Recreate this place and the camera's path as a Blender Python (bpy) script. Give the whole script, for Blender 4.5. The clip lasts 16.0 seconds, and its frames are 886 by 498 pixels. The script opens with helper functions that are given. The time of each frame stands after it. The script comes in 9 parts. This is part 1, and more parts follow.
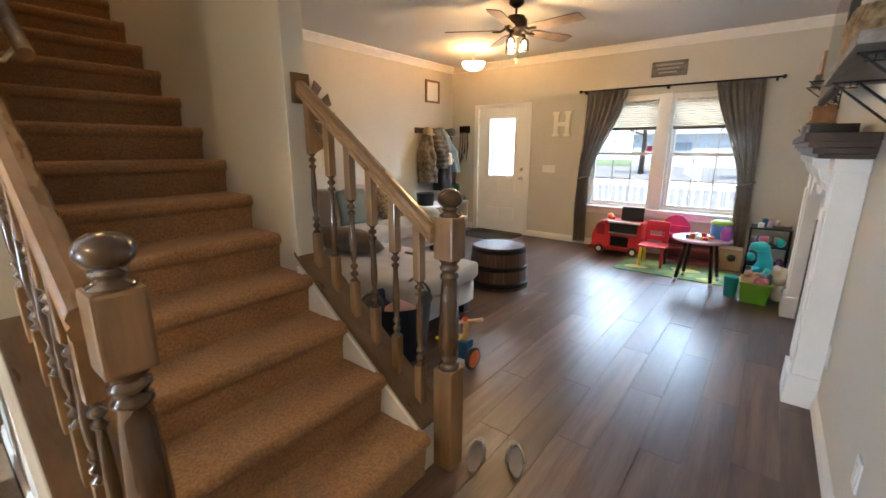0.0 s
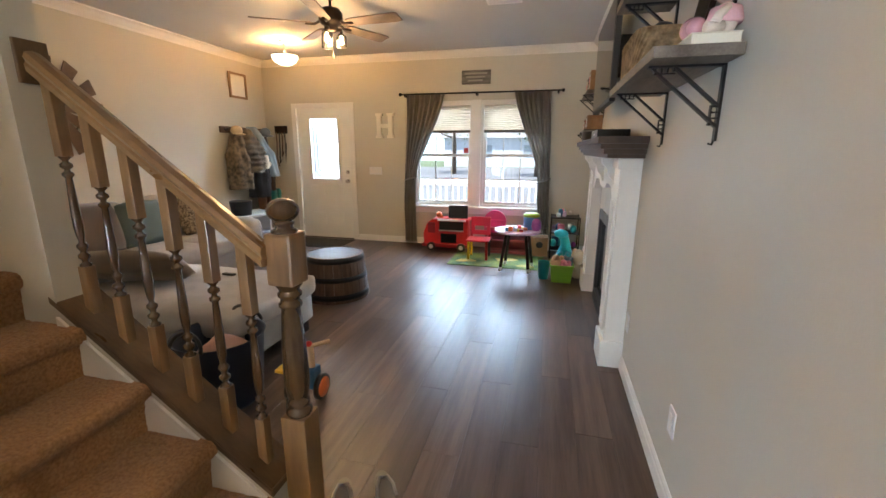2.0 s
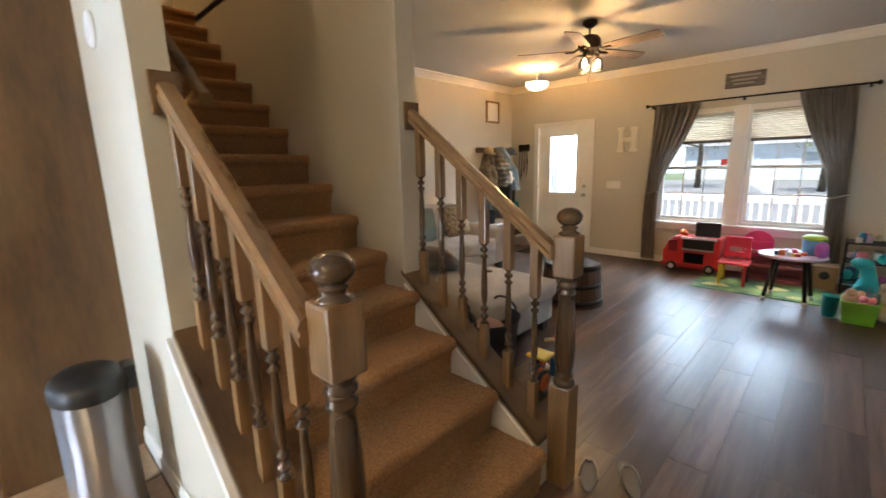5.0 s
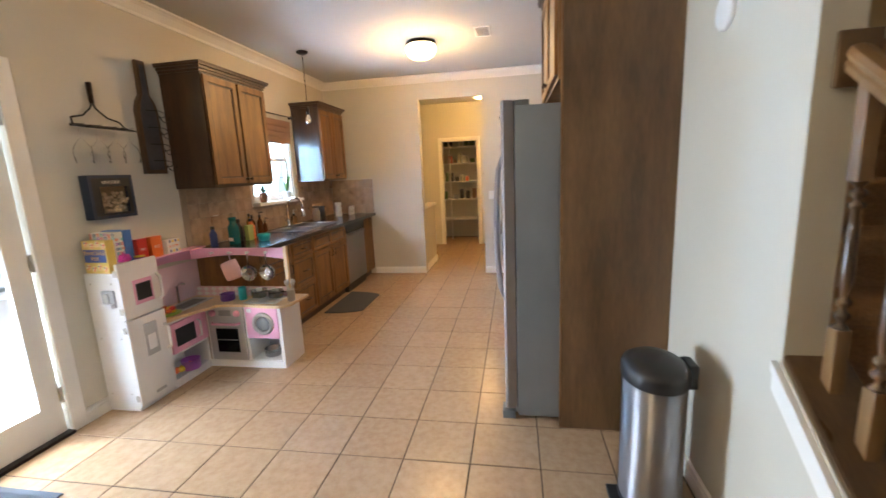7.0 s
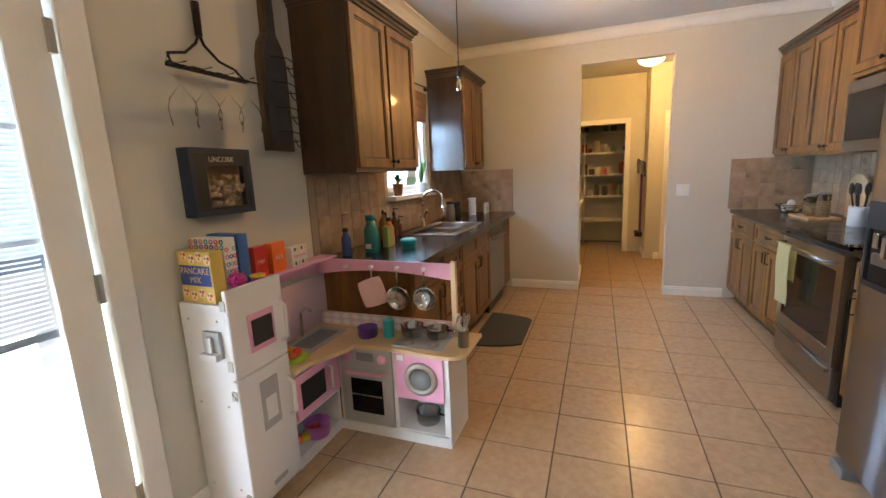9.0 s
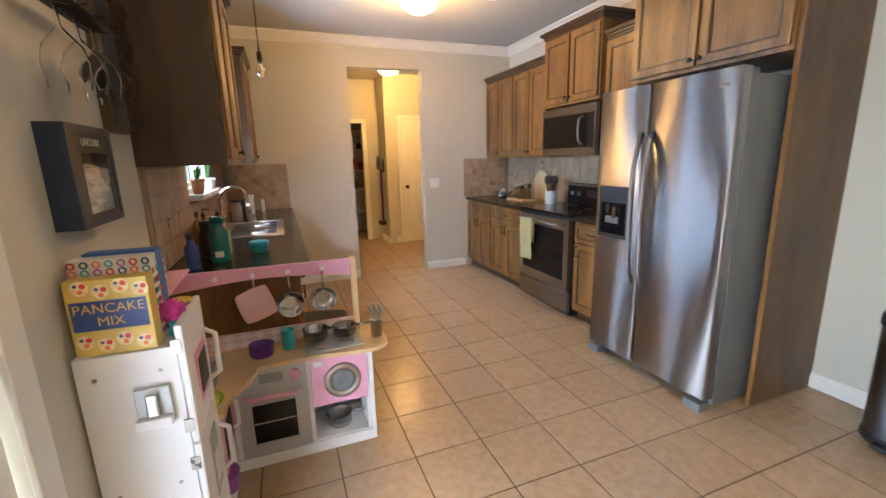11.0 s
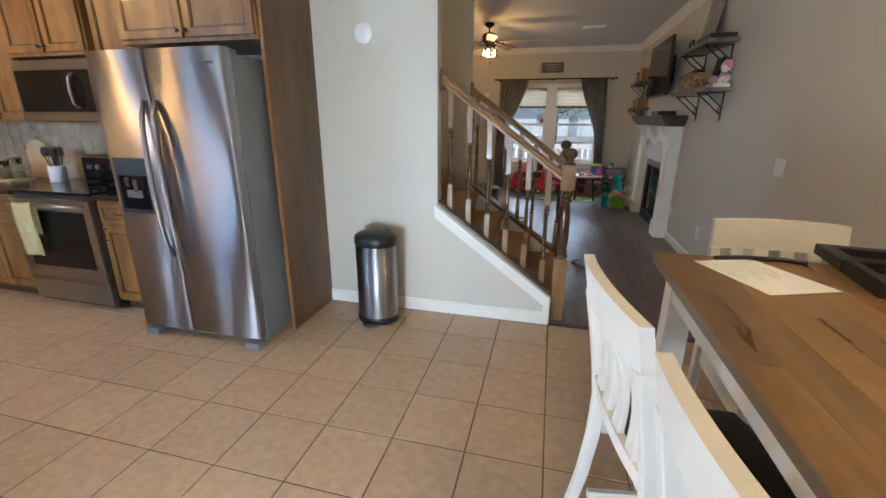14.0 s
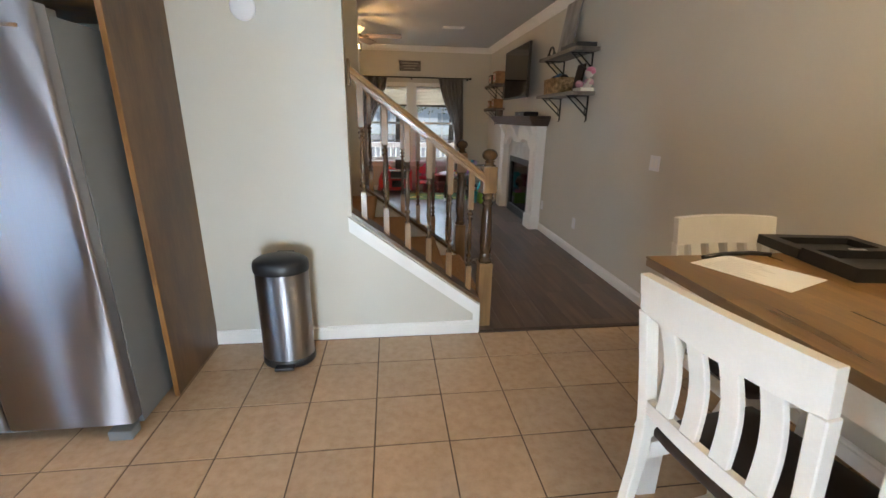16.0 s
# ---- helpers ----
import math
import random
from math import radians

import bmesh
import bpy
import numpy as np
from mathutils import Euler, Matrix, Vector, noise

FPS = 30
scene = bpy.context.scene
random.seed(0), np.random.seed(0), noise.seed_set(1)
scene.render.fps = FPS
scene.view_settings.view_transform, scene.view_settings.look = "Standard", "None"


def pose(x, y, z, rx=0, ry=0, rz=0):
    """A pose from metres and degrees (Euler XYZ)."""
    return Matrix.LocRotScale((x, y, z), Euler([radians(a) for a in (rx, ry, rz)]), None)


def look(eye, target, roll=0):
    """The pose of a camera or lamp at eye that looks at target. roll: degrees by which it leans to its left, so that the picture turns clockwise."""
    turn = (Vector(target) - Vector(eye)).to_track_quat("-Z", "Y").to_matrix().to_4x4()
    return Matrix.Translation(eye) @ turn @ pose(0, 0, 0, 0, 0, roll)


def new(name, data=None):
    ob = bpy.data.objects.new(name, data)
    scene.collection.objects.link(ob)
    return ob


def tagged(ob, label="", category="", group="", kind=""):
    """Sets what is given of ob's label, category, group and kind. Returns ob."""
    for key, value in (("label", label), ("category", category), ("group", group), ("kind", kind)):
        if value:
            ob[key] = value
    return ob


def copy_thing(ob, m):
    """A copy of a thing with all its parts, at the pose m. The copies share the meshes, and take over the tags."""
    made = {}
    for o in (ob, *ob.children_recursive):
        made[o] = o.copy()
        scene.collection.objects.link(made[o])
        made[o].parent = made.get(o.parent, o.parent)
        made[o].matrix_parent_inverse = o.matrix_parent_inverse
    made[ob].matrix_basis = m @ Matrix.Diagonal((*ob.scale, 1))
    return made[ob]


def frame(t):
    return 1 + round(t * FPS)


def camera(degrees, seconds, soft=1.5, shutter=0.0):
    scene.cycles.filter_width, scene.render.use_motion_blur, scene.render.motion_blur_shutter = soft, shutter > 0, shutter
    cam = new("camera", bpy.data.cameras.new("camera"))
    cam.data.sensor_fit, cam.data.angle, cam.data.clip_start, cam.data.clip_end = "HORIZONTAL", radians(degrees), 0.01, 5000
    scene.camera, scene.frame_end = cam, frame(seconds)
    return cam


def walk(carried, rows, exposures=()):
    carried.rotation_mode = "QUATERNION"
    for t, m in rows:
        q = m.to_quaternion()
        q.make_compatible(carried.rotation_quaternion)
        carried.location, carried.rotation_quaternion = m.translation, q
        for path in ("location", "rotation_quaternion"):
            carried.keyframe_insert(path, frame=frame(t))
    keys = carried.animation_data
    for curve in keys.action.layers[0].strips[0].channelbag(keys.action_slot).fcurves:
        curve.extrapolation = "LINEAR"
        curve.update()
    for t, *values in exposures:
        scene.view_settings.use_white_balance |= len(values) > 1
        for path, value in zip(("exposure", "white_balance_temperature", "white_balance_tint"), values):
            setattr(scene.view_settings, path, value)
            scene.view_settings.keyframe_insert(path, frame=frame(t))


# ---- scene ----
cam = camera(93.5, 16.0, shutter=0.2)
PATH = [
    (0, (0.031, -0.089, 1.412), (-1.16, 1.446, 0.94), 0.2),
    (0.5, (0.063, -0.038, 1.424), (-0.929, 1.633, 0.951), 0.2),
    (1, (0.036, 0.091, 1.413), (-0.773, 1.859, 0.942), 0.2),
    (1.5, (0.006, 0.151, 1.402), (-0.63, 1.989, 0.936), 0.2),
    (2, (-0.129, 0.055, 1.407), (-0.601, 1.943, 0.947), 0.2),
    (2.5, (-0.228, -0.04, 1.422), (-0.571, 1.877, 0.969), 0.4),
    (3, (-0.239, -0.094, 1.42), (-0.539, 1.832, 0.973), 0.2),
    (3.2, (-0.225, -0.109, 1.412), (-0.535, 1.817, 0.971), 0.1),
    (5.3, (-0.168, -0.425, 1.44), (-1.711, 0.787, 1.04), -1.4),
    (5.5, (-0.18, -0.481, 1.457), (-1.827, 0.577, 1.046), -1.5),
    (6, (-0.21, -0.56, 1.455), (-2.072, 0.058, 1.063), -1.8),
    (6.5, (-0.293, -0.673, 1.458), (-2.252, -0.535, 1.077), -2.3),
    (7, (-0.541, -0.781, 1.452), (-2.478, -1.122, 1.089), -2.6),
    (7.5, (-0.817, -0.943, 1.449), (-2.636, -1.697, 1.1), -2.7),
    (8, (-1.141, -1.229, 1.42), (-2.877, -2.16, 1.075), -2.8),
    (8.2, (-1.255, -1.341, 1.406), (-2.989, -2.275, 1.058), -2.8),
    (10.3, (-1.616, -2.701, 1.38), (-3.561, -2.456, 0.982), -1.8),
    (10.5, (-1.559, -2.775, 1.391), (-3.48, -2.395, 0.983), -1.7),
    (11, (-1.388, -2.887, 1.415), (-3.215, -2.193, 0.988), -1.5),
    (11.5, (-1.266, -2.919, 1.415), (-2.938, -1.921, 0.96), -1.2),
    (12, (-1.227, -2.884, 1.412), (-2.688, -1.612, 0.918), -1.1),
    (12.5, (-1.177, -2.877, 1.42), (-2.38, -1.368, 0.894), -0.6),
    (13, (-1.141, -2.882, 1.435), (-2.075, -1.204, 0.876), -0.3),
    (13.5, (-1.104, -2.886, 1.432), (-1.785, -1.097, 0.853), 0.0),
    (14, (-1.078, -2.874, 1.44), (-1.547, -1.023, 0.843), 0.3),
    (14.5, (-1.069, -2.86, 1.461), (-1.354, -0.975, 0.858), 0.5),
    (15, (-1.171, -2.803, 1.456), (-1.293, -0.901, 0.852), 0.6),
    (15.5, (-1.371, -2.678, 1.416), (-1.33, -0.769, 0.819), 0.8),
    (16, (-1.604, -2.598, 1.442), (-1.361, -0.706, 0.844), 1.0),
]
walk(cam, [(t, look(eye, target, roll)) for t, eye, target, roll in PATH], [(0.0, 1.06, 6050, 10), (3.2, 0.76, 6200, 10), (5.5, 0.72, 6450, 10), (6.5, 0.55, 6150, 10), (8.0, -0.12, 6300, 10), (10.5, 0.12, 6450, 10), (12.5, -0.08, 6400, 10), (14.0, 0.0, 6100, 10), (15.4, 0.0, 6150, 10), (16.0, 0.02, 6450, 10)])

# ---- world and large lights ----
world = bpy.data.worlds.new("world")
scene.world = world
world.use_nodes = True
wn = world.node_tree.nodes
sky = wn.new("ShaderNodeTexSky")
sky.sky_type = "NISHITA"
sky.sun_disc = False
sky.sun_elevation, sky.sun_rotation = radians(66), radians(190)
wn["Background"].inputs["Strength"].default_value = 0.15
world.node_tree.links.new(sky.outputs["Color"], wn["Background"].inputs["Color"])

sun = new("sun", bpy.data.lights.new("sun", "SUN"))
sun.data.energy, sun.data.angle, sun.data.color = 5.0, radians(0.5), (1.0, 0.95, 0.87)
sun.matrix_world = look((-2, -8, 18), (-3.4, 0, 0))


def window_light(name, place, target, w, h, power, colour=(0.86, 0.93, 1.0)):
    lamp = new(name, bpy.data.lights.new(name, "AREA"))
    lamp.data.shape, lamp.data.size, lamp.data.size_y = "RECTANGLE", w, h
    lamp.data.energy, lamp.data.color = power, colour
    lamp.matrix_world = look(place, target)
    return lamp


def bulb_light(name, place, power, radius=0.06, colour=(1.0, 0.66, 0.30)):
    lamp = new(name, bpy.data.lights.new(name, "POINT"))
    lamp.data.energy, lamp.data.color, lamp.data.shadow_soft_size = power, colour, radius
    lamp.location = place
    return lamp


window_light("front_sky_light", (-1.5, 9.2, 3.5), (-1.5, 5.0, 1.0), 8.0, 2.6, 1250, (0.62, 0.81, 1.0))
window_light("entry_glass_light", (-3.55, 6.36, 1.43), (-3.55, 0, 0.9), 0.45, 0.9, 7)
window_light("patio_sky_light", (-2.0, -5.3, 3.3), (-2.0, -2.6, 0.8), 5.0, 1.6, 420, (0.72, 0.86, 1.0))
window_light("patio_door_light", (-2.01, -3.62, 0.56), (-2.01, 0, 0.72), 0.56, 0.72, 88, (0.72, 0.86, 1.0))
# Area lamp without a fitting, added over the landing in place of upper-hall light.
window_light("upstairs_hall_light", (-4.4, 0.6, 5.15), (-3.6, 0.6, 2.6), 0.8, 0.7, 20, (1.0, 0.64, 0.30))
window_light("sink_window_light", (-4.95, -3.62, 1.6), (-4.95, 0, 0.8), 0.8, 0.8, 115, (0.42, 0.69, 1.0))

# ---- helpers for building ----
ORIG = {}


def box(bm, x0, x1, y0, y1, z0, z1, bevel=0.0):
    xs, ys, zs = sorted((x0, x1)), sorted((y0, y1)), sorted((z0, z1))
    v = [bm.verts.new((x, y, z)) for z in zs for y in ys for x in xs]
    faces = [bm.faces.new([v[i] for i in f]) for f in
             ((0, 2, 3, 1), (4, 5, 7, 6), (0, 1, 5, 4), (1, 3, 7, 5), (3, 2, 6, 7), (2, 0, 4, 6))]
    if bevel > 0:
        edges = list({e for f in faces for e in f.edges})
        bmesh.ops.bevel(bm, geom=edges, offset=bevel, segments=2, affect="EDGES", profile=0.6)
    return v


def boxes(*rows, bevel=0.0):
    bm = bmesh.new()
    for r in rows:
        box(bm, *r, bevel=bevel)
    return bm


def lathe(bm, profile, x=0, y=0, z=0, seg=20, axis="z", close=True):
    """Turns (radius, height) pairs round an axis through (x, y, z)."""
    rings = []
    for r, h in profile:
        ring = []
        for i in range(seg):
            a = 2 * math.pi * i / seg
            p, q = max(r, 1e-4) * math.cos(a), max(r, 1e-4) * math.sin(a)
            co = {"z": (x + p, y + q, z + h), "x": (x + h, y + p, z + q), "y": (x + q, y + h, z + p)}[axis]
            ring.append(bm.verts.new(co))
        rings.append(ring)
    for a, b in zip(rings, rings[1:]):
        for i in range(seg):
            f = bm.faces.new((a[i], a[(i + 1) % seg], b[(i + 1) % seg], b[i]))
            f.smooth = True
    if close:
        bm.faces.new(rings[0][::-1])
        bm.faces.new(rings[-1])
    return bm


def tube(bm, points, r, seg=10, closed=False):
    """A round bar along points."""
    pts = [Vector(p) for p in points]
    n = len(pts)
    rings, side = [], None
    for i, p in enumerate(pts):
        a = pts[(i - 1) % n] if closed or i > 0 else p
        b = pts[(i + 1) % n] if closed or i < n - 1 else p
        d = (b - a).normalized()
        if side is None:
            side = d.cross(Vector((0, 0, 1)) if abs(d.z) < 0.9 else Vector((1, 0, 0))).normalized()
        side = (side - d * side.dot(d)).normalized()
        up = d.cross(side)
        rad = r[i] if isinstance(r, (list, tuple)) else r
        rings.append([bm.verts.new(p + rad * (math.cos(t) * side + math.sin(t) * up))
                      for t in [2 * math.pi * k / seg for k in range(seg)]])
    pairs = list(zip(rings, rings[1:])) + ([(rings[-1], rings[0])] if closed else [])
    for a, b in pairs:
        for k in range(seg):
            bm.faces.new((a[k], a[(k + 1) % seg], b[(k + 1) % seg], b[k])).smooth = True
    if not closed:
        bm.faces.new(rings[0][::-1])
        bm.faces.new(rings[-1])
    return bm


def prism(bm, outline, axis, a, b, bevel=0.0):
    """Pushes an outline (pairs) along an axis from a to b: for 'y' the pairs are x, z; for 'x' y, z; for 'z' x, y."""
    def co(p, d):
        return {"y": (p[0], d, p[1]), "x": (d, p[0], p[1]), "z": (p[0], p[1], d)}[axis]
    lo, hi = [bm.verts.new(co(p, a)) for p in outline], [bm.verts.new(co(p, b)) for p in outline]
    n = len(outline)
    faces = [bm.faces.new(lo), bm.faces.new(hi[::-1])]
    faces += [bm.faces.new((lo[i], hi[i], hi[(i + 1) % n], lo[(i + 1) % n])) for i in range(n)]
    bmesh.ops.recalc_face_normals(bm, faces=faces)
    if bevel > 0:
        bmesh.ops.bevel(bm, geom=list({e for f in faces for e in f.edges}), offset=bevel, segments=2, affect="EDGES")
    return bm


def ball(bm, x, y, z, r, sx=1, sy=1, sz=1, sub=2):
    m = Matrix.Translation((x, y, z)) @ Matrix.Diagonal((r * sx, r * sy, r * sz, 1))
    made = bmesh.ops.create_icosphere(bm, subdivisions=sub, radius=1, matrix=m)
    for v in made["verts"]:
        for f in v.link_faces:
            f.smooth = True
    return bm


def soft(bm, x0, x1, y0, y1, z0, z1, r=0.06, puff=0.02, cut=6, wob=0.01, seed=0.0):
    """A stuffed block: a box with rounded edges, bulging sides and slight creases."""
    before = len(bm.verts)
    made = bmesh.ops.create_cube(bm, size=1.0)
    edges = list({e for v in made["verts"] for e in v.link_edges})
    bmesh.ops.subdivide_edges(bm, edges=edges, cuts=cut, use_grid_fill=True)
    bm.verts.ensure_lookup_table()
    vs = [bm.verts[i] for i in range(before, len(bm.verts))]
    c = Vector(((x0 + x1) / 2, (y0 + y1) / 2, (z0 + z1) / 2))
    h = Vector((abs(x1 - x0) / 2, abs(y1 - y0) / 2, abs(z1 - z0) / 2))
    for v in vs:
        p = Vector((v.co.x * 2 * h.x, v.co.y * 2 * h.y, v.co.z * 2 * h.z))
        u = Vector((v.co.x * 2, v.co.y * 2, v.co.z * 2))
        inner = Vector([max(-(h[i] - r), min(h[i] - r, p[i])) for i in range(3)])
        d = p - inner
        if d.length > 1e-6:
            p = inner + d.normalized() * min(r, d.length)
        for i in range(3):
            j, k = (i + 1) % 3, (i + 2) % 3
            p[i] += puff * u[i] * (1 - u[j] ** 2) * (1 - u[k] ** 2)
        v.co = c + p + wob * noise.noise_vector((c + p) * 5 + Vector((seed, 0, 0)))
        for f in v.link_faces:
            f.smooth = True
    return bm


def mesh_of(name, bm, material, origin):
    bmesh.ops.translate(bm, verts=bm.verts, vec=-Vector(origin))
    me = bpy.data.meshes.new(name)
    bm.to_mesh(me)
    bm.free()
    for m in (material if isinstance(material, (list, tuple)) else (material,)):
        me.materials.append(m)
    return me


def thing(name, at=(0, 0, 0), label="", category="", group="", kind=""):
    """An Empty at the thing's base; its parts are given in world places."""
    ob = new(name)
    ob.empty_display_size = 0.05
    ob.location = at
    ORIG[ob] = Vector(at)
    return tagged(ob, label, category, group, kind)


def part(name, bm, material, parent, label=""):
    """One mesh under a thing or a part."""
    o = ORIG[parent]
    ob = new(name, mesh_of(name, bm, material, o))
    ob.parent = parent
    ORIG[ob] = o
    return tagged(ob, label)


def single(name, bm, material, at, label="", category="", group="", kind=""):
    """A thing that is one mesh."""
    ob = new(name, mesh_of(name, bm, material, at))
    ob.location = at
    ORIG[ob] = Vector(at)
    return tagged(ob, label, category, group, kind)


def text_part(name, words, size, material, parent, m, depth=0.001, label=""):
    """Letters as a mesh, centred at the pose m (world), facing its +z."""
    cu = bpy.data.curves.new(name, "FONT")
    cu.body, cu.size, cu.extrude, cu.align_x, cu.align_y = words, size, depth, "CENTER", "CENTER"
    tmp = bpy.data.objects.new(name, cu)
    me = bpy.data.meshes.new_from_object(tmp)
    bpy.data.objects.remove(tmp)
    me.transform(Matrix.Translation(-ORIG[parent]) @ m)
    me.materials.clear()
    me.materials.append(material)
    ob = new(name, me)
    ob.parent = parent
    ORIG[ob] = ORIG[parent]
    return tagged(ob, label)


# ---- materials ----
def paint(name, colour, rough=0.5, metal=0.0, var=0.08, scale=3.0, fine=120.0, bump=0.05, stretch=(1, 1, 1),
          rand=0.0, tone=None, coat=0.0, emit=0.0, spec=0.5, roughvar=0.08, trans=0.0, sheen=0.0):
    """A surface with broad mottling and a fine grain; rand varies it from piece to piece."""
    m = bpy.data.materials.new(name)
    m.use_nodes = True
    nt = m.node_tree
    n, ln = nt.nodes, nt.links
    b = n["Principled BSDF"]
    tc, mp = n.new("ShaderNodeTexCoord"), n.new("ShaderNodeMapping")
    mp.inputs["Scale"].default_value = stretch
    ln.new(tc.outputs["Object"], mp.inputs["Vector"])
    vec = mp.outputs["Vector"]
    info = n.new("ShaderNodeObjectInfo")
    if rand:
        add = n.new("ShaderNodeVectorMath")
        mul = n.new("ShaderNodeMath")
        mul.operation, mul.inputs[1].default_value = "MULTIPLY", 37.0
        ln.new(info.outputs["Random"], mul.inputs[0])
        ln.new(vec, add.inputs[0])
        ln.new(mul.outputs[0], add.inputs[1])
        vec = add.outputs[0]
    broad, grain = n.new("ShaderNodeTexNoise"), n.new("ShaderNodeTexNoise")
    broad.inputs["Scale"].default_value, broad.inputs["Detail"].default_value = scale, 6
    grain.inputs["Scale"].default_value, grain.inputs["Detail"].default_value = fine, 3
    ln.new(vec, broad.inputs["Vector"])
    ln.new(vec, grain.inputs["Vector"])
    ramp = n.new("ShaderNodeValToRGB")
    lo = [max(0, c * (1 - var)) for c in colour]
    hi = [min(1, c * (1 + var)) for c in colour] if tone is None else list(tone)
    ramp.color_ramp.elements[0].position, ramp.color_ramp.elements[1].position = 0.32, 0.68
    ramp.color_ramp.elements[0].color, ramp.color_ramp.elements[1].color = (*lo, 1), (*hi, 1)
    mixf = n.new("ShaderNodeMath")
    mixf.operation, mixf.inputs[1].default_value = "MULTIPLY_ADD", 0.3
    sub = n.new("ShaderNodeMath")
    sub.operation, sub.inputs[1].default_value = "SUBTRACT", 0.5
    ln.new(grain.outputs["Fac"], sub.inputs[0])
    ln.new(sub.outputs[0], mixf.inputs[0])
    ln.new(broad.outputs["Fac"], mixf.inputs[2])
    ln.new(mixf.outputs[0], ramp.inputs["Fac"])
    out = ramp.outputs["Color"]
    if rand:
        hsv = n.new("ShaderNodeHueSaturation")
        mr = n.new("ShaderNodeMapRange")
        mr.inputs["To Min"].default_value, mr.inputs["To Max"].default_value = 1 - rand, 1 + rand
        ln.new(info.outputs["Random"], mr.inputs["Value"])
        ln.new(mr.outputs[0], hsv.inputs["Value"])
        ln.new(out, hsv.inputs["Color"])
        out = hsv.outputs["Color"]
    ln.new(out, b.inputs["Base Color"])
    rr = n.new("ShaderNodeMapRange")
    rr.inputs["To Min"].default_value, rr.inputs["To Max"].default_value = max(0.02, rough - roughvar), min(1, rough + roughvar)
    ln.new(broad.outputs["Fac"], rr.inputs["Value"])
    ln.new(rr.outputs[0], b.inputs["Roughness"])
    b.inputs["Metallic"].default_value = metal
    b.inputs["Coat Weight"].default_value = coat
    b.inputs["Specular IOR Level"].default_value = spec
    b.inputs["Transmission Weight"].default_value = trans
    b.inputs["Sheen Weight"].default_value = sheen
    if bump:
        bp = n.new("ShaderNodeBump")
        bp.inputs["Strength"].default_value, bp.inputs["Distance"].default_value = bump, 0.004
        ln.new(grain.outputs["Fac"], bp.inputs["Height"])
        ln.new(bp.outputs[0], b.inputs["Normal"])
    if emit:
        ln.new(out, b.inputs["Emission Color"])
        b.inputs["Emission Strength"].default_value = emit
    return m


def glow(name, colour, strength):
    m = paint(name, colour, 0.3, var=0.02, bump=0)
    b = m.node_tree.nodes["Principled BSDF"]
    for l in list(b.inputs["Emission Color"].links):
        m.node_tree.links.remove(l)
    b.inputs["Emission Color"].default_value = (*colour, 1)
    b.inputs["Emission Strength"].default_value = strength
    return m


def clear(name, colour=(1, 1, 1), rough=0.0):
    m = bpy.data.materials.new(name)
    m.use_nodes = True
    b = m.node_tree.nodes["Principled BSDF"]
    b.inputs["Base Color"].default_value = (*colour, 1)
    b.inputs["Roughness"].default_value = rough
    b.inputs["Transmission Weight"].default_value = 1.0
    b.inputs["IOR"].default_value = 1.45
    return m


def thin_cloth(m, share, colour):
    """Lets part of the light through a thin sheet."""
    nt = m.node_tree
    mix, tl = nt.nodes.new("ShaderNodeMixShader"), nt.nodes.new("ShaderNodeBsdfTranslucent")
    tl.inputs["Color"].default_value = (*colour, 1)
    mix.inputs[0].default_value = share
    nt.links.new(nt.nodes["Principled BSDF"].outputs[0], mix.inputs[1])
    nt.links.new(tl.outputs[0], mix.inputs[2])
    nt.links.new(mix.outputs[0], nt.nodes["Material Output"].inputs["Surface"])
    return m


WALL = paint("wall_paint", (0.56, 0.53, 0.455), 0.55, var=0.03, scale=1.5, fine=160, bump=0.10)
CEIL = paint("ceiling_paint", (0.54, 0.535, 0.51), 0.85, var=0.02, scale=2, fine=90, bump=0.25)
TRIM = paint("white_trim", (0.78, 0.76, 0.72), 0.35, var=0.03, scale=5, bump=0.02)
DOORW = paint("white_door_paint", (0.80, 0.79, 0.75), 0.4, var=0.03, scale=4, bump=0.03)
CARPET = paint("brown_carpet", (0.29, 0.155, 0.070), 0.95, var=0.12, scale=95, fine=420, bump=1.0, tone=(0.42, 0.238, 0.114), spec=0.1, sheen=0.1)
OAK = paint("stained_oak", (0.17, 0.094, 0.037), 0.3, var=0.25, scale=10, fine=70, bump=0.06, stretch=(1, 1, 0.12), coat=0.35, tone=(0.26, 0.148, 0.062))
OAKR = paint("stained_oak_rail", (0.18, 0.10, 0.040), 0.28, var=0.25, scale=10, fine=70, bump=0.06, stretch=(0.15, 1, 0.5), coat=0.4, tone=(0.27, 0.155, 0.066))
OAKD = paint("dark_turned_oak", (0.048, 0.025, 0.011), 0.16, var=0.25, scale=10, fine=70, bump=0.03, stretch=(1, 1, 0.12), coat=0.6, tone=(0.085, 0.046, 0.02))
CAPW = paint("stained_cap_board", (0.085, 0.047, 0.020), 0.3, var=0.25, scale=10, fine=70, bump=0.05, stretch=(0.15, 1, 0.5), coat=0.3, tone=(0.14, 0.08, 0.035))
CAB = paint("maple_cabinet", (0.140, 0.055, 0.011), 0.42, var=0.3, scale=7, fine=60, bump=0.05, stretch=(1.6, 1.6, 0.22), coat=0.08, tone=(0.255, 0.118, 0.030))
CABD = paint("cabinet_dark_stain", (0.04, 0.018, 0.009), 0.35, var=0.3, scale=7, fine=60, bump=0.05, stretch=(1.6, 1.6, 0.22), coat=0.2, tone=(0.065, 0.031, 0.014))
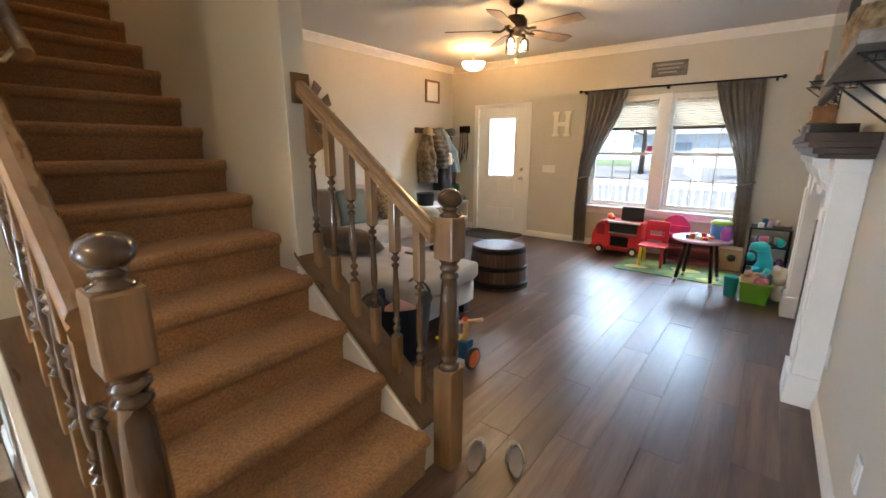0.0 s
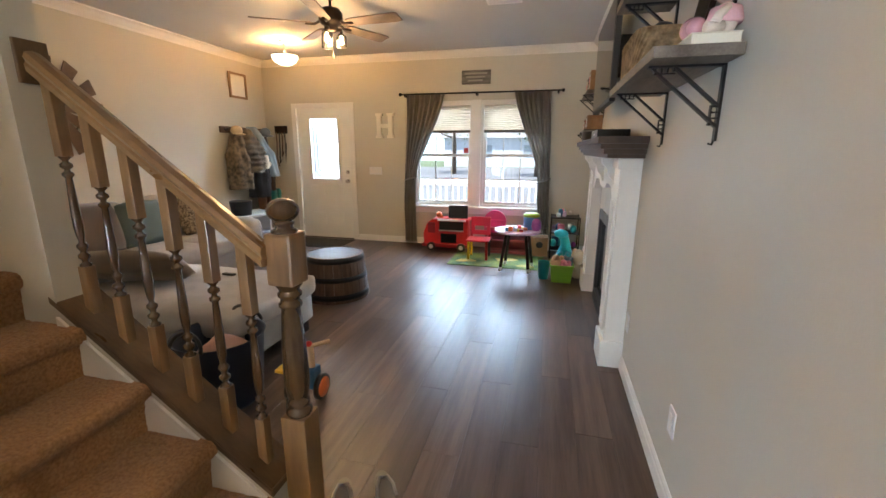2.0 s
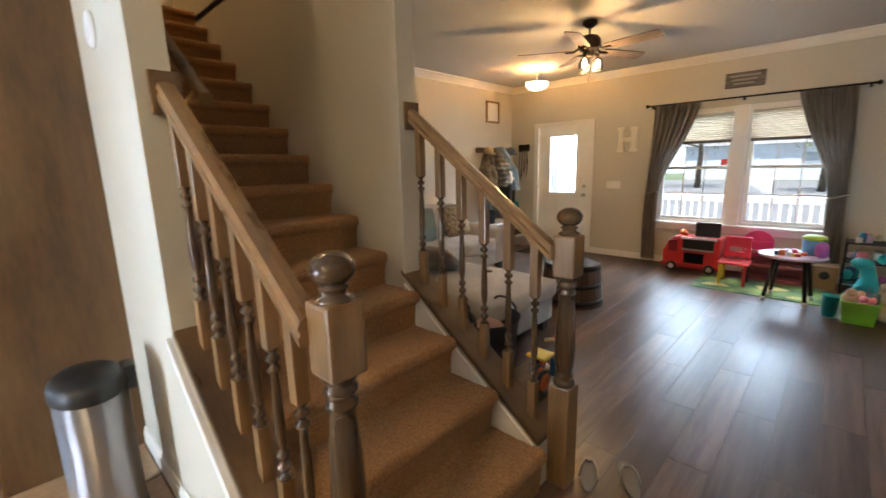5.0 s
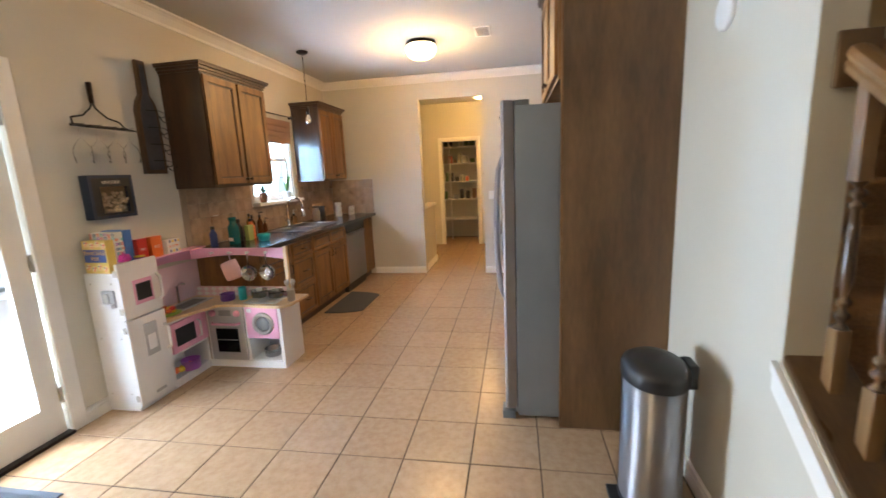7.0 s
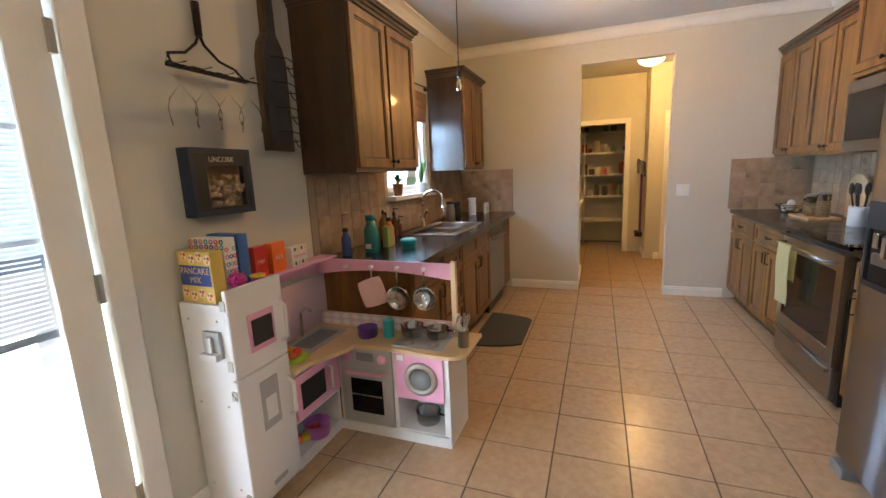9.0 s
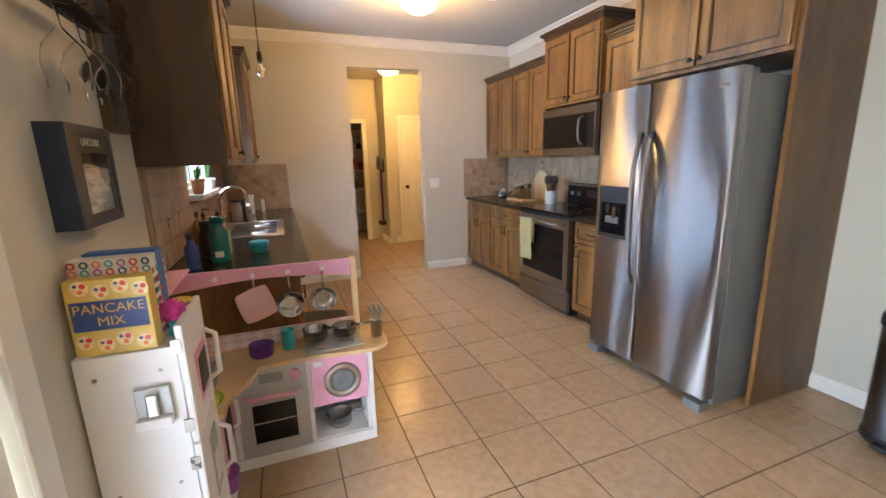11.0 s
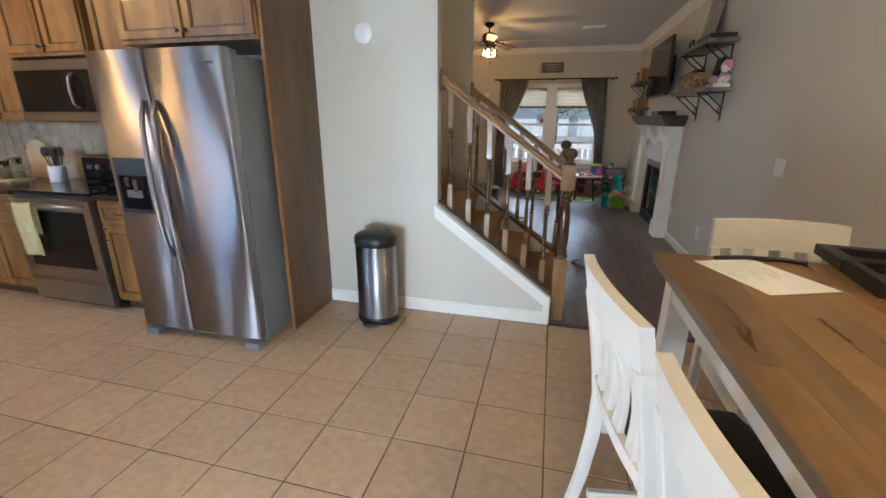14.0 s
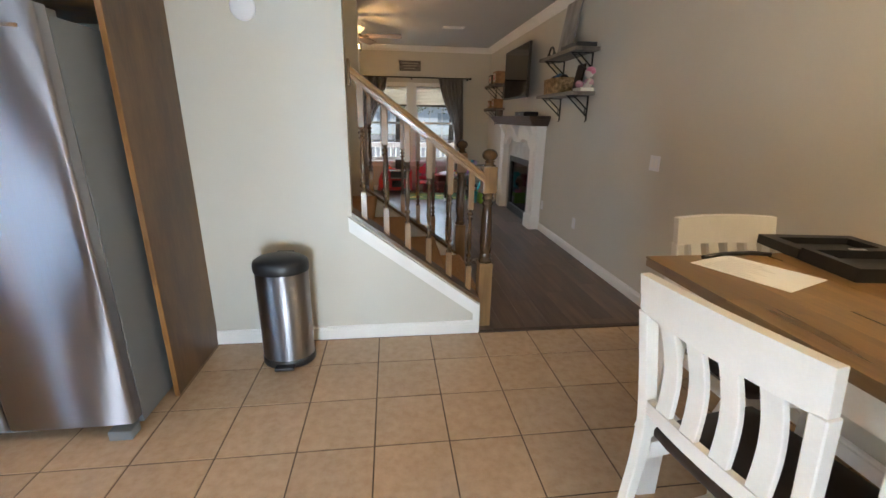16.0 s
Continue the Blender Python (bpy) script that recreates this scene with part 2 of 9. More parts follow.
PANELW = paint("stained_panel", (0.092, 0.047, 0.018), 0.4, var=0.35, scale=4, fine=40, bump=0.05, stretch=(1.5, 1.5, 0.35), tone=(0.140, 0.075, 0.031))
STEEL = paint("brushed_steel", (0.37, 0.36, 0.375), 0.44, 1.0, var=0.05, scale=3, fine=200, bump=0.03, stretch=(1, 1, 0.02), roughvar=0.04)
STEELD = paint("fridge_side_grey", (0.16, 0.17, 0.175), 0.45, 0.2, var=0.06, scale=4, fine=220, bump=0.15)
CHROME = paint("chrome", (0.8, 0.8, 0.8), 0.08, 1.0, var=0.02, bump=0, roughvar=0.03)
NICKEL = paint("satin_nickel", (0.5, 0.48, 0.44), 0.3, 1.0, var=0.05, bump=0.02)
BLACK = paint("black_plastic", (0.012, 0.012, 0.013), 0.4, var=0.2, scale=6, bump=0.05)
BLACKG = paint("black_glass", (0.006, 0.006, 0.007), 0.06, var=0.1, bump=0, roughvar=0.03, spec=0.22)
IRON = paint("black_iron", (0.018, 0.017, 0.017), 0.45, 0.6, var=0.2, scale=20, bump=0.1)
BRONZE = paint("dark_bronze", (0.035, 0.025, 0.02), 0.35, 0.8, var=0.2, scale=10, bump=0.03)
COUNTER = paint("dark_laminate", (0.012, 0.008, 0.006), 0.18, var=0.5, scale=40, fine=200, bump=0.02, tone=(0.035, 0.021, 0.015))
GROUT = paint("grout", (0.082, 0.052, 0.031), 0.9, var=0.15, scale=12, fine=200, bump=0.3)
TILE = paint("floor_tile", (0.385, 0.258, 0.158), 0.25, var=0.0, scale=24, fine=80, bump=0.08, rand=0.05, tone=(0.455, 0.318, 0.202), roughvar=0.04)
BSPLASH = paint("backsplash_tile", (0.30, 0.20, 0.13), 0.3, var=0.15, scale=9, fine=60, bump=0.08, rand=0.12, tone=(0.42, 0.30, 0.20))
PLANK = paint("plank_floor", (0.066, 0.040, 0.029), 0.36, var=0.15, scale=6, fine=40, bump=0.10, stretch=(3.0, 0.20, 1), rand=0.34, tone=(0.130, 0.085, 0.064), roughvar=0.08)
UNDER = paint("floor_joint", (0.03, 0.02, 0.015), 0.8, bump=0)
_b = STEEL.node_tree.nodes["Principled BSDF"]
_t = STEEL.node_tree.nodes.new("ShaderNodeTangent")
_t.direction_type, _t.axis = "RADIAL", "Z"
STEEL.node_tree.links.new(_t.outputs[0], _b.inputs["Tangent"])
_b.inputs["Anisotropic"].default_value, _b.inputs["Anisotropic Rotation"].default_value = 0.97, 0.25
SOFA = paint("grey_fabric", (0.40, 0.38, 0.355), 0.95, var=0.1, scale=9, fine=260, bump=0.5, spec=0.15, sheen=0.3)
GLASS = clear("window_glass")
LAMPG = glow("lit_bowl_glass", (1.0, 0.80, 0.48), 6.0)
BULB = glow("lit_bulb", (1.0, 0.70, 0.34), 30.0)
WHITE = paint("white_laminate", (0.74, 0.74, 0.75), 0.4, var=0.02, bump=0.02)

# ---- structure ----
CEILING = 2.748
RISE, RUN, X1 = 0.1875, 0.257, -1.003
NSTEP = 15


def ring(bm, axis, a, b, o, i, bevel=0.0):
    """A flat frame in one piece: outer rectangle o and inner rectangle i (u0, u1, z0, z1), from a to b on its axis."""
    def co(d, u, z):
        return {"y": (u, d, z), "x": (d, u, z), "z": (u, z, d)}[axis]

    def loop(d, r):
        return [bm.verts.new(co(d, u, z)) for u, z in ((r[0], r[2]), (r[1], r[2]), (r[1], r[3]), (r[0], r[3]))]
    oa, ob_, ia, ib = loop(a, o), loop(b, o), loop(a, i), loop(b, i)
    faces = []
    for k in range(4):
        j = (k + 1) % 4
        for q in ((oa[k], oa[j], ia[j], ia[k]), (ob_[j], ob_[k], ib[k], ib[j]), (oa[j], oa[k], ob_[k], ob_[j]), (ia[k], ia[j], ib[j], ib[k])):
            faces.append(bm.faces.new(q))
    bmesh.ops.recalc_face_normals(bm, faces=faces)
    if bevel > 0:
        edges = [e for e in {e for f in faces for e in f.edges} if len(e.link_faces) == 2 and e.calc_face_angle(0) > 0.5]
        bmesh.ops.bevel(bm, geom=edges, offset=bevel, segments=1, affect="EDGES")
    return bm


def slab(bm, axis, a, b, u0, u1, z0, z1, holes=()):
    """A flat wall between a and b on its axis, from u0 to u1 and z0 to z1, with holes (u0, u1, z0, z1) through it."""
    if len(holes) == 1 and u0 < holes[0][0] and holes[0][1] < u1 and z0 < holes[0][2] and holes[0][3] < z1:
        return ring(bm, axis, a, b, (u0, u1, z0, z1), holes[0])
    us = sorted({u0, u1, *[h for o in holes for h in o[:2]]})
    zs = sorted({z0, z1, *[h for o in holes for h in o[2:]]})
    for ua, ub in zip(us, us[1:]):
        solid = []
        for za, zb in zip(zs, zs[1:]):
            cu, cz = (ua + ub) / 2, (za + zb) / 2
            if any(o[0] < cu < o[1] and o[2] < cz < o[3] for o in holes):
                continue
            if solid and abs(solid[-1][1] - za) < 1e-6:
                solid[-1][1] = zb
            else:
                solid.append([za, zb])
        for za, zb in solid:
            if axis == "y":
                box(bm, ua, ub, a, b, za, zb)
            elif axis == "x":
                box(bm, a, b, ua, ub, za, zb)
            else:
                box(bm, ua, ub, za, zb, a, b)
    return bm


def setting(name, bm, material, label, category):
    return single(name, bm, material, (0, 0, 0), label, category, kind="structure")


setting("wall_east", slab(bmesh.new(), "x", 0.41, 0.53, -3.57, 6.30, 0, CEILING), WALL, "smooth beige painted wall behind fireplace and dining table", "wall")
setting("wall_north", slab(bmesh.new(), "y", 6.14, 6.30, -4.72, 0.41, 0, CEILING, [(-4.05, -3.11, 0, 2.05), (-2.12, -0.20, 0.58, 2.10)]), WALL, "beige painted wall holding front door and double window", "wall")
setting("wall_west", slab(bmesh.new(), "x", -4.72, -4.60, 1.22, 6.14, 0, CEILING), WALL, "beige painted living room wall behind the sofa", "wall")
bm = slab(bmesh.new(), "y", 1.10, 1.22, -5.1, -1.84, 0, 5.2)
prism(bm, [(-1.84, 0), (-1.003, 0), (-1.003, 0.215), (-1.84, 0.835)], "y", 1.10, 1.22)
setting("wall_stair_north", bm, WALL, "beige painted wall beside the stairs with sloping knee wall", "wall")
bm = slab(bmesh.new(), "y", 0.0, 0.11, -6.53, -1.85, 0, 5.2)
prism(bm, [(-1.85, 0), (-1.003, 0), (-1.003, 0.215), (-1.85, 0.843)], "y", 0.0, 0.11)
setting("wall_stair_south", bm, WALL, "pale painted wall between kitchen and stairs, sloping at its end", "wall")
setting("wall_stair_end", slab(bmesh.new(), "x", -5.22, -5.10, 0.11, 1.10, 0, 5.2), WALL, "painted wall at the head of the stairs", "wall")
setting("wall_stair_front", slab(bmesh.new(), "x", -1.853, -1.72, 0.0, 1.22, 2.80, 5.2), WALL, "painted wall above the foot of the stairs", "wall")
setting("wall_kitchen_west", slab(bmesh.new(), "x", -6.53, -6.41, -3.45, 0.0, 0, CEILING, [(-2.075, -1.20, 0, 2.44)]), WALL, "beige painted kitchen wall with an open doorway", "wall")
setting("wall_south", slab(bmesh.new(), "y", -3.57, -3.45, -6.53, 0.41, 0, CEILING, [(-2.43, -1.57, 0, 2.08), (-5.36, -4.52, 1.22, 2.13)]), WALL, "beige painted wall with patio door and sink window", "wall")
# hallway and pantry beyond the kitchen doorway
setting("wall_hall_south", slab(bmesh.new(), "y", -3.12, -3.0, -10.0, -6.53, 0, CEILING), WALL, "painted hallway wall lit by warm lamp", "wall")
setting("wall_hall_pantry", slab(bmesh.new(), "x", -8.94, -8.84, -3.0, -1.22, 0, CEILING, [(-2.17, -1.50, 0, 2.03)]), WALL, "hallway wall around the pantry doorway", "wall")
setting("wall_hall_return", slab(bmesh.new(), "y", -1.22, -1.10, -8.94, -8.30, 0, CEILING), WALL, "short hallway wall with vacuum hung on it", "wall")
setting("wall_hall_closet", slab(bmesh.new(), "x", -8.42, -8.30, -1.10, 0.11, 0, CEILING), WALL, "hallway wall with white panel door", "wall")
setting("wall_hall_north", slab(bmesh.new(), "y", -0.01, 0.11, -8.30, -6.53, 0, CEILING), WALL, "plain painted hallway end wall", "wall")
setting("wall_pantry_back", slab(bmesh.new(), "x", -10.0, -9.88, -3.0, -1.10, 0, CEILING), WALL, "pantry back wall behind wire shelves", "wall")
setting("wall_pantry_side", slab(bmesh.new(), "y", -1.22, -1.10, -9.88, -8.94, 0, CEILING), WALL, "pantry side wall in warm light", "wall")
bm = slab(bmesh.new(), "y", -2.20, -2.09, -7.35, -6.53, 0, 0.93)
setting("wall_hall_half", bm, WALL, "half-height painted wall in the hallway", "half wall")

bm = slab(bmesh.new(), "z", CEILING, 2.80, -10.0, 0.53, -3.57, 6.30, [(-5.1, -1.84, 0.11, 1.10)])
box(bm, -5.22, -1.72, 0.0, 1.22, 5.2, 5.3)
setting("ceiling", bm, CEIL, "flat white textured ceiling", "ceiling")

# sub floor in two fields, pieces come at the end
setting("floor", boxes((-10.0, 0.41, -3.57, 0.0, -0.12, -0.004)), GROUT, "tan ceramic tile floor with dark grout", "tile floor")
setting("floor_living", boxes((-4.72, 0.53, 0.0, 6.30, -0.12, -0.004)), UNDER, "dark brown wood plank floor", "wood floor")

# crown moulding and baseboards
CROWN = [(0, 0), (0, -0.095), (0.012, -0.095), (0.02, -0.075), (0.055, -0.035), (0.075, -0.02), (0.09, -0.015), (0.09, 0)]
BASE = [(0, 0), (0.016, 0), (0.016, 0.066), (0.011, 0.074), (0.011, 0.086), (0.004, 0.094), (0, 0.094)]


def moulding(name, profile, runs, z, material, label, category):
    """Runs: (axis, wall face, out, from, to)."""
    bm = bmesh.new()
    for axis, face, out, a, b in runs:
        prism(bm, [(face + out * p, z + q) for p, q in profile], "x" if axis == "y" else "y", a, b)
    return setting(name, bm, material, label, category)


moulding("trim_crown_living", CROWN, [("x", 0.41, -1, -3.45, 6.14), ("x", -4.60, 1, 1.22, 6.14), ("y", 6.14, -1, -4.6, 0.41), ("y", 1.22, 1, -4.6, -1.84)], CEILING, TRIM, "white crown moulding along the living room ceiling", "crown moulding")
moulding("trim_crown_kitchen", CROWN, [("x", -6.41, 1, -3.45, 0.0), ("y", -3.45, 1, -6.41, 0.41), ("y", 0.0, -1, -6.41, -2.8)], CEILING, TRIM, "white crown moulding along the kitchen ceiling", "crown moulding")
moulding("baseboard", BASE, [("x", 0.41, -1, -3.45, 2.80), ("x", 0.41, -1, 4.66, 6.14), ("y", 6.14, -1, -3.04, 0.41), ("y", 6.14, -1, -4.6, -4.13), ("x", -4.60, 1, 1.22, 6.14), ("y", 1.22, 1, -4.6, -1.01),
                              ("y", 0.0, -1, -2.76, -1.01), ("x", -6.41, 1, -1.20, -0.66), ("x", -6.41, 1, -2.84, -2.075), ("y", -3.45, 1, -3.5, -2.50), ("y", -3.45, 1, -1.50, 0.41),
                              ("x", -8.30, 1, -1.10, -1.03), ("y", -2.09, 1, -7.35, -6.53), ("y", -1.22, -1, -8.84, -8.30)], 0, TRIM, "white moulded baseboard along the walls", "baseboard")
# white trim along the sloping knee wall
bm = bmesh.new()
prism(bm, [(-1.87, 0.845), (-1.012, 0.212), (-1.012, 0.118), (-1.87, 0.752)], "y", -0.012, -0.0005)
prism(bm, [(-1.055, 0.243), (-1.012, 0.212), (-1.012, 0.0), (-1.055, 0.0)], "y", -0.015, -0.012)
prism(bm, [(-1.87, 0.845), (-1.012, 0.212), (-1.012, 0.180), (-1.87, 0.813)], "y", -0.019, -0.0125)
setting("trim_knee_wall", bm, TRIM, "white sloping trim on the stair knee wall", "trim")
bm = boxes((-7.37, -6.53, -2.225, -2.065, 0.93, 0.965), bevel=0.006)
setting("trim_half_wall", bm, TRIM, "white cap on the hallway half wall", "trim")
setting("trim_threshold", boxes((-0.90, 0.41, -0.02, 0.022, -0.003, 0.008), bevel=0.003), paint("threshold_strip", (0.05, 0.03, 0.02), 0.4), "dark strip where tile meets plank floor", "threshold")

# stairs
stairs = thing("staircase", (X1, 0.6, 0), "carpeted brown staircase rising between painted walls", "stairs", kind="structure")


def tread(n):
    bm = bmesh.new()
    xf, z = X1 + 0.014 - RUN * n, RISE * (n + 1) + 0.028
    rows, r = [], 0.032
    z0 = z - RISE if n else 0.0
    prof = [(xf, z0)] + [(xf + 0.012 * (k / 10) ** 2, z0 + (z - z0 - 2 * r) * k / 10) for k in range(1, 11)]
    prof += [(xf + 0.006 + r * 0.9 * math.cos(a), z - r + r * math.sin(a)) for a in [radians(-70 + 16 * k) for k in range(11)]]
    prof += [(xf - RUN * k / 14, z) for k in range(1, 15)]
    ny = 84
    for i, (x, zz) in enumerate(prof):
        row = []
        for j in range(ny + 1):
            y = 0.11 + 0.99 * j / ny
            p = Vector((x, y, zz))
            w = 0.003 * noise.noise(p * 45) + 0.0035 * noise.noise(p * 110)
            edge = 0 if i in (0, len(prof) - 1) else 1
            row.append(bm.verts.new((x + w * edge, y, zz + w * edge)))
        rows.append(row)
    for a, b in zip(rows, rows[1:]):
        for j in range(ny):
            bm.faces.new((a[j], a[j + 1], b[j + 1], b[j])).smooth = True
    return bm


for n in range(NSTEP):
    part("step", tread(n), CARPET, stairs)
part("landing", boxes((-5.1, X1 - RUN * NSTEP, 0.11, 1.10, RISE * NSTEP - 0.2, RISE * NSTEP)), CARPET, stairs)
bm = bmesh.new()
prism(bm, [(X1 + 0.001, 0.0), (X1 + 0.001, 0.20), (-1.84, 0.20 + (1.84 + X1) * RISE / RUN), (-1.84, 0.0)], "y", 1.088, 1.099)
part("skirt_board", bm, TRIM, stairs)

# railings
SLOPE = RISE / RUN * 1.0


def stained(bm):
    """Turned lengths take the darker oak, square ones the lighter."""
    for f in bm.faces:
        f.material_index = 1 if f.smooth else 0
    return bm


def newel(thing_, x, y):
    bm = bmesh.new()
    h = 0.048
    box(bm, x - h, x + h, y - h, y + h, 0.0, 0.483, bevel=0.006)
    prof = [(0.044, 0.50), (0.047, 0.51), (0.044, 0.525), (0.034, 0.53), (0.040, 0.54), (0.040, 0.555), (0.033, 0.565), (0.038, 0.575), (0.043, 0.62), (0.044, 0.68), (0.040, 0.78), (0.034, 0.87),
            (0.032, 0.905), (0.039, 0.912), (0.039, 0.922), (0.032, 0.93), (0.032, 0.94), (0.040, 0.948), (0.040, 0.958), (0.034, 0.965), (0.034, 0.972), (0.044, 0.985), (0.044, 1.0)]
    lathe(bm, prof, x, y, -0.018, 24)
    box(bm, x - h, x + h, y - h, y + h, 0.972, 1.147, bevel=0.01)
    post = part("newel_post", stained(bm), (OAK, OAKD), thing_)
    bm = bmesh.new()
    prof = [(0.042, 1.160), (0.043, 1.172), (0.030, 1.178), (0.027, 1.186), (0.034, 1.192), (0.034, 1.198)]
    prof += [(0.052 * math.cos(a), 1.236 + 0.040 * math.sin(a)) for a in [radians(-62 + 15.2 * k) for k in range(11)]]
    lathe(bm, prof, x, y, -0.018, 24)
    part("finial", bm, OAKD, post, "dark turned ball finial")


def rail_top(x):
    return 1.722 - (x + 1.82) * 0.741


def cap_top(x):
    return 0.872 - (x + 1.85) * 0.741


def baluster():
    """A turned spindle round the origin, its foot at z = 0."""
    bm = bmesh.new()
    h = 0.019
    box(bm, -h, h, -h, h, -0.02, 0.17, bevel=0.003)
    prof = [(0.018, 0.165), (0.020, 0.176), (0.010, 0.184), (0.010, 0.192), (0.019, 0.202), (0.019, 0.212), (0.010, 0.220), (0.010, 0.228), (0.018, 0.240), (0.018, 0.250), (0.009, 0.258), (0.009, 0.266),
            (0.0135, 0.285), (0.0160, 0.32), (0.0155, 0.36), (0.0125, 0.44), (0.0105, 0.492), (0.018, 0.500), (0.018, 0.508), (0.009, 0.515), (0.009, 0.521), (0.019, 0.530), (0.019, 0.540), (0.010, 0.547), (0.010, 0.553), (0.019, 0.563), (0.019, 0.57)]
    lathe(bm, prof, 0, 0, 0, 14)
    box(bm, -h, h, -h, h, 0.565, 0.82, bevel=0.003)
    return stained(bm)


spindle = mesh_of("baluster", baluster(), (OAK, OAKD), (0, 0, 0))


def railing(yc, yn, label):
    r = thing("stair_railing", (-1.4, yc, 0.5), label, "railing", "stair railings")
    newel(r, -0.955, yn)
    bm = bmesh.new()
    xa, xb = -1.83, -0.995
    sec = [(-0.030, 0.0), (-0.033, 0.022), (-0.026, 0.030), (-0.032, 0.045), (-0.024, 0.062), (0, 0.068), (0.024, 0.062), (0.032, 0.045), (0.026, 0.030), (0.033, 0.022), (0.030, 0.0)]
    ends = []
    for x in (xa, xb):
        ends.append([bm.verts.new((x, yc + p, rail_top(x) - 0.068 + q)) for p, q in sec])
    k = len(sec)
    for i in range(k):
        bm.faces.new((ends[0][i], ends[0][(i + 1) % k], ends[1][(i + 1) % k], ends[1][i]))
    bm.faces.new(ends[0])
    bm.faces.new(ends[1][::-1])
    bmesh.ops.recalc_face_normals(bm, faces=bm.faces)
    part("handrail", bm, OAKR, r)
    part("rosette", boxes((-1.840, -1.825, yc - 0.05, yc + 0.05, rail_top(-1.83) - 0.11, rail_top(-1.83) + 0.03), bevel=0.005), CAPW, r)
    bm = bmesh.new()
    prism(bm, [(-1.875, cap_top(-1.875)), (-1.003, cap_top(-1.003)), (-1.003, cap_top(-1.003) - 0.032), (-1.875, cap_top(-1.875) - 0.032)], "y", yc - 0.082, yc + 0.082, bevel=0.004)
    part("cap_board", bm, CAPW, r)
    for i in range(6):
        x = -1.775 + 0.139 * i
        o = new("baluster", spindle)
        o.parent = r
        o.location = Vector((x, yc, cap_top(x))) - ORIG[r]
        ORIG[o] = ORIG[r]
    return r


railing(0.085, 0.125, "glossy stained oak stair railing with turned balusters on kitchen side")
railing(1.180, 1.225, "glossy stained oak stair railing with turned balusters by living room")
# wall handrail further up
wr = thing("wall_handrail", (-2.4, 0.18, 1.9), "stained wooden handrail on brackets along the stair wall", "handrail")
bm = bmesh.new()
tube(bm, [(x, 0.235, 1.70 - (x + 1.93) * 0.735) for x in (-1.93, -3.0, -4.6)], 0.024, 12)
part("rail", bm, OAKR, wr)
for x in (-2.02, -3.3, -4.4):
    z = 1.70 - (x + 1.93) * 0.735
    bm = bmesh.new()
    tube(bm, [(x, 0.11, z - 0.08), (x, 0.19, z - 0.08), (x, 0.235, z - 0.02)], 0.008, 8)
    lathe(bm, [(0.03, 0), (0.03, 0.006), (0.01, 0.012)], x, 0.11, z - 0.08, 14, "y")
    part("bracket", bm, paint("brass", (0.6, 0.42, 0.18), 0.3, 1.0) if x == -2.02 else bpy.data.materials["brass"], wr, "brass bracket")

# ---- doors and windows ----
def casing(parent, axis, face, out, u0, u1, z1, w=0.065, z0=0.0, sill=False):
    """Flat moulded boards round an opening on one wall face."""
    rows = [(u0 - w, u0, z0, z1 + w), (u1, u1 + w, z0, z1 + w), (u0, u1, z1, z1 + w)]
    for a, b, c, d in rows:
        bm = bmesh.new()
        lo, hi = sorted((face + out * 0.0005, face + out * 0.016))
        if axis == "y":
            box(bm, a, b, lo, hi, c, d, bevel=0.004)
        else:
            box(bm, lo, hi, a, b, c, d, bevel=0.004)
        part("casing", bm, TRIM, parent)


# front door
fd = thing("door_1", (-3.58, 6.14, 0), "closed white front door with decorative glass pane", "front door", kind="structure")
casing(fd, "y", 6.14, -1, -4.032, -3.128, 2.032, 0.078)
bm = slab(bmesh.new(), "y", 6.155, 6.20, -4.035, -3.125, 0.01, 2.035, [(-3.83, -3.33, 0.94, 1.90)])
leaf = part("leaf", bm, DOORW, fd)
for xa, xb in ((-3.86, -3.62), (-3.55, -3.31)):
    for za, zb in ((0.22, 0.42), (0.70, 0.86)):
        bm = bmesh.new()
        box(bm, xa, xb, 6.149, 6.156, za, zb, bevel=0.005)
        part("raised_panel", bm, DOORW, leaf)
bm = slab(bmesh.new(), "y", 6.143, 6.157, -3.86, -3.30, 0.91, 1.93, [(-3.81, -3.35, 0.96, 1.88)])
part("glass_frame", bm, DOORW, leaf)
gl = part("pane", boxes((-3.82, -3.34, 6.172, 6.178, 0.95, 1.89)), clear("frosted_glass", (0.95, 0.97, 1.0), 0.25), leaf, "frosted decorative glass")
gl.visible_shadow = False
bm = bmesh.new()
for k in (0.0, 0.05):
    x0, x1, z0, z1 = -3.77 + k, -3.39 - k, 1.0 + k, 1.84 - k
    c = 0.08
    tube(bm, [(x0 + c, 6.169, z0), (x1 - c, 6.169, z0), (x1, 6.169, z0 + c), (x1, 6.169, z1 - c), (x1 - c, 6.169, z1), (x0 + c, 6.169, z1), (x0, 6.169, z1 - c), (x0, 6.169, z0 + c)], 0.009, 6, closed=True)
part("leading", bm, paint("lead_came", (0.25, 0.26, 0.28), 0.4, 0.8), leaf)
bm = bmesh.new()
lathe(bm, [(0.03, 0), (0.03, -0.008), (0.012, -0.012), (0.012, -0.03), (0.026, -0.04), (0.028, -0.055), (0.018, -0.066)], -3.20, 6.155, 0.93, 16, "y")
part("knob", bm, NICKEL, leaf, "satin nickel knob")
bm = bmesh.new()
lathe(bm, [(0.03, 0), (0.03, -0.012), (0.01, -0.02), (0.01, -0.03)], -3.20, 6.155, 1.07, 16, "y")
part("deadbolt", bm, NICKEL, leaf, "satin nickel deadbolt")
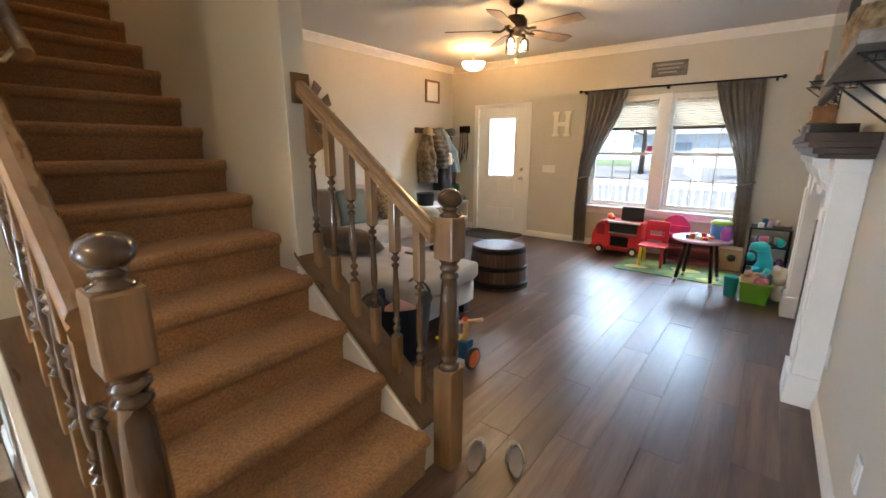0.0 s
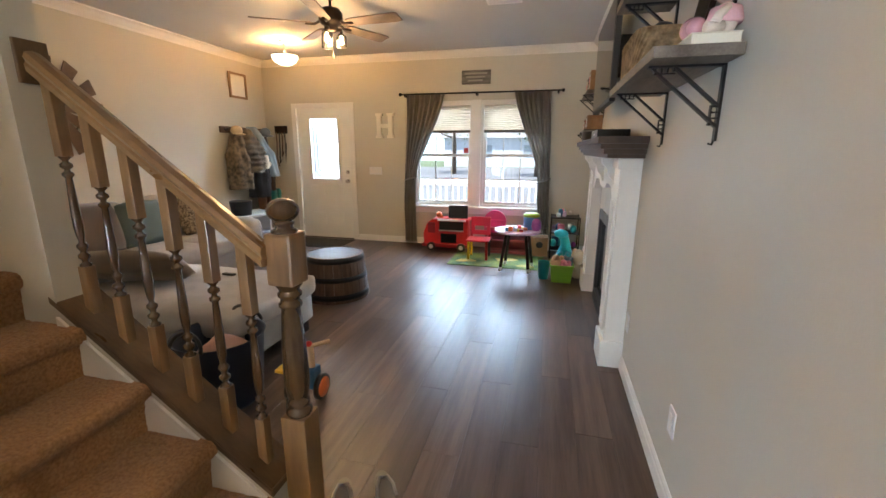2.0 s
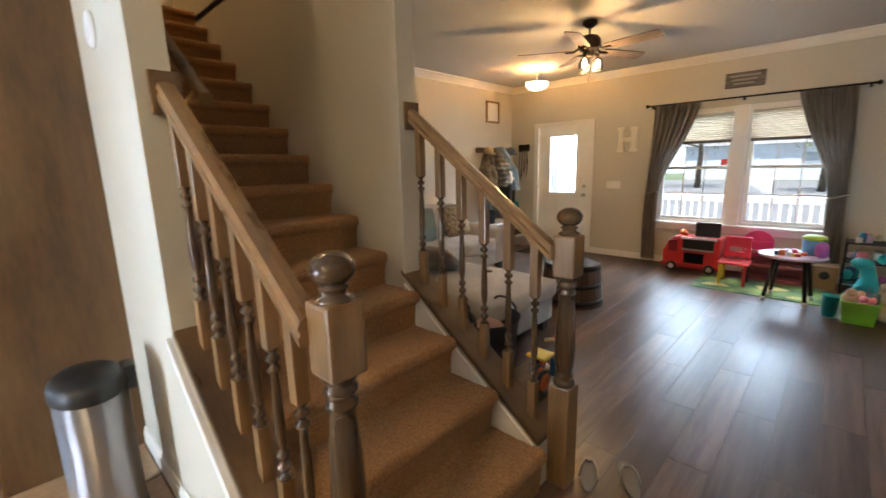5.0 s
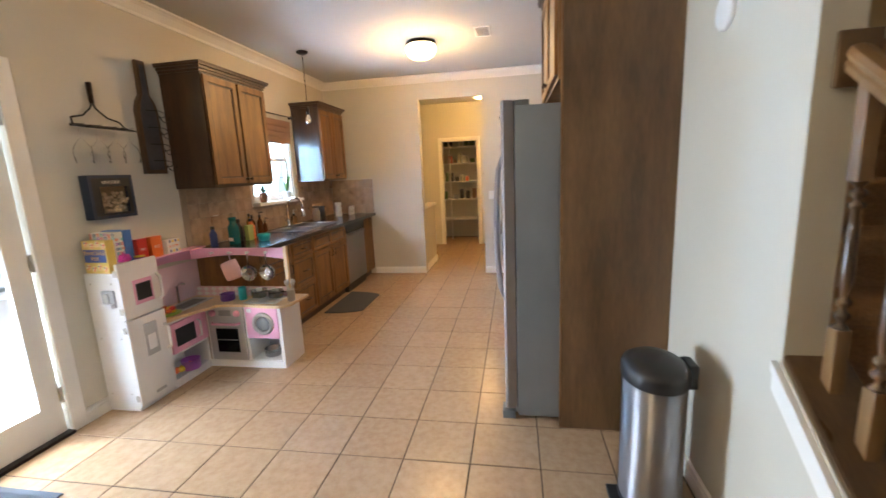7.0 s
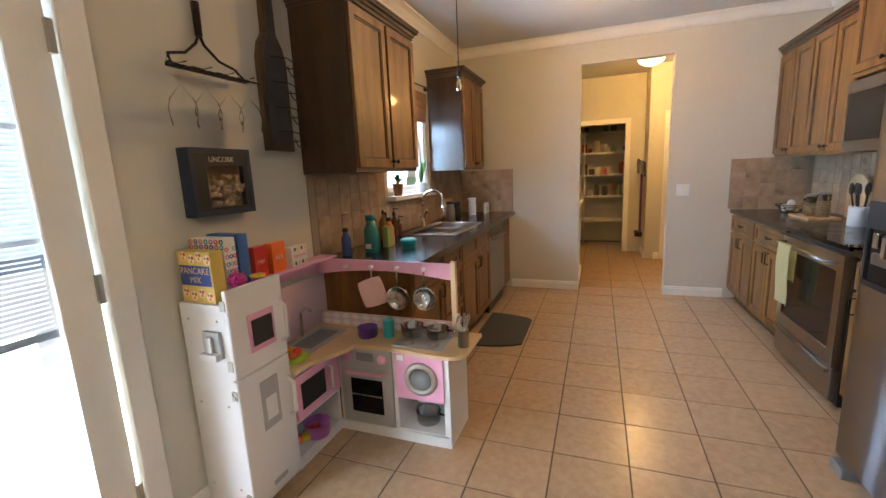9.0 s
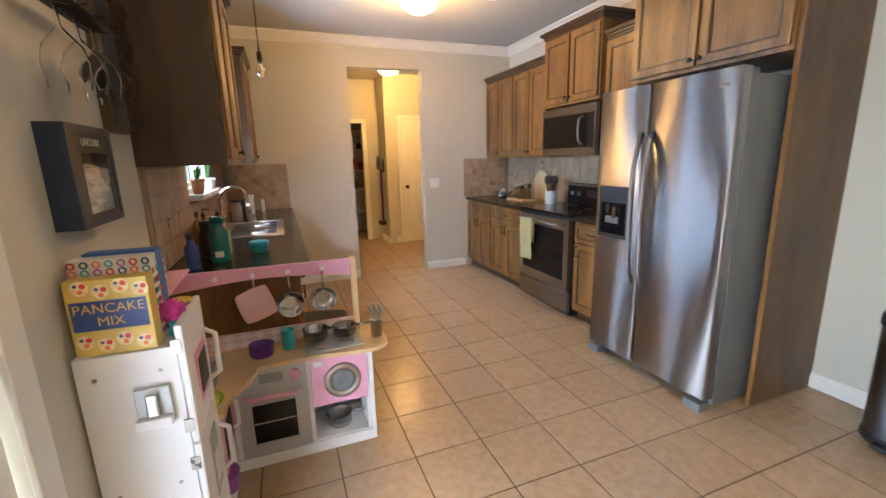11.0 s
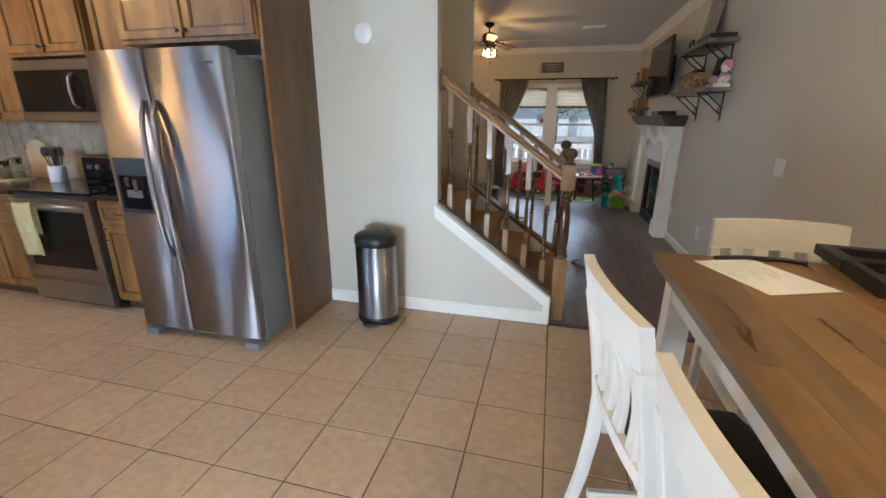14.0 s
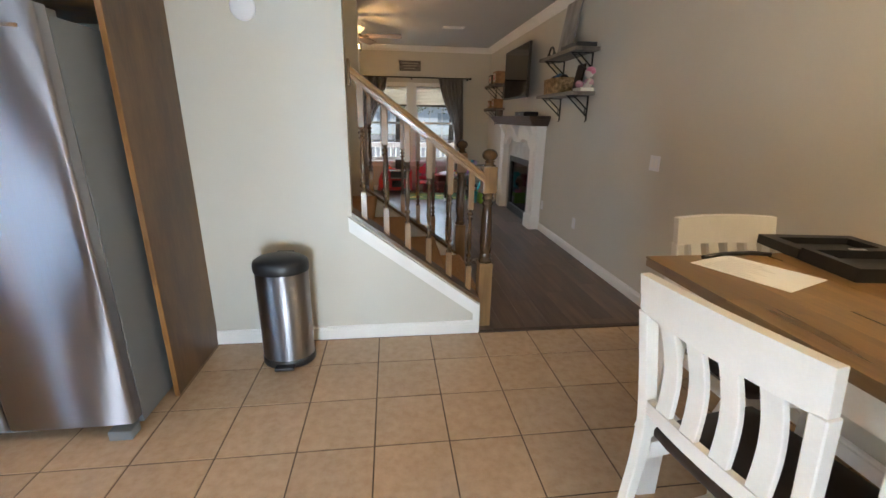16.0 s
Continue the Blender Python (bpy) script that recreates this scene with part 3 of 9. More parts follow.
for z in (0.25, 1.05, 1.85):
    part("hinge", boxes((-4.04, -4.022, 6.145, 6.158, z - 0.05, z + 0.05)), NICKEL, leaf)
part("sill_strip", boxes((-4.04, -3.12, 6.142, 6.24, -0.002, 0.012)), BRONZE, fd)


def window(name, x0, x1, y_in, y_out, z0, z1, label, cols=3, rows=2):
    """A single-hung pair of sashes with grilles, in a wall that runs along x."""
    w = thing(name, ((x0 + x1) / 2, (y_in + y_out) / 2, z0), label, "window", kind="structure")
    ym = (y_in + y_out) / 2
    s = 1 if y_out > y_in else -1
    fr = slab(bmesh.new(), "y", ym - 0.045, ym + 0.045, x0, x1, z0, z1, [(x0 + 0.035, x1 - 0.035, z0 + 0.035, z1 - 0.035)])
    part("window_frame", fr, TRIM, w)
    zm = (z0 + z1) / 2
    for k, (za, zb) in enumerate(((z0 + 0.035, zm + 0.02), (zm - 0.02, z1 - 0.035))):
        yy = ym + s * (0.0 if k == 0 else 0.022)
        sash = part("sash", slab(bmesh.new(), "y", yy - 0.010, yy + 0.010, x0 + 0.035, x1 - 0.035, za, zb, [(x0 + 0.07, x1 - 0.07, za + 0.035, zb - 0.035)]), TRIM, w)
        p = part("pane", boxes((x0 + 0.065, x1 - 0.065, yy - 0.002, yy + 0.002, za + 0.03, zb - 0.03)), GLASS, sash, "clear window glass")
        p.visible_shadow = False
        bm = bmesh.new()
        for i in range(1, cols):
            x = x0 + 0.07 + (x1 - x0 - 0.14) * i / cols
            box(bm, x - 0.007, x + 0.007, yy - 0.007, yy - 0.003, za + 0.035, zb - 0.035)
        for i in range(1, rows):
            z = za + (zb - za) * i / rows
            box(bm, x0 + 0.07, x1 - 0.07, yy - 0.0065, yy - 0.0035, z - 0.007, z + 0.007)
        part("grille", bm, TRIM, sash)
    return w


w1 = window("window_1", -2.10, -1.22, 6.14, 6.30, 0.60, 2.08, "tall double-hung window with white grilles, shade half down")
w2 = window("window_2", -1.10, -0.22, 6.14, 6.30, 0.60, 2.08, "tall double-hung window with white grilles, shade half down")
setting("trim_window_mullion", boxes((-1.22, -1.10, 6.125, 6.30, 0.60, 2.10)), TRIM, "white post between the two windows", "mullion")
bm = bmesh.new()
box(bm, -2.17, -0.15, 6.075, 6.21, 0.565, 0.60, bevel=0.006)
box(bm, -2.14, -0.18, 6.120, 6.1395, 0.49, 0.565, bevel=0.004)
box(bm, -2.12, -0.20, 6.18, 6.26, 2.08, 2.10)
setting("trim_window_sill", bm, TRIM, "white window sill with apron under the pair", "window sill")
SHADE = thin_cloth(paint("cellular_shade", (0.62, 0.58, 0.52), 0.9, var=0.05, bump=0.05), 0.5, (0.70, 0.62, 0.52))
for x0, x1 in ((-2.06, -1.26), (-1.06, -0.26)):
    sh = thing("pleated_blind", ((x0 + x1) / 2, 6.17, 2.04), "beige cellular shade drawn a quarter of the way down", "blind", "pleated blinds")
    bm = bmesh.new()
    n = 26
    pts = [(6.165 + (0.010 if k % 2 else -0.010), 2.03 - 0.34 * k / n) for k in range(n + 1)]
    prism(bm, pts + [(p + 0.003, q) for p, q in reversed(pts)], "x", x0, x1)
    part("fabric", bm, SHADE, sh)
    part("headrail", boxes((x0, x1, 6.145, 6.185, 2.03, 2.06)), TRIM, sh)
    part("bottom_rail", boxes((x0, x1, 6.150, 6.180, 1.655, 1.69), bevel=0.004), paint("shade_rail", (0.10, 0.085, 0.075), 0.5) if x0 < -2 else bpy.data.materials["shade_rail"], sh, "dark bottom rail")

single("window_sticker", boxes((-1.365, -1.295, 6.2362, 6.2392, 1.37, 1.445)), paint("red_film", (0.60, 0.03, 0.03), 0.4, bump=0), (-1.33, 6.2378, 1.37), "small red square sticker on the window glass", "sticker")

# sink window
sw = window("window_3", -5.36, -4.52, -3.45, -3.57, 1.22, 2.13, "small kitchen window above the sink", 2, 2)
setting("trim_sink_sill", boxes((-5.40, -4.48, -3.50, -3.36, 1.185, 1.22), bevel=0.005), TRIM, "white window sill over the sink", "window sill")
sh = thing("roman_shade", (-4.94, -3.42, 1.95), "tan woven shade gathered at the top of the sink window", "window shade")
bm = bmesh.new()
for k in range(4):
    soft(bm, -5.34, -4.54, -3.455 + 0.006 * k, -3.425 + 0.006 * k, 1.86 + 0.06 * k, 1.94 + 0.06 * k, 0.012, 0.004, 5, 0.004)
part("fabric", bm, paint("tan_cloth", (0.30, 0.17, 0.11), 0.9, fine=200, bump=0.4), sh)
rod = thing("curtain_rod", (-4.94, -3.40, 2.16), "thin dark curtain rod over the sink window", "curtain rod")
part("rod", tube(bmesh.new(), [(-5.42, -3.40, 2.17), (-4.46, -3.40, 2.17)], 0.007, 8), IRON, rod)
for x in (-5.38, -4.50):
    part("bracket", boxes((x - 0.01, x + 0.01, -3.449, -3.393, 2.155, 2.185)), IRON, rod)

# patio door with blinds between the panes
pd = thing("door_2", (-2.0, -3.45, 0), "white patio door with full glass and mini blinds, closed", "patio door", kind="structure")
casing(pd, "y", -3.45, 1, -2.42, -1.58, 2.07, 0.085)
pl = part("leaf", slab(bmesh.new(), "y", -3.51, -3.465, -2.405, -1.595, 0.02, 2.06, [(-2.30, -1.72, 0.20, 1.93)]), DOORW, pd)
part("glass_frame", slab(bmesh.new(), "y", -3.466, -3.453, -2.335, -1.685, 0.165, 1.965, [(-2.285, -1.735, 0.215, 1.915)]), DOORW, pl)
p = part("pane", boxes((-2.295, -1.725, -3.484, -3.478, 0.205, 1.925)), GLASS, pl, "clear door glass")
p.visible_shadow = False
bm = bmesh.new()
for i in range(1, 3):
    x = -2.285 + 0.55 * i / 3
    box(bm, x - 0.008, x + 0.008, -3.496, -3.490, 0.21, 1.92)
for i in range(1, 5):
    z = 0.215 + 1.70 * i / 5
    box(bm, -2.295, -1.725, -3.4955, -3.4905, z - 0.008, z + 0.008)
part("grille", bm, thin_cloth(paint("door_grille_white", (0.80, 0.81, 0.82), 0.5, bump=0), 0.5, (0.80, 0.84, 0.88)), pl)
blind = part("blind_rail", boxes((-2.285, -1.735, -3.500, -3.488, 0.925, 0.95)), paint("blind_rail_grey", (0.25, 0.27, 0.3), 0.5), pl, "grey bottom rail of blind")
SLATW = thin_cloth(paint("blind_slat_white", (0.78, 0.79, 0.80), 0.5, bump=0), 0.5, (0.80, 0.84, 0.88))
slatm = mesh_of("slat", boxes((-0.275, 0.275, -0.006, 0.006, -0.0006, 0.0006)), SLATW, (0, 0, 0))
for i in range(62):
    o = new("slat", slatm)
    o.parent = pl
    o.matrix_basis = Matrix.Translation(Vector((-2.01, -3.503, 0.96 + 0.0155 * i)) - ORIG[pl]) @ Matrix.Rotation(radians(32), 4, "X")
    ORIG[o] = ORIG[pl]
part("threshold", boxes((-2.42, -1.58, -3.55, -3.42, -0.003, 0.018), bevel=0.004), BRONZE, pd)
for z in (0.25, 1.05, 1.85):
    part("hinge", boxes((-2.418, -2.398, -3.468, -3.452, z - 0.05, z + 0.05)), NICKEL, pl)
bm = bmesh.new()
lathe(bm, [(0.03, 0), (0.03, 0.008), (0.012, 0.012), (0.012, 0.03), (0.026, 0.04), (0.028, 0.055), (0.018, 0.066)], -1.65, -3.465, 0.95, 16, "y")
part("knob", bm, NICKEL, pl, "satin nickel knob")

# hallway door
hd = thing("door_3", (-8.3, -0.76, 0), "closed white six-panel hallway door", "door", kind="structure")
casing(hd, "x", -8.30, 1, -0.955, -0.255, 2.05)
lf = part("leaf", boxes((-8.299, -8.288, -0.95, -0.26, 0.01, 2.045)), DOORW, hd)
for ya, yb in ((-0.86, -0.65), (-0.56, -0.35)):
    for za, zb in ((0.20, 0.82), (1.02, 1.58), (1.68, 1.92)):
        part("raised_panel", boxes((-8.289, -8.281, ya, yb, za, zb), bevel=0.006), DOORW, lf)
part("knob", lathe(bmesh.new(), [(0.03, 0), (0.03, 0.008), (0.012, 0.012), (0.012, 0.03), (0.026, 0.04), (0.028, 0.055), (0.018, 0.066)], -8.288, -0.885, 0.95, 14, "x"), BRONZE, lf, "dark bronze knob")
pc = thing("door_4", (-8.84, -1.83, 0), "open pantry doorway with cream casing", "doorway", kind="structure")
casing(pc, "x", -8.84, 1, -2.17, -1.50, 2.03, 0.075)

# ---- outside ----
GRASS = paint("lawn", (0.10, 0.15, 0.06), 0.95, var=0.4, scale=3, fine=60, bump=0.6, tone=(0.17, 0.22, 0.11))
setting("ground", boxes((-300, 300, 8.3, 300, -0.5, -0.4), (-300, 300, -300, -13.9, -0.5, -0.41), (-300, -11, -13.9, 8.3, -0.5, -0.41), (1.7, 300, -13.9, 8.3, -0.5, -0.41)), GRASS, "green lawn outside the house", "lawn")
setting("pavement", boxes((-45, 45, 8.3, 46, -0.4, -0.385)), paint("pale_driveway", (0.20, 0.205, 0.215), 0.85, var=0.08, scale=1.5, bump=0.3), "pale sunlit concrete drive in front", "driveway")
# Glowing sheets: the overexposed distance is built in as emission.
setting("backdrop_yard", boxes((-24, 20, -14.2, -14, -1, 5)), glow("yard_haze", (0.70, 0.82, 0.92), 0.7), "pale glowing backdrop sheet beyond the back patio", "sky")
setting("backdrop", boxes((-90, 90, 75, 75.2, -2, 40)), glow("bright_haze", (0.72, 0.87, 1.0), 0.55), "pale glowing backdrop sheet beyond the street", "sky")
CONC = paint("concrete", (0.34, 0.335, 0.32), 0.85, var=0.1, scale=2, fine=80, bump=0.3)
setting("ground_porch", boxes((-6, 1.6, 6.30, 8.3, -0.4, -0.06)), CONC, "pale concrete front porch", "porch")
setting("ground_patio", boxes((-20, 16, -13.9, -3.57, -0.4, -0.06)), CONC, "pale concrete back patio", "patio")
pr = thing("porch_railing", (-1.5, 8.1, -0.06), "white wooden porch railing with slim pickets", "railing")
part("top_rail", boxes((-5.9, 1.5, 8.05, 8.15, 0.74, 0.85)), paint("porch_rail_paint", (0.42, 0.36, 0.34), 0.6), pr, "brown top rail")
part("bottom_rail", boxes((-5.9, 1.5, 8.07, 8.13, 0.02, 0.07)), TRIM, pr)
pk = mesh_of("picket", boxes((-0.016, 0.016, -0.016, 0.016, 0.06, 0.79)), TRIM, (0, 0, 0))
for i in range(60):
    o = new("picket", pk)
    o.parent = pr
    o.location = Vector((-5.8 + 0.124 * i, 8.10, 0)) - ORIG[pr]
for x in (-2.95, 0.6):
    single("porch_post", boxes((x - 0.07, x + 0.07, 8.03, 8.17, -0.06, 2.75), bevel=0.01), TRIM, (x, 8.1, -0.06), "square white porch post on the concrete", "post", "porch posts")


LEAF = paint("leaves", (0.10, 0.14, 0.07), 0.7, var=0.4, scale=5, bump=0, tone=(0.22, 0.28, 0.16))
BARK = paint("bark", (0.10, 0.075, 0.055), 0.9, var=0.3, scale=8, fine=40, bump=0.8, stretch=(2, 2, 0.4))


def tree(x, y, h, spread, seed):
    rnd = random.Random(seed)
    t = thing("tree", (x, y, -0.4), "leafy green tree on the lawn", "tree", "trees outside")
    bm = bmesh.new()
    tube(bm, [(x, y, -0.4), (x + 0.05, y, h * 0.25), (x - 0.04, y + 0.05, h * 0.5), (x, y, h * 0.8)], [0.2, 0.15, 0.11, 0.04], 10)
    limbs = []
    for k in range(9):
        a, z = rnd.uniform(0, 6.28), h * rnd.uniform(0.3, 0.65)
        e = Vector((x + spread * 0.7 * math.cos(a), y + spread * 0.7 * math.sin(a), z + rnd.uniform(0.4, 1.4)))
        limbs.append(e)
        tube(bm, [(x, y, z), ((x + e.x) / 2, (y + e.y) / 2, (z + e.z) / 2 - 0.1), e], [0.07, 0.05, 0.02], 7)
    part("trunk", bm, BARK, t)
    verts, faces = [], []
    for k in range(2600):
        c = rnd.choice(limbs) + Vector((0, 0, 0.2)) if rnd.random() < 0.7 else Vector((x, y, h * rnd.uniform(0.5, 1.0)))
        p = c + Vector([rnd.gauss(0, spread * 0.33), rnd.gauss(0, spread * 0.33), rnd.gauss(0, spread * 0.25)])
        u = Vector([rnd.uniform(-1, 1) for _ in range(3)]).normalized()
        w = u.orthogonal().normalized()
        s = rnd.uniform(0.07, 0.15)
        i = len(verts)
        verts += [p + u * s, p + w * s * 0.5, p - u * s, p - w * s * 0.5]
        faces.append((i, i + 1, i + 2, i + 3))
    me = bpy.data.meshes.new("crown")
    me.from_pydata([v - ORIG[t] for v in verts], [], faces)
    me.materials.append(LEAF)
    o = new("crown", me)
    o.parent = t


for i, (x, y, h, s) in enumerate(((-7.5, 33, 7, 2.8), (-1.0, 31, 6, 2.2), (4.5, 34, 7, 2.5), (-14, 35, 7, 2.6), (2.6, 27, 6.5, 2.4))):
    tree(x, y, h, s, i)
hs = thing("house", (-2, 50, -0.4), "pale one-storey house across the street", "house")
FARW = paint("far_window_grey", (0.34, 0.40, 0.46), 0.3)
HW = paint("house_siding", (0.62, 0.68, 0.75), 0.8, bump=0.2)
part("wall", slab(bmesh.new(), "y", 48, 56, -12, 8, -0.4, 2.8, [(-8, -6.5, 0.6, 2.0), (-3, -1.5, 0.6, 2.0), (0.5, 1.5, -0.4, 1.8), (4, 5.5, 0.6, 2.0)]), HW, hs)
part("roof", prism(bmesh.new(), [(47.4, 2.8), (52, 5.2), (56.6, 2.8)], "x", -12.5, 8.5), paint("shingles", (0.30, 0.31, 0.33), 0.9, bump=0.6), hs)
for x0, x1, z0, z1 in ((-8, -6.5, 0.6, 2.0), (-3, -1.5, 0.6, 2.0), (4, 5.5, 0.6, 2.0)):
    part("window", boxes((x0, x1, 48.1, 48.14, z0, z1)), FARW, hs)
part("door", boxes((0.5, 1.5, 48.1, 48.14, -0.4, 1.8)), FARW, hs)

# ---- kitchen ----
def front(parent, x0, x1, face, out, z0, z1, name="door", knob=None, drawer=False, mat=None):
    """A framed cabinet front with a sunk panel; face is the cabinet's face, out the way it looks (+1 or -1 along y)."""
    g, t, s = 0.004, 0.02, 0.05 if not drawer else 0.028
    x0, x1, z0, z1 = x0 + g, x1 - g, z0 + g, z1 - g

    def ys(a, b):
        return sorted((face + out * a, face + out * b))
    bm = bmesh.new()
    lo, hi = ys(0.001, t)
    ring(bm, "y", lo, hi, (x0, x1, z0, z1), (x0 + s, x1 - s, z0 + s, z1 - s), 0.003)
    d = part(name, bm, mat or CAB, parent)
    bm = bmesh.new()
    lo, hi = ys(0.001, 0.009)
    box(bm, x0 + s, x1 - s, lo, hi, z0 + s, z1 - s)
    part("panel", bm, mat or CAB, d)
    lo, hi = ys(0.009, 0.014)
    bead = slab(bmesh.new(), "y", lo, hi, x0 + s, x1 - s, z0 + s, z1 - s, [(x0 + s + 0.01, x1 - s - 0.01, z0 + s + 0.01, z1 - s - 0.01)])
    part("bead", bead, CABD, d, "dark glazed bead")
    if knob:
        kx, kz, kind = knob
        bm = bmesh.new()
        if kind == "knob":
            lathe(bm, [(0.006, 0), (0.006, out * 0.012), (0.014, out * 0.018), (0.014, out * 0.024), (0.006, out * 0.029)], kx, face + out * t, kz, 12, "y")
        elif kind == "bar":
            tube(bm, [(kx - 0.045, face + out * t, kz), (kx - 0.04, face + out * (t + 0.025), kz), (kx + 0.04, face + out * (t + 0.025), kz), (kx + 0.045, face + out * t, kz)], 0.005, 8)
        else:
            tube(bm, [(kx, face + out * t, kz - 0.045), (kx, face + out * (t + 0.025), kz - 0.04), (kx, face + out * (t + 0.025), kz + 0.04), (kx, face + out * t, kz + 0.045)], 0.005, 8)
        part("handle", bm, BRONZE, d, "dark bronze pull")
    return d


def crown_of(bm, x0, x1, ya, yb, z, out, left=True, right=True):
    """Stepped crown on an upper cabinet; ya the wall, yb the face."""
    for e, a, b in ((0.010, 0.0, 0.02), (0.022, 0.02, 0.04), (0.04, 0.04, 0.055), (0.045, 0.055, 0.068)):
        lo, hi = sorted((ya, yb + out * e))
        box(bm, x0 - (e if left else 0), x1 + (e if right else 0), lo, hi, z + a, z + b, bevel=0.002)


def upper(x0, x1, wall, face, z0, z1, doors, label, crown=True, knobz=0.06, left=True, right=True, crown_h=None):
    out = 1 if face > wall else -1
    c = thing("wall_cabinet", ((x0 + x1) / 2, (wall + face) / 2, z0), label, "cabinet", "wall cabinets")
    lo, hi = sorted((wall + out * 0.002, face))
    # Sink-side bodies get the darker brown, range-side bodies the maple.
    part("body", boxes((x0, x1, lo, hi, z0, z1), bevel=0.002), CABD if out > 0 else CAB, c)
    w = (x1 - x0) / doors
    for i in range(doors):
        a = x0 + w * i
        kx = a + (w - 0.03 if i % 2 == 0 and doors > 1 else 0.03)
        front(c, a + 0.008, a + w - 0.008, face, out, z0 + 0.02, z1 - 0.015, knob=(kx, z0 + knobz, "knob"))
    if crown:
        bm = bmesh.new()
        crown_of(bm, x0, x1, wall + out * 0.002, face, z1, out, left, right)
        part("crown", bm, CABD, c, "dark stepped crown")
    return c


NY = -0.001
upper(-6.395, -5.73, NY, -0.33, 1.40, 2.30, 2, "stained maple wall cabinet with two doors beside the microwave", left=False, right=False)
upper(-5.73, -5.065, NY, -0.33, 1.40, 2.30, 2, "stained maple wall cabinet with two doors beside the microwave", left=False, right=False)
upper(-5.055, -4.285, NY, -0.38, 1.86, 2.47, 2, "raised stained maple cabinet above the microwave")
upper(-4.275, -3.785, NY, -0.33, 1.40, 2.30, 1, "narrow stained maple wall cabinet beside the fridge", left=False, right=False)
upper(-3.765, -2.77, NY, -0.56, 1.875, 2.50, 2, "deep stained maple cabinet over the fridge", left=False, right=False)
upper(-4.325, -3.51, -3.449, -3.10, 1.41, 2.28, 2, "dark brown wall cabinet with two maple doors near sink window")
upper(-6.16, -5.45, -3.449, -3.10, 1.41, 2.28, 2, "dark brown wall cabinet with two maple doors beyond sink window")
fp = thing("tall_board", (-2.755, -0.28, 0), "tall stained plywood end panel beside the fridge", "end panel")
part("panel", boxes((-2.768, -2.748, -0.54, -0.001, 0.0, 2.60), bevel=0.002), PANELW, fp)
part("edge_strip", boxes((-2.770, -2.746, -0.548, -0.541, 0.0, 2.60)), CAB, fp, "lighter front edge")


def base(x0, x1, wall, face, label, kind):
    out = 1 if face > wall else -1
    c = thing("base_cabinet", ((x0 + x1) / 2, (wall + face) / 2, 0), label, "cabinet", "base cabinets")
    lo, hi = sorted((wall + out * 0.002, face))
    part("body", boxes((x0, x1, lo, hi, 0.09, 0.872)), CAB, c)
    lo, hi = sorted((wall + out * 0.002, face - out * 0.06))
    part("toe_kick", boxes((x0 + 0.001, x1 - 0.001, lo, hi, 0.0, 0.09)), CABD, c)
    m = (x0 + x1) / 2
    if kind == "doors2":
        front(c, x0 + 0.01, x1 - 0.01, face, out, 0.70, 0.855, "drawer", (m, 0.78, "bar"), True)
        front(c, x0 + 0.01, m, face, out, 0.11, 0.69, "door", (m - 0.03, 0.62, "pull"))
        front(c, m, x1 - 0.01, face, out, 0.11, 0.69, "door", (m + 0.03, 0.62, "pull"))
    elif kind == "sink":
        for a, b in ((x0 + 0.01, m), (m, x1 - 0.01)):
            front(c, a, b, face, out, 0.70, 0.855, "drawer", None, True)
        front(c, x0 + 0.01, m, face, out, 0.11, 0.69, "door", (m - 0.03, 0.62, "pull"))
        front(c, m, x1 - 0.01, face, out, 0.11, 0.69, "door", (m + 0.03, 0.62, "pull"))
    elif kind == "drawers":
        for za, zb in ((0.70, 0.855), (0.42, 0.69), (0.11, 0.41)):
            front(c, x0 + 0.01, x1 - 0.01, face, out, za, zb, "drawer", (m, (za + zb) / 2, "bar"), True)
    elif kind == "door1":
        front(c, x0 + 0.01, x1 - 0.01, face, out, 0.70, 0.855, "drawer", (m, 0.78, "bar"), True)
        front(c, x0 + 0.01, x1 - 0.01, face, out, 0.11, 0.69, "door", (x0 + 0.05, 0.62, "pull"))
    return c


base(-6.40, -5.73, NY, -0.61, "stained maple base cabinet with a drawer over two doors", "doors2")
base(-5.73, -5.04, NY, -0.61, "stained maple base cabinet with a drawer over two doors", "doors2")
base(-4.225, -3.785, NY, -0.61, "narrow stained maple base cabinet beside the range", "door1")
base(-4.08, -3.60, -3.449, -2.86, "stained maple base cabinet behind the toy kitchen", "door1")
base(-4.50, -4.08, -3.449, -2.86, "stained maple base cabinet with three drawers", "drawers")
base(-5.38, -4.50, -3.449, -2.86, "stained maple sink cabinet with two doors", "sink")
base(-6.40, -6.02, -3.449, -2.86, "stained maple base cabinet at the end of the counter", "plain")
wt = thing("worktop", (-5.7, -0.32, 0.875), "dark speckled laminate worktop beside the range", "worktop")
part("slab", boxes((-6.405, -5.035, -0.645, -0.002, 0.873, 0.91), bevel=0.005), COUNTER, wt)
part("short_slab", boxes((-4.23, -3.78, -0.645, -0.002, 0.873, 0.91), bevel=0.005), COUNTER, wt)
wt = thing("worktop", (-5.0, -3.13, 0.875), "dark speckled laminate worktop around the sink", "worktop")
part("slab", slab(bmesh.new(), "z", 0.873, 0.91, -6.405, -3.535, -3.447, -2.79, [(-5.30, -4.54, -3.33, -2.93)]), COUNTER, wt)

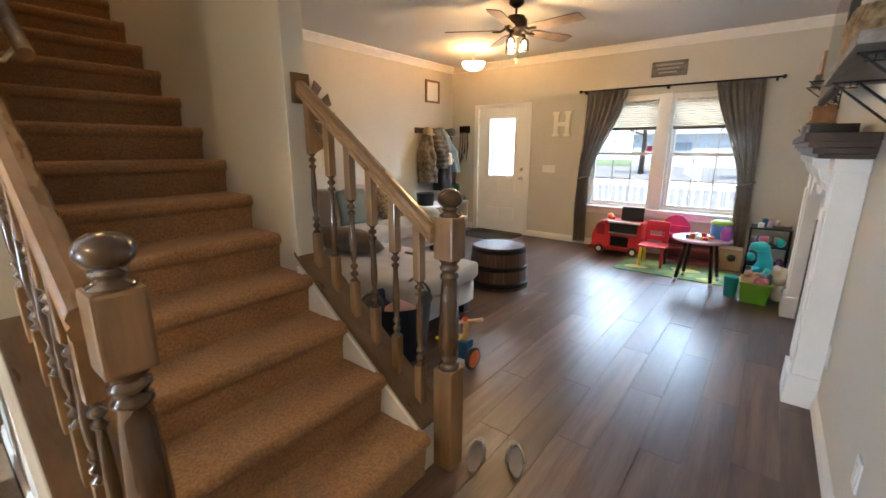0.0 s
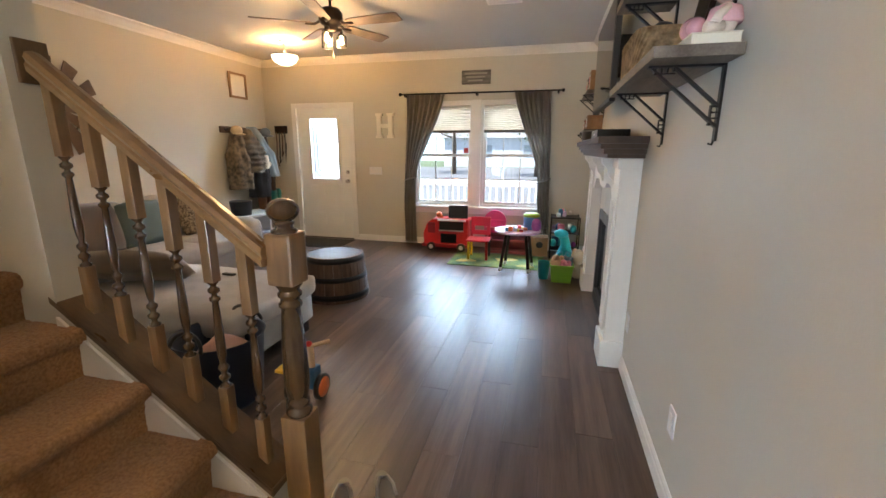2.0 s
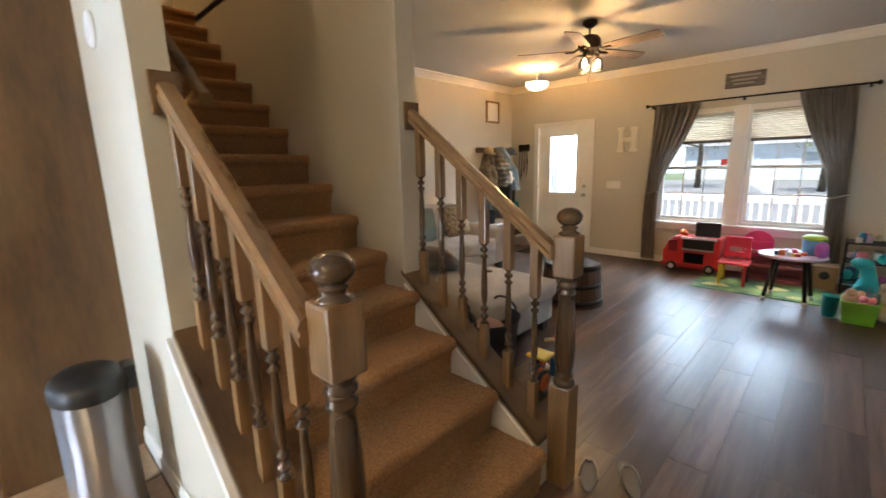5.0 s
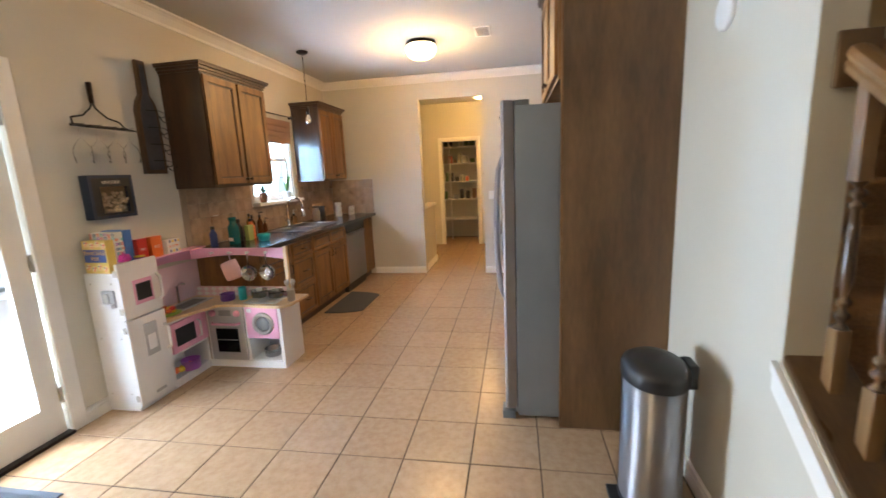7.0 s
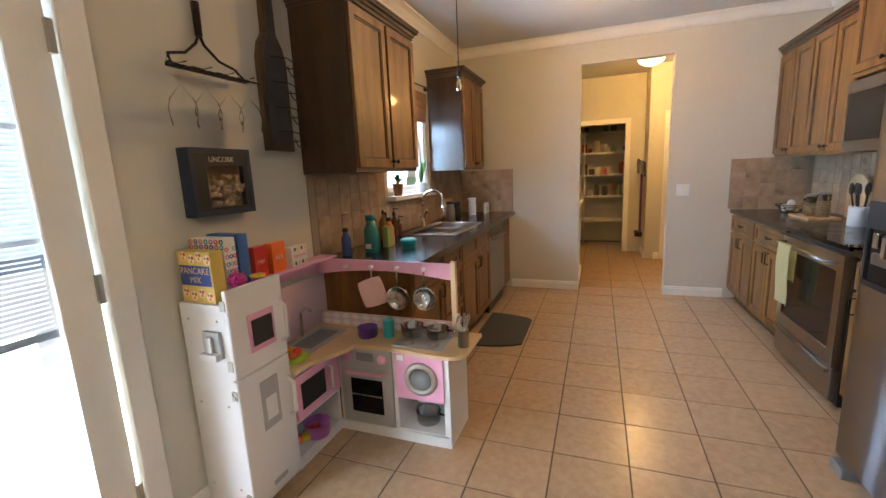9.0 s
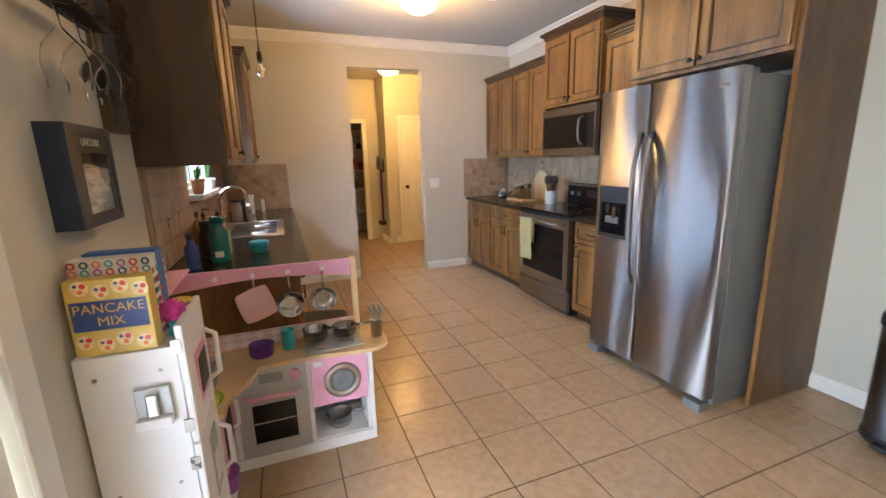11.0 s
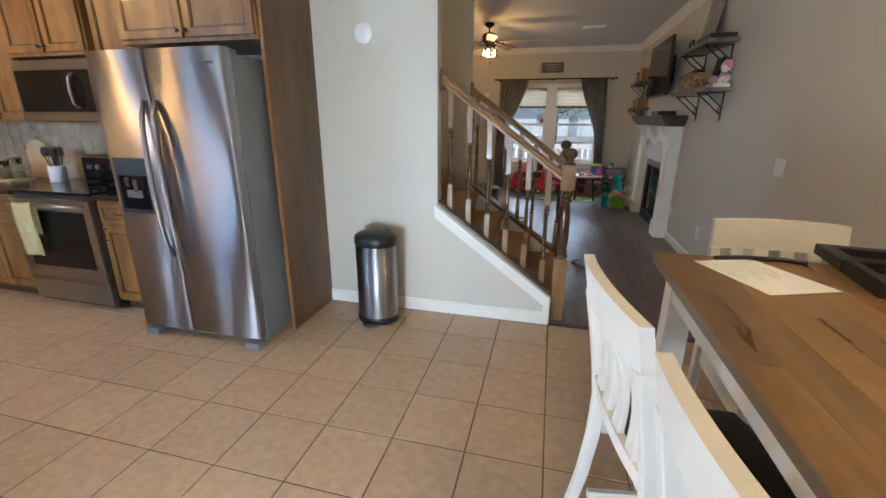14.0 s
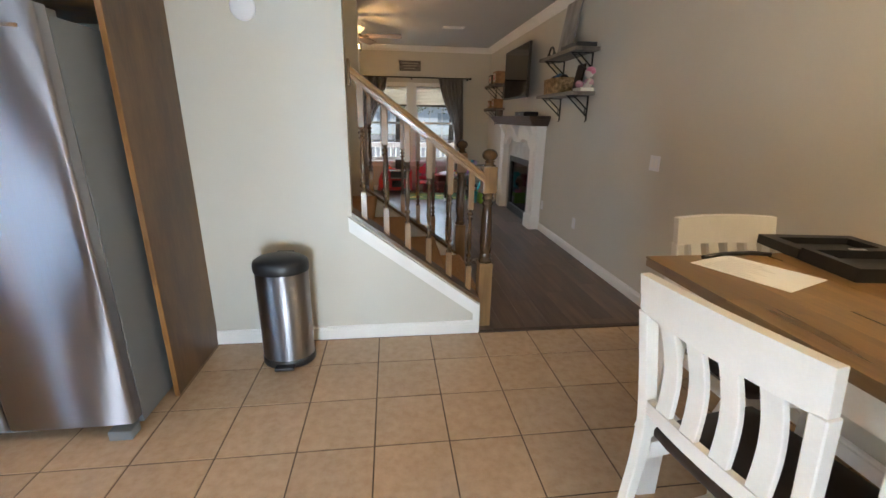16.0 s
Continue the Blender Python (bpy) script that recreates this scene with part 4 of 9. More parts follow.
# dishwasher
dw = thing("dishwasher", (-5.7, -3.1, 0), "steel dishwasher with black control strip under the worktop", "dishwasher")
part("body", boxes((-6.015, -5.385, -3.44, -2.87, 0.0, 0.87)), BLACK, dw)
part("door", boxes((-6.01, -5.39, -2.87, -2.845, 0.11, 0.74), bevel=0.004), STEEL, dw)
part("control_strip", boxes((-6.01, -5.39, -2.87, -2.842, 0.75, 0.865), bevel=0.004), BLACKG, dw, "black control strip")
part("handle", tube(bmesh.new(), [(-5.95, -2.845, 0.73), (-5.94, -2.81, 0.73), (-5.46, -2.81, 0.73), (-5.45, -2.845, 0.73)], 0.009, 8), STEEL, dw)
part("kick_plate", boxes((-6.01, -5.39, -2.93, -2.90, 0.0, 0.10)), BLACK, dw)

# sink and tap
sk = thing("sink", (-4.92, -3.13, 0.9), "double-bowl stainless steel sink set in dark worktop", "sink")
bm = slab(bmesh.new(), "z", 0.909, 0.917, -5.33, -4.51, -3.36, -2.90, [(-5.28, -4.94, -3.28, -2.95), (-4.90, -4.56, -3.28, -2.95)])
part("rim", bm, STEEL, sk)
for xa, xb in ((-5.285, -4.935), (-4.905, -4.555)):
    bm = bmesh.new()
    loops = []
    for k, (e, z) in enumerate(((0, 0.913), (0.01, 0.85), (0.02, 0.76), (0.06, 0.735))):
        x0, x1, y0, y1 = xa + e, xb - e, -3.285 + e, -2.945 - e
        loops.append([bm.verts.new(c) for c in ((x0, y0, z), (x1, y0, z), (x1, y1, z), (x0, y1, z))])
    for a, b in zip(loops, loops[1:]):
        for i in range(4):
            bm.faces.new((a[(i + 1) % 4], a[i], b[i], b[(i + 1) % 4])).smooth = True
    bm.faces.new(loops[-1])
    ext = bmesh.ops.solidify(bm, geom=bm.faces[:], thickness=0.004)
    part("bowl", bm, STEEL, sk)
tp = thing("tap", (-4.92, -3.33, 0.917), "tall chrome gooseneck kitchen tap", "tap")
bm = bmesh.new()
lathe(bm, [(0.028, 0), (0.028, 0.01), (0.018, 0.02), (0.016, 0.08)], -4.92, -3.33, 0.917, 16)
tube(bm, [(-4.92, -3.33, 0.99)] + [(-4.92, -3.33 + 0.10 - 0.10 * math.cos(a), 1.14 + 0.10 * math.sin(a)) for a in [radians(18 * k) for k in range(9)]] + [(-4.92, -3.135, 1.10)], 0.012, 12)
part("spout", bm, CHROME, tp)
part("spray_head", lathe(bmesh.new(), [(0.013, 0), (0.018, -0.02), (0.02, -0.07), (0.016, -0.08)], -4.92, -3.135, 1.11, 14), CHROME, tp)
part("lever", tube(bmesh.new(), [(-4.90, -3.33, 0.97), (-4.86, -3.32, 0.99), (-4.80, -3.30, 1.03)], 0.006, 8), CHROME, tp)

# range
rg = thing("range", (-4.63, -0.35, 0), "stainless steel electric range with black glass top", "range")
part("body", boxes((-5.025, -4.24, -0.62, -0.01, 0.02, 0.895)), BLACK, rg)
part("cooktop", boxes((-5.03, -4.235, -0.655, -0.03, 0.895, 0.918), bevel=0.006), BLACKG, rg, "black glass cooktop")
part("drawer", boxes((-5.02, -4.245, -0.66, -0.62, 0.05, 0.235), bevel=0.006), STEEL, rg)
part("drawer_lip", boxes((-5.0, -4.265, -0.685, -0.66, 0.205, 0.23), bevel=0.008), STEEL, rg)
dr = part("oven_door", slab(bmesh.new(), "y", -0.665, -0.62, -5.02, -4.245, 0.245, 0.865, [(-4.955, -4.31, 0.33, 0.775)]), STEEL, rg)
part("oven_glass", boxes((-4.956, -4.309, -0.658, -0.64, 0.329, 0.776)), BLACKG, dr, "dark oven glass")
part("oven_handle", tube(bmesh.new(), [(-4.97, -0.665, 0.825), (-4.96, -0.715, 0.825), (-4.305, -0.715, 0.825), (-4.295, -0.665, 0.825)], 0.011, 10), STEEL, dr)
bg = part("backguard", boxes((-5.02, -4.245, -0.09, -0.012, 0.918, 1.13), bevel=0.012), BLACKG, rg, "black control panel")
for x in (-4.93, -4.83, -4.43, -4.33):
    part("dial", lathe(bmesh.new(), [(0.022, 0), (0.02, -0.022), (0.012, -0.026)], x, -0.09, 1.03, 14, "y"), STEEL, bg)
part("display", boxes((-4.72, -4.55, -0.093, -0.09, 1.00, 1.07)), BLACK, bg)
part("panel_edge", boxes((-5.018, -4.247, -0.095, -0.088, 1.105, 1.125)), STEEL, bg)
for x, y, r in ((-4.83, -0.47, 0.10), (-4.44, -0.47, 0.08), (-4.83, -0.21, 0.075), (-4.44, -0.21, 0.10)):
    bm = bmesh.new()
    tube(bm, [(x + r * math.cos(a), y + r * math.sin(a), 0.9178) for a in [2 * math.pi * k / 28 for k in range(28)]], 0.0014, 5, closed=True)
    part("burner_ring", bm, bpy.data.materials["brushed_steel"], rg)
tw = thing("tea_towel", (-4.80, -0.73, 0.6), "pale yellow tea towel hung over the oven handle", "towel")
bm = bmesh.new()
n, prof = 14, []
for k in range(n + 1):
    f = k / n
    prof.append((-0.731 - 0.006 * math.sin(f * 5), 0.838 - 0.40 * f))
outer = [(-0.699, 0.60), (-0.700, 0.835), (-0.715, 0.8405)] + prof
grid = []
for i in range(13):
    x = -4.905 + 0.20 * i / 12
    grid.append([bm.verts.new((x + 0.006 * (y + 0.73), y - 0.006 * math.sin(i * 1.25) * (0.85 - z) * 2, z - 0.004 * math.sin(i * 0.5))) for y, z in outer])
for a, b in zip(grid, grid[1:]):
    for k in range(len(outer) - 1):
        bm.faces.new((a[k], a[k + 1], b[k + 1], b[k])).smooth = True
bmesh.ops.solidify(bm, geom=bm.faces[:], thickness=0.004)
part("cloth", bm, paint("yellow_towel", (0.75, 0.66, 0.36), 0.95, fine=250, bump=0.6, var=0.05), tw)

# microwave
mw = thing("microwave", (-4.67, -0.2, 1.41), "over-range stainless microwave with dark glass door", "microwave")
part("body", boxes((-5.05, -4.29, -0.36, -0.002, 1.405, 1.835)), BLACK, mw)
part("door", slab(bmesh.new(), "y", -0.40, -0.361, -5.05, -4.29, 1.41, 1.835, [(-5.03, -4.31, 1.475, 1.765)]), STEEL, mw)
part("glass", boxes((-5.029, -4.47, -0.398, -0.37, 1.476, 1.764)), BLACKG, mw, "dark glass window")
part("keypad", boxes((-4.465, -4.311, -0.397, -0.37, 1.476, 1.764)), BLACKG, mw, "black keypad")
part("handle", tube(bmesh.new(), [(-4.46, -0.40, 1.50), (-4.46, -0.435, 1.53), (-4.46, -0.445, 1.62), (-4.46, -0.435, 1.71), (-4.46, -0.40, 1.74)], 0.010, 10), STEEL, mw)

# fridge
fg = thing("fridge", (-3.265, -0.45, 0), "side-by-side stainless steel fridge with water dispenser", "fridge")
part("cabinet", boxes((-3.725, -2.80, -0.775, -0.06, 0.03, 1.77), bevel=0.004), STEELD, fg, "grey painted cabinet")


def fridge_door(x0, x1, hole=None):
    bm = bmesh.new()
    n = 12
    outer = [(x0, -0.832), (x0 + 0.004, -0.842), (x0 + 0.012, -0.8465)]
    outer += [(x0 + 0.012 + (x1 - x0 - 0.024) * i / n, -0.8465 - 0.0045 * math.sin(math.pi * i / n)) for i in range(1, n)]
    outer += [(x1 - 0.012, -0.8465), (x1 - 0.004, -0.842), (x1, -0.832)]
    prism(bm, outer + [(x1, -0.782), (x0, -0.782)], "z", 0.075, 1.80)
    for f in bm.faces:
        if abs(f.normal.z) < 0.5 and f.calc_center_median().y < -0.836:
            f.smooth = True
    return bm


dl = part("freezer_door", fridge_door(-3.725, -3.325), STEEL, fg)
dr = part("fridge_door", fridge_door(-3.315, -2.80), STEEL, fg)
part("gasket", boxes((-3.715, -2.81, -0.783, -0.774, 0.08, 1.79)), BLACK, fg)
dp = part("dispenser", slab(bmesh.new(), "y", -0.868, -0.83, -3.665, -3.415, 0.87, 1.205, [(-3.65, -3.43, 0.89, 1.10)]), BLACK, dl, "black water dispenser")
part("recess", boxes((-3.65, -3.43, -0.861, -0.857, 0.89, 1.10)), BLACKG, dl)
part("nozzle", boxes((-3.585, -3.555, -0.885, -0.861, 1.03, 1.09), (-3.53, -3.50, -0.885, -0.861, 1.00, 1.08), bevel=0.004), CHROME, dl)
part("paddle", boxes((-3.60, -3.49, -0.875, -0.861, 0.965, 1.01), bevel=0.004), NICKEL, dl)
for x, p in ((-3.362, dl), (-3.278, dr)):
    pts = [(x, -0.85 - 0.052 * math.sin(math.pi * k / 12) ** 0.38 if 0 < k < 12 else -0.85, 0.60 + 0.93 * k / 12) for k in range(13)]
    part("handle", tube(bmesh.new(), pts, 0.016, 12), STEEL, p)
part("kick_grille", boxes((-3.70, -2.83, -0.80, -0.74, 0.035, 0.07)), STEELD, fg)
for x in (-3.66, -2.86):
    part("foot", boxes((x - 0.05, x + 0.05, -0.865, -0.79, 0.0, 0.05), bevel=0.006), STEELD, fg)
part("hinge_cover", boxes((-2.90, -2.82, -0.80, -0.70, 1.77, 1.80), bevel=0.006), STEELD, fg)
part("badge", boxes((-2.90, -2.85, -0.856, -0.851, 1.715, 1.727)), CHROME, dr)

# waste bin by the wall
wb = thing("pedal_bin", (-2.245, -0.235, 0), "stainless steel pedal bin with black lid against the wall", "trash can")
C = (-2.245, -0.225)


def oval(bm, rows, seg=40, rx=0.15, ry=0.12):
    rings = [[bm.verts.new((C[0] + s * rx * math.cos(a), C[1] + s * ry * math.sin(a), z)) for a in [2 * math.pi * k / seg for k in range(seg)]] for s, z in rows]
    for a, b in zip(rings, rings[1:]):
        for k in range(seg):
            bm.faces.new((a[k], a[(k + 1) % seg], b[(k + 1) % seg], b[k])).smooth = True
    bm.faces.new(rings[0][::-1])
    bm.faces.new(rings[-1])
    return bm


part("shell", oval(bmesh.new(), [(1.0, 0.045), (1.0, 0.585)]), STEEL, wb)
part("base_ring", oval(bmesh.new(), [(1.0, 0.0), (1.03, 0.008), (1.03, 0.04), (1.0, 0.048)]), BLACK, wb)
part("lid", oval(bmesh.new(), [(1.02, 0.585), (1.05, 0.592), (1.05, 0.63), (1.0, 0.65), (0.8, 0.668), (0.4, 0.678), (0.05, 0.68)]), BLACK, wb, "black domed lid")
part("pedal", boxes((C[0] - 0.055, C[0] + 0.055, C[1] - 0.165, C[1] - 0.10, 0.012, 0.03), bevel=0.006), BLACK, wb)
part("hinge", boxes((C[0] - 0.05, C[0] + 0.05, C[1] + 0.11, C[1] + 0.15, 0.56, 0.66), bevel=0.008), BLACK, wb)

# ceiling fittings
def dome_light(x, y, label, power, colour=(1.0, 0.74, 0.42)):
    d = thing("ceiling_light", (x, y, CEILING), label, "ceiling light", "ceiling lights")
    part("ring", lathe(bmesh.new(), [(0.10, 0), (0.145, -0.008), (0.15, -0.022), (0.142, -0.034)], x, y, CEILING, 28), BRONZE, d, "dark bronze ring")
    part("bowl", lathe(bmesh.new(), [(0.14, -0.032), (0.158, -0.06), (0.152, -0.095), (0.125, -0.135), (0.07, -0.162), (0.01, -0.17)], x, y, CEILING, 28), LAMPG, d, "lit frosted glass bowl")
    bulb_light("ceiling_lamp_bulb", (x, y, CEILING - 0.25), power, colour=colour)


dome_light(-4.95, -1.69, "lit glass dome light on the kitchen ceiling", 50, (1.0, 0.55, 0.19))
dome_light(-7.55, -1.30, "lit glass dome light on the hallway ceiling", 58, (1.0, 0.53, 0.15))
dome_light(-0.25, -2.15, "lit glass dome light above the dining table", 44)
pn = thing("pendant_light", (-4.88, -2.94, CEILING), "bare-bulb pendant on a black cord over the sink", "pendant light")
part("canopy", lathe(bmesh.new(), [(0.06, 0), (0.06, -0.015), (0.03, -0.03)], -4.88, -2.94, CEILING, 18), BRONZE, pn)
part("cord", tube(bmesh.new(), [(-4.88, -2.94, 2.72), (-4.88, -2.94, 2.18)], 0.004, 6), BLACK, pn)
part("socket", lathe(bmesh.new(), [(0.014, 0.07), (0.019, 0.05), (0.019, 0.0)], -4.88, -2.94, 2.13, 12), BRONZE, pn)
part("bulb", lathe(bmesh.new(), [(0.012, 0.0), (0.016, -0.02), (0.03, -0.055), (0.032, -0.075), (0.022, -0.10), (0.004, -0.11)], -4.88, -2.94, 2.13, 16), clear("bulb_glass", (1, 0.93, 0.8)), pn, "clear glass bulb")
part("filament", tube(bmesh.new(), [(-4.885, -2.94, 2.12), (-4.89, -2.94, 2.06), (-4.88, -2.94, 2.05), (-4.87, -2.94, 2.06), (-4.875, -2.94, 2.12)], 0.0015, 5), NICKEL, pn)


def vent(x, y, w, d):
    v = thing("ceiling_vent", (x, y, CEILING), "white metal vent grille in the ceiling", "vent", "ceiling vents")
    part("frame", slab(bmesh.new(), "z", CEILING - 0.008, CEILING - 0.001, x - w / 2, x + w / 2, y - d / 2, y + d / 2, [(x - w / 2 + 0.02, x + w / 2 - 0.02, y - d / 2 + 0.02, y + d / 2 - 0.02)]), TRIM, v)
    part("backing", boxes((x - w / 2 + 0.02, x + w / 2 - 0.02, y - d / 2 + 0.02, y + d / 2 - 0.02, CEILING - 0.003, CEILING - 0.001)), BLACK, v)
    for k in range(6):
        yy = y - d / 2 + 0.03 + (d - 0.06) * k / 5
        part("slat", boxes((x - w / 2 + 0.02, x + w / 2 - 0.02, yy - 0.004, yy + 0.004, CEILING - 0.009, CEILING - 0.004)), TRIM, v)


vent(-4.81, -1.06, 0.30, 0.15)
vent(-0.62, 4.3, 0.32, 0.16)

# doormat by the sink
MATG = paint("grey_mat", (0.045, 0.045, 0.048), 0.95, fine=200, bump=0.8)
bm = bmesh.new()
out = []
for k in range(21):
    a = math.pi * k / 20
    out.append((-4.98 - 0.40 * math.cos(a) * (1 if abs(math.cos(a)) < 0.85 else 1), -2.83 + 0.40 * min(1, math.sin(a) * 1.5)))
prism(bm, out, "z", 0.001, 0.012)
single("kitchen_mat", bm, MATG, (-4.98, -2.65, 0), "dark grey half-round mat on the tiles", "mat")

# backsplash
for nm, axis, face, out_, u0, u1, z0, z1, holes in (
        ("trim_backsplash_north", "y", 0.0, -1, -6.40, -3.78, 0.912, 1.398, ()),
        ("trim_backsplash_west_a", "x", -6.41, 1, -0.665, -0.012, 0.912, 1.398, ()),
        ("trim_backsplash_west_b", "x", -6.41, 1, -3.438, -2.81, 0.912, 1.398, ()),
        ("trim_backsplash_south", "y", -3.45, 1, -6.40, -3.53, 0.912, 1.398, ((-5.42, -4.46, 1.18, 1.5),))):
    lo, hi = sorted((face + out_ * 0.0005, face + out_ * 0.006))
    bs = setting(nm, slab(bmesh.new(), axis, lo, hi, u0, u1, z0, z1, holes), paint("bs_grout", (0.30, 0.24, 0.18), 0.9) if nm.endswith("north") else bpy.data.materials["bs_grout"], "tan stone tile backsplash above the worktop", "backsplash")
    t = 0.122
    me = mesh_of("tile", boxes((-t / 2 + 0.002, t / 2 - 0.002, -0.0025, 0.0025, -t / 2 + 0.002, t / 2 - 0.002), bevel=0.0015), BSPLASH, (0, 0, 0))
    for i in range(int((u1 - u0) / t)):
        for j in range(4):
            u, z = u0 + t * (i + 0.5) + 0.003, z0 + t * (j + 0.5)
            if any(a < u < b and c < z + t / 2 < d for a, b, c, d in holes):
                continue
            o = new("tile", me)
            o.parent = bs
            p = face + out_ * 0.008
            o.matrix_basis = pose(u, p, z) if axis == "y" else pose(p, u, z, 0, 0, 90)

# ---- living room ----
def pillow(name, x, y, z, w, h, d, m, material, label):
    """A stuffed cushion, flat in its own x-z plane, set by the turn m."""
    bm = bmesh.new()
    n = 10
    def pt(i, j, s):
        u, v = 2 * i / n - 1, 2 * j / n - 1
        pinch = 1 - 0.10 * (u * u * v * v)
        t = d / 2 * max(0.0, (1 - u ** 4) * (1 - v ** 4)) ** 0.5
        return (w / 2 * u * pinch * (1 - 0.05 * (1 - v * v)), s * t, h / 2 * v * pinch)
    grids = [[[bm.verts.new(pt(i, j, s)) for j in range(n + 1)] for i in range(n + 1)] for s in (-1, 1)]
    for g, flip in ((grids[0], False), (grids[1], True)):
        for i in range(n):
            for j in range(n):
                q = (g[i][j], g[i + 1][j], g[i + 1][j + 1], g[i][j + 1])
                bm.faces.new(q[::-1] if flip else q).smooth = True
    bmesh.ops.remove_doubles(bm, verts=bm.verts, dist=0.0005)
    for v in bm.verts:
        v.co += 0.006 * noise.noise_vector(v.co * 9 + Vector((x, y, z)))
    bmesh.ops.transform(bm, matrix=Matrix.Translation((x, y, z)) @ m, verts=bm.verts)
    return single(name, bm, material, (x, y, z), label, "cushion")


# sectional sofa
so = thing("sofa", (-3.6, 3.0, 0), "grey fabric sectional sofa with a long chaise end", "sofa")
bm = bmesh.new()
soft(bm, -4.52, -3.55, 1.45, 4.45, 0.08, 0.30, 0.03, 0.0, 8, 0.004)
part("base", bm, SOFA, so)
bm = bmesh.new()
soft(bm, -4.56, -4.30, 1.45, 4.45, 0.08, 0.80, 0.08, 0.01, 8, 0.008)
part("back", bm, SOFA, so)
bm = bmesh.new()
soft(bm, -4.50, -3.53, 4.22, 4.47, 0.08, 0.60, 0.08, 0.01, 7, 0.006)
part("armrest", bm, SOFA, so)
for a, b in ((2.92, 3.56), (3.57, 4.21)):
    bm = bmesh.new()
    soft(bm, -4.28, -3.50, a, b, 0.28, 0.47, 0.05, 0.02, 7, 0.006, a)
    part("seat_cushion", bm, SOFA, so)
for a, b in ((1.60, 2.40), (2.42, 3.30), (3.32, 4.20)):
    bm = bmesh.new()
    soft(bm, -4.40, -4.10, a, b, 0.44, 0.90, 0.10, 0.03, 7, 0.012, a)
    part("back_cushion", bm, SOFA, so)
bm = bmesh.new()
soft(bm, -3.60, -1.90, 1.98, 2.86, 0.09, 0.30, 0.025, 0.0, 8, 0.003)
part("chaise_base", bm, SOFA, so)
bm = bmesh.new()
soft(bm, -4.28, -1.87, 1.95, 2.90, 0.28, 0.465, 0.06, 0.02, 9, 0.008, 2.0)
part("chaise_cushion", bm, SOFA, so)
for x, y in ((-1.97, 2.05), (-1.97, 2.78), (-3.6, 4.38), (-4.45, 4.38), (-4.45, 1.55), (-3.3, 2.05)):
    part("foot", boxes((x - 0.04, x + 0.04, y - 0.04, y + 0.04, 0.0, 0.09)), BLACK, so, "black block foot")
RY = Matrix.Rotation(radians(90), 4, "Z")
TAUPE = paint("taupe_velvet", (0.11, 0.085, 0.065), 0.9, sheen=0.4, bump=0.3)
TEAL = paint("dusty_teal_cloth", (0.13, 0.18, 0.18), 0.9, bump=0.4)
LEOP = paint("patterned_cloth", (0.12, 0.08, 0.04), 0.9, var=0.6, scale=45, fine=90, bump=0.3, tone=(0.42, 0.34, 0.24))
pillow("throw_pillow", -4.02, 3.30, 0.69, 0.50, 0.46, 0.17, Matrix.Rotation(radians(8), 4, "Y") @ RY @ Matrix.Rotation(radians(-18), 4, "X"), TEAL, "dusty teal throw pillow on the sofa")
pillow("throw_pillow", -4.02, 3.95, 0.69, 0.50, 0.46, 0.17, RY @ Matrix.Rotation(radians(-18), 4, "X"), LEOP, "brown patterned throw pillow by the sofa arm")
pillow("throw_pillow", -4.05, 2.85, 0.70, 0.52, 0.48, 0.18, RY @ Matrix.Rotation(radians(-15), 4, "X"), TAUPE, "dark taupe throw pillow against the sofa back")
pillow("throw_pillow", -2.95, 2.28, 0.60, 0.80, 0.36, 0.18, Matrix.Rotation(radians(14), 4, "Z") @ Matrix.Rotation(radians(58), 4, "X"), TAUPE, "long dark taupe cushion lying on the chaise")
pillow("throw_pillow", -4.05, 2.15, 0.72, 0.56, 0.52, 0.18, RY @ Matrix.Rotation(radians(-15), 4, "X"), paint("tan_cloth_b", (0.32, 0.25, 0.18), 0.9, bump=0.4), "tan throw pillow in the sofa corner")
bm = bmesh.new()
soft(bm, -3.55, -3.15, 2.05, 2.40, 0.465, 0.53, 0.03, 0.02, 7, 0.04, 5.0)
single("throw_blanket", bm, paint("pale_blanket", (0.42, 0.44, 0.50), 0.95, bump=0.6), (-3.35, 2.2, 0.465), "crumpled pale grey-blue blanket on the chaise", "blanket")
rm = thing("remote_control", (-2.45, 2.62, 0.468), "slim grey remote control on the chaise", "remote control")
part("body", boxes((-2.50, -2.40, 2.60, 2.635, 0.474, 0.492), bevel=0.004), BLACK, rm)

# half barrel table
br = thing("barrel_table", (-2.13, 3.66, 0), "half wooden barrel with dark iron hoops as side table", "barrel")
BW = paint("barrel_oak", (0.050, 0.023, 0.012), 0.5, var=0.35, scale=10, fine=60, bump=0.2, stretch=(1, 1, 0.15), tone=(0.12, 0.065, 0.035))
TOPW = paint("barrel_head", (0.44, 0.30, 0.22), 0.75, var=0.15, scale=8, bump=0.1, stretch=(0.3, 2, 1), tone=(0.58, 0.42, 0.32))


def brad(z):
    return 0.275 + 0.045 * (1 - (z / 0.43)) ** 0.8


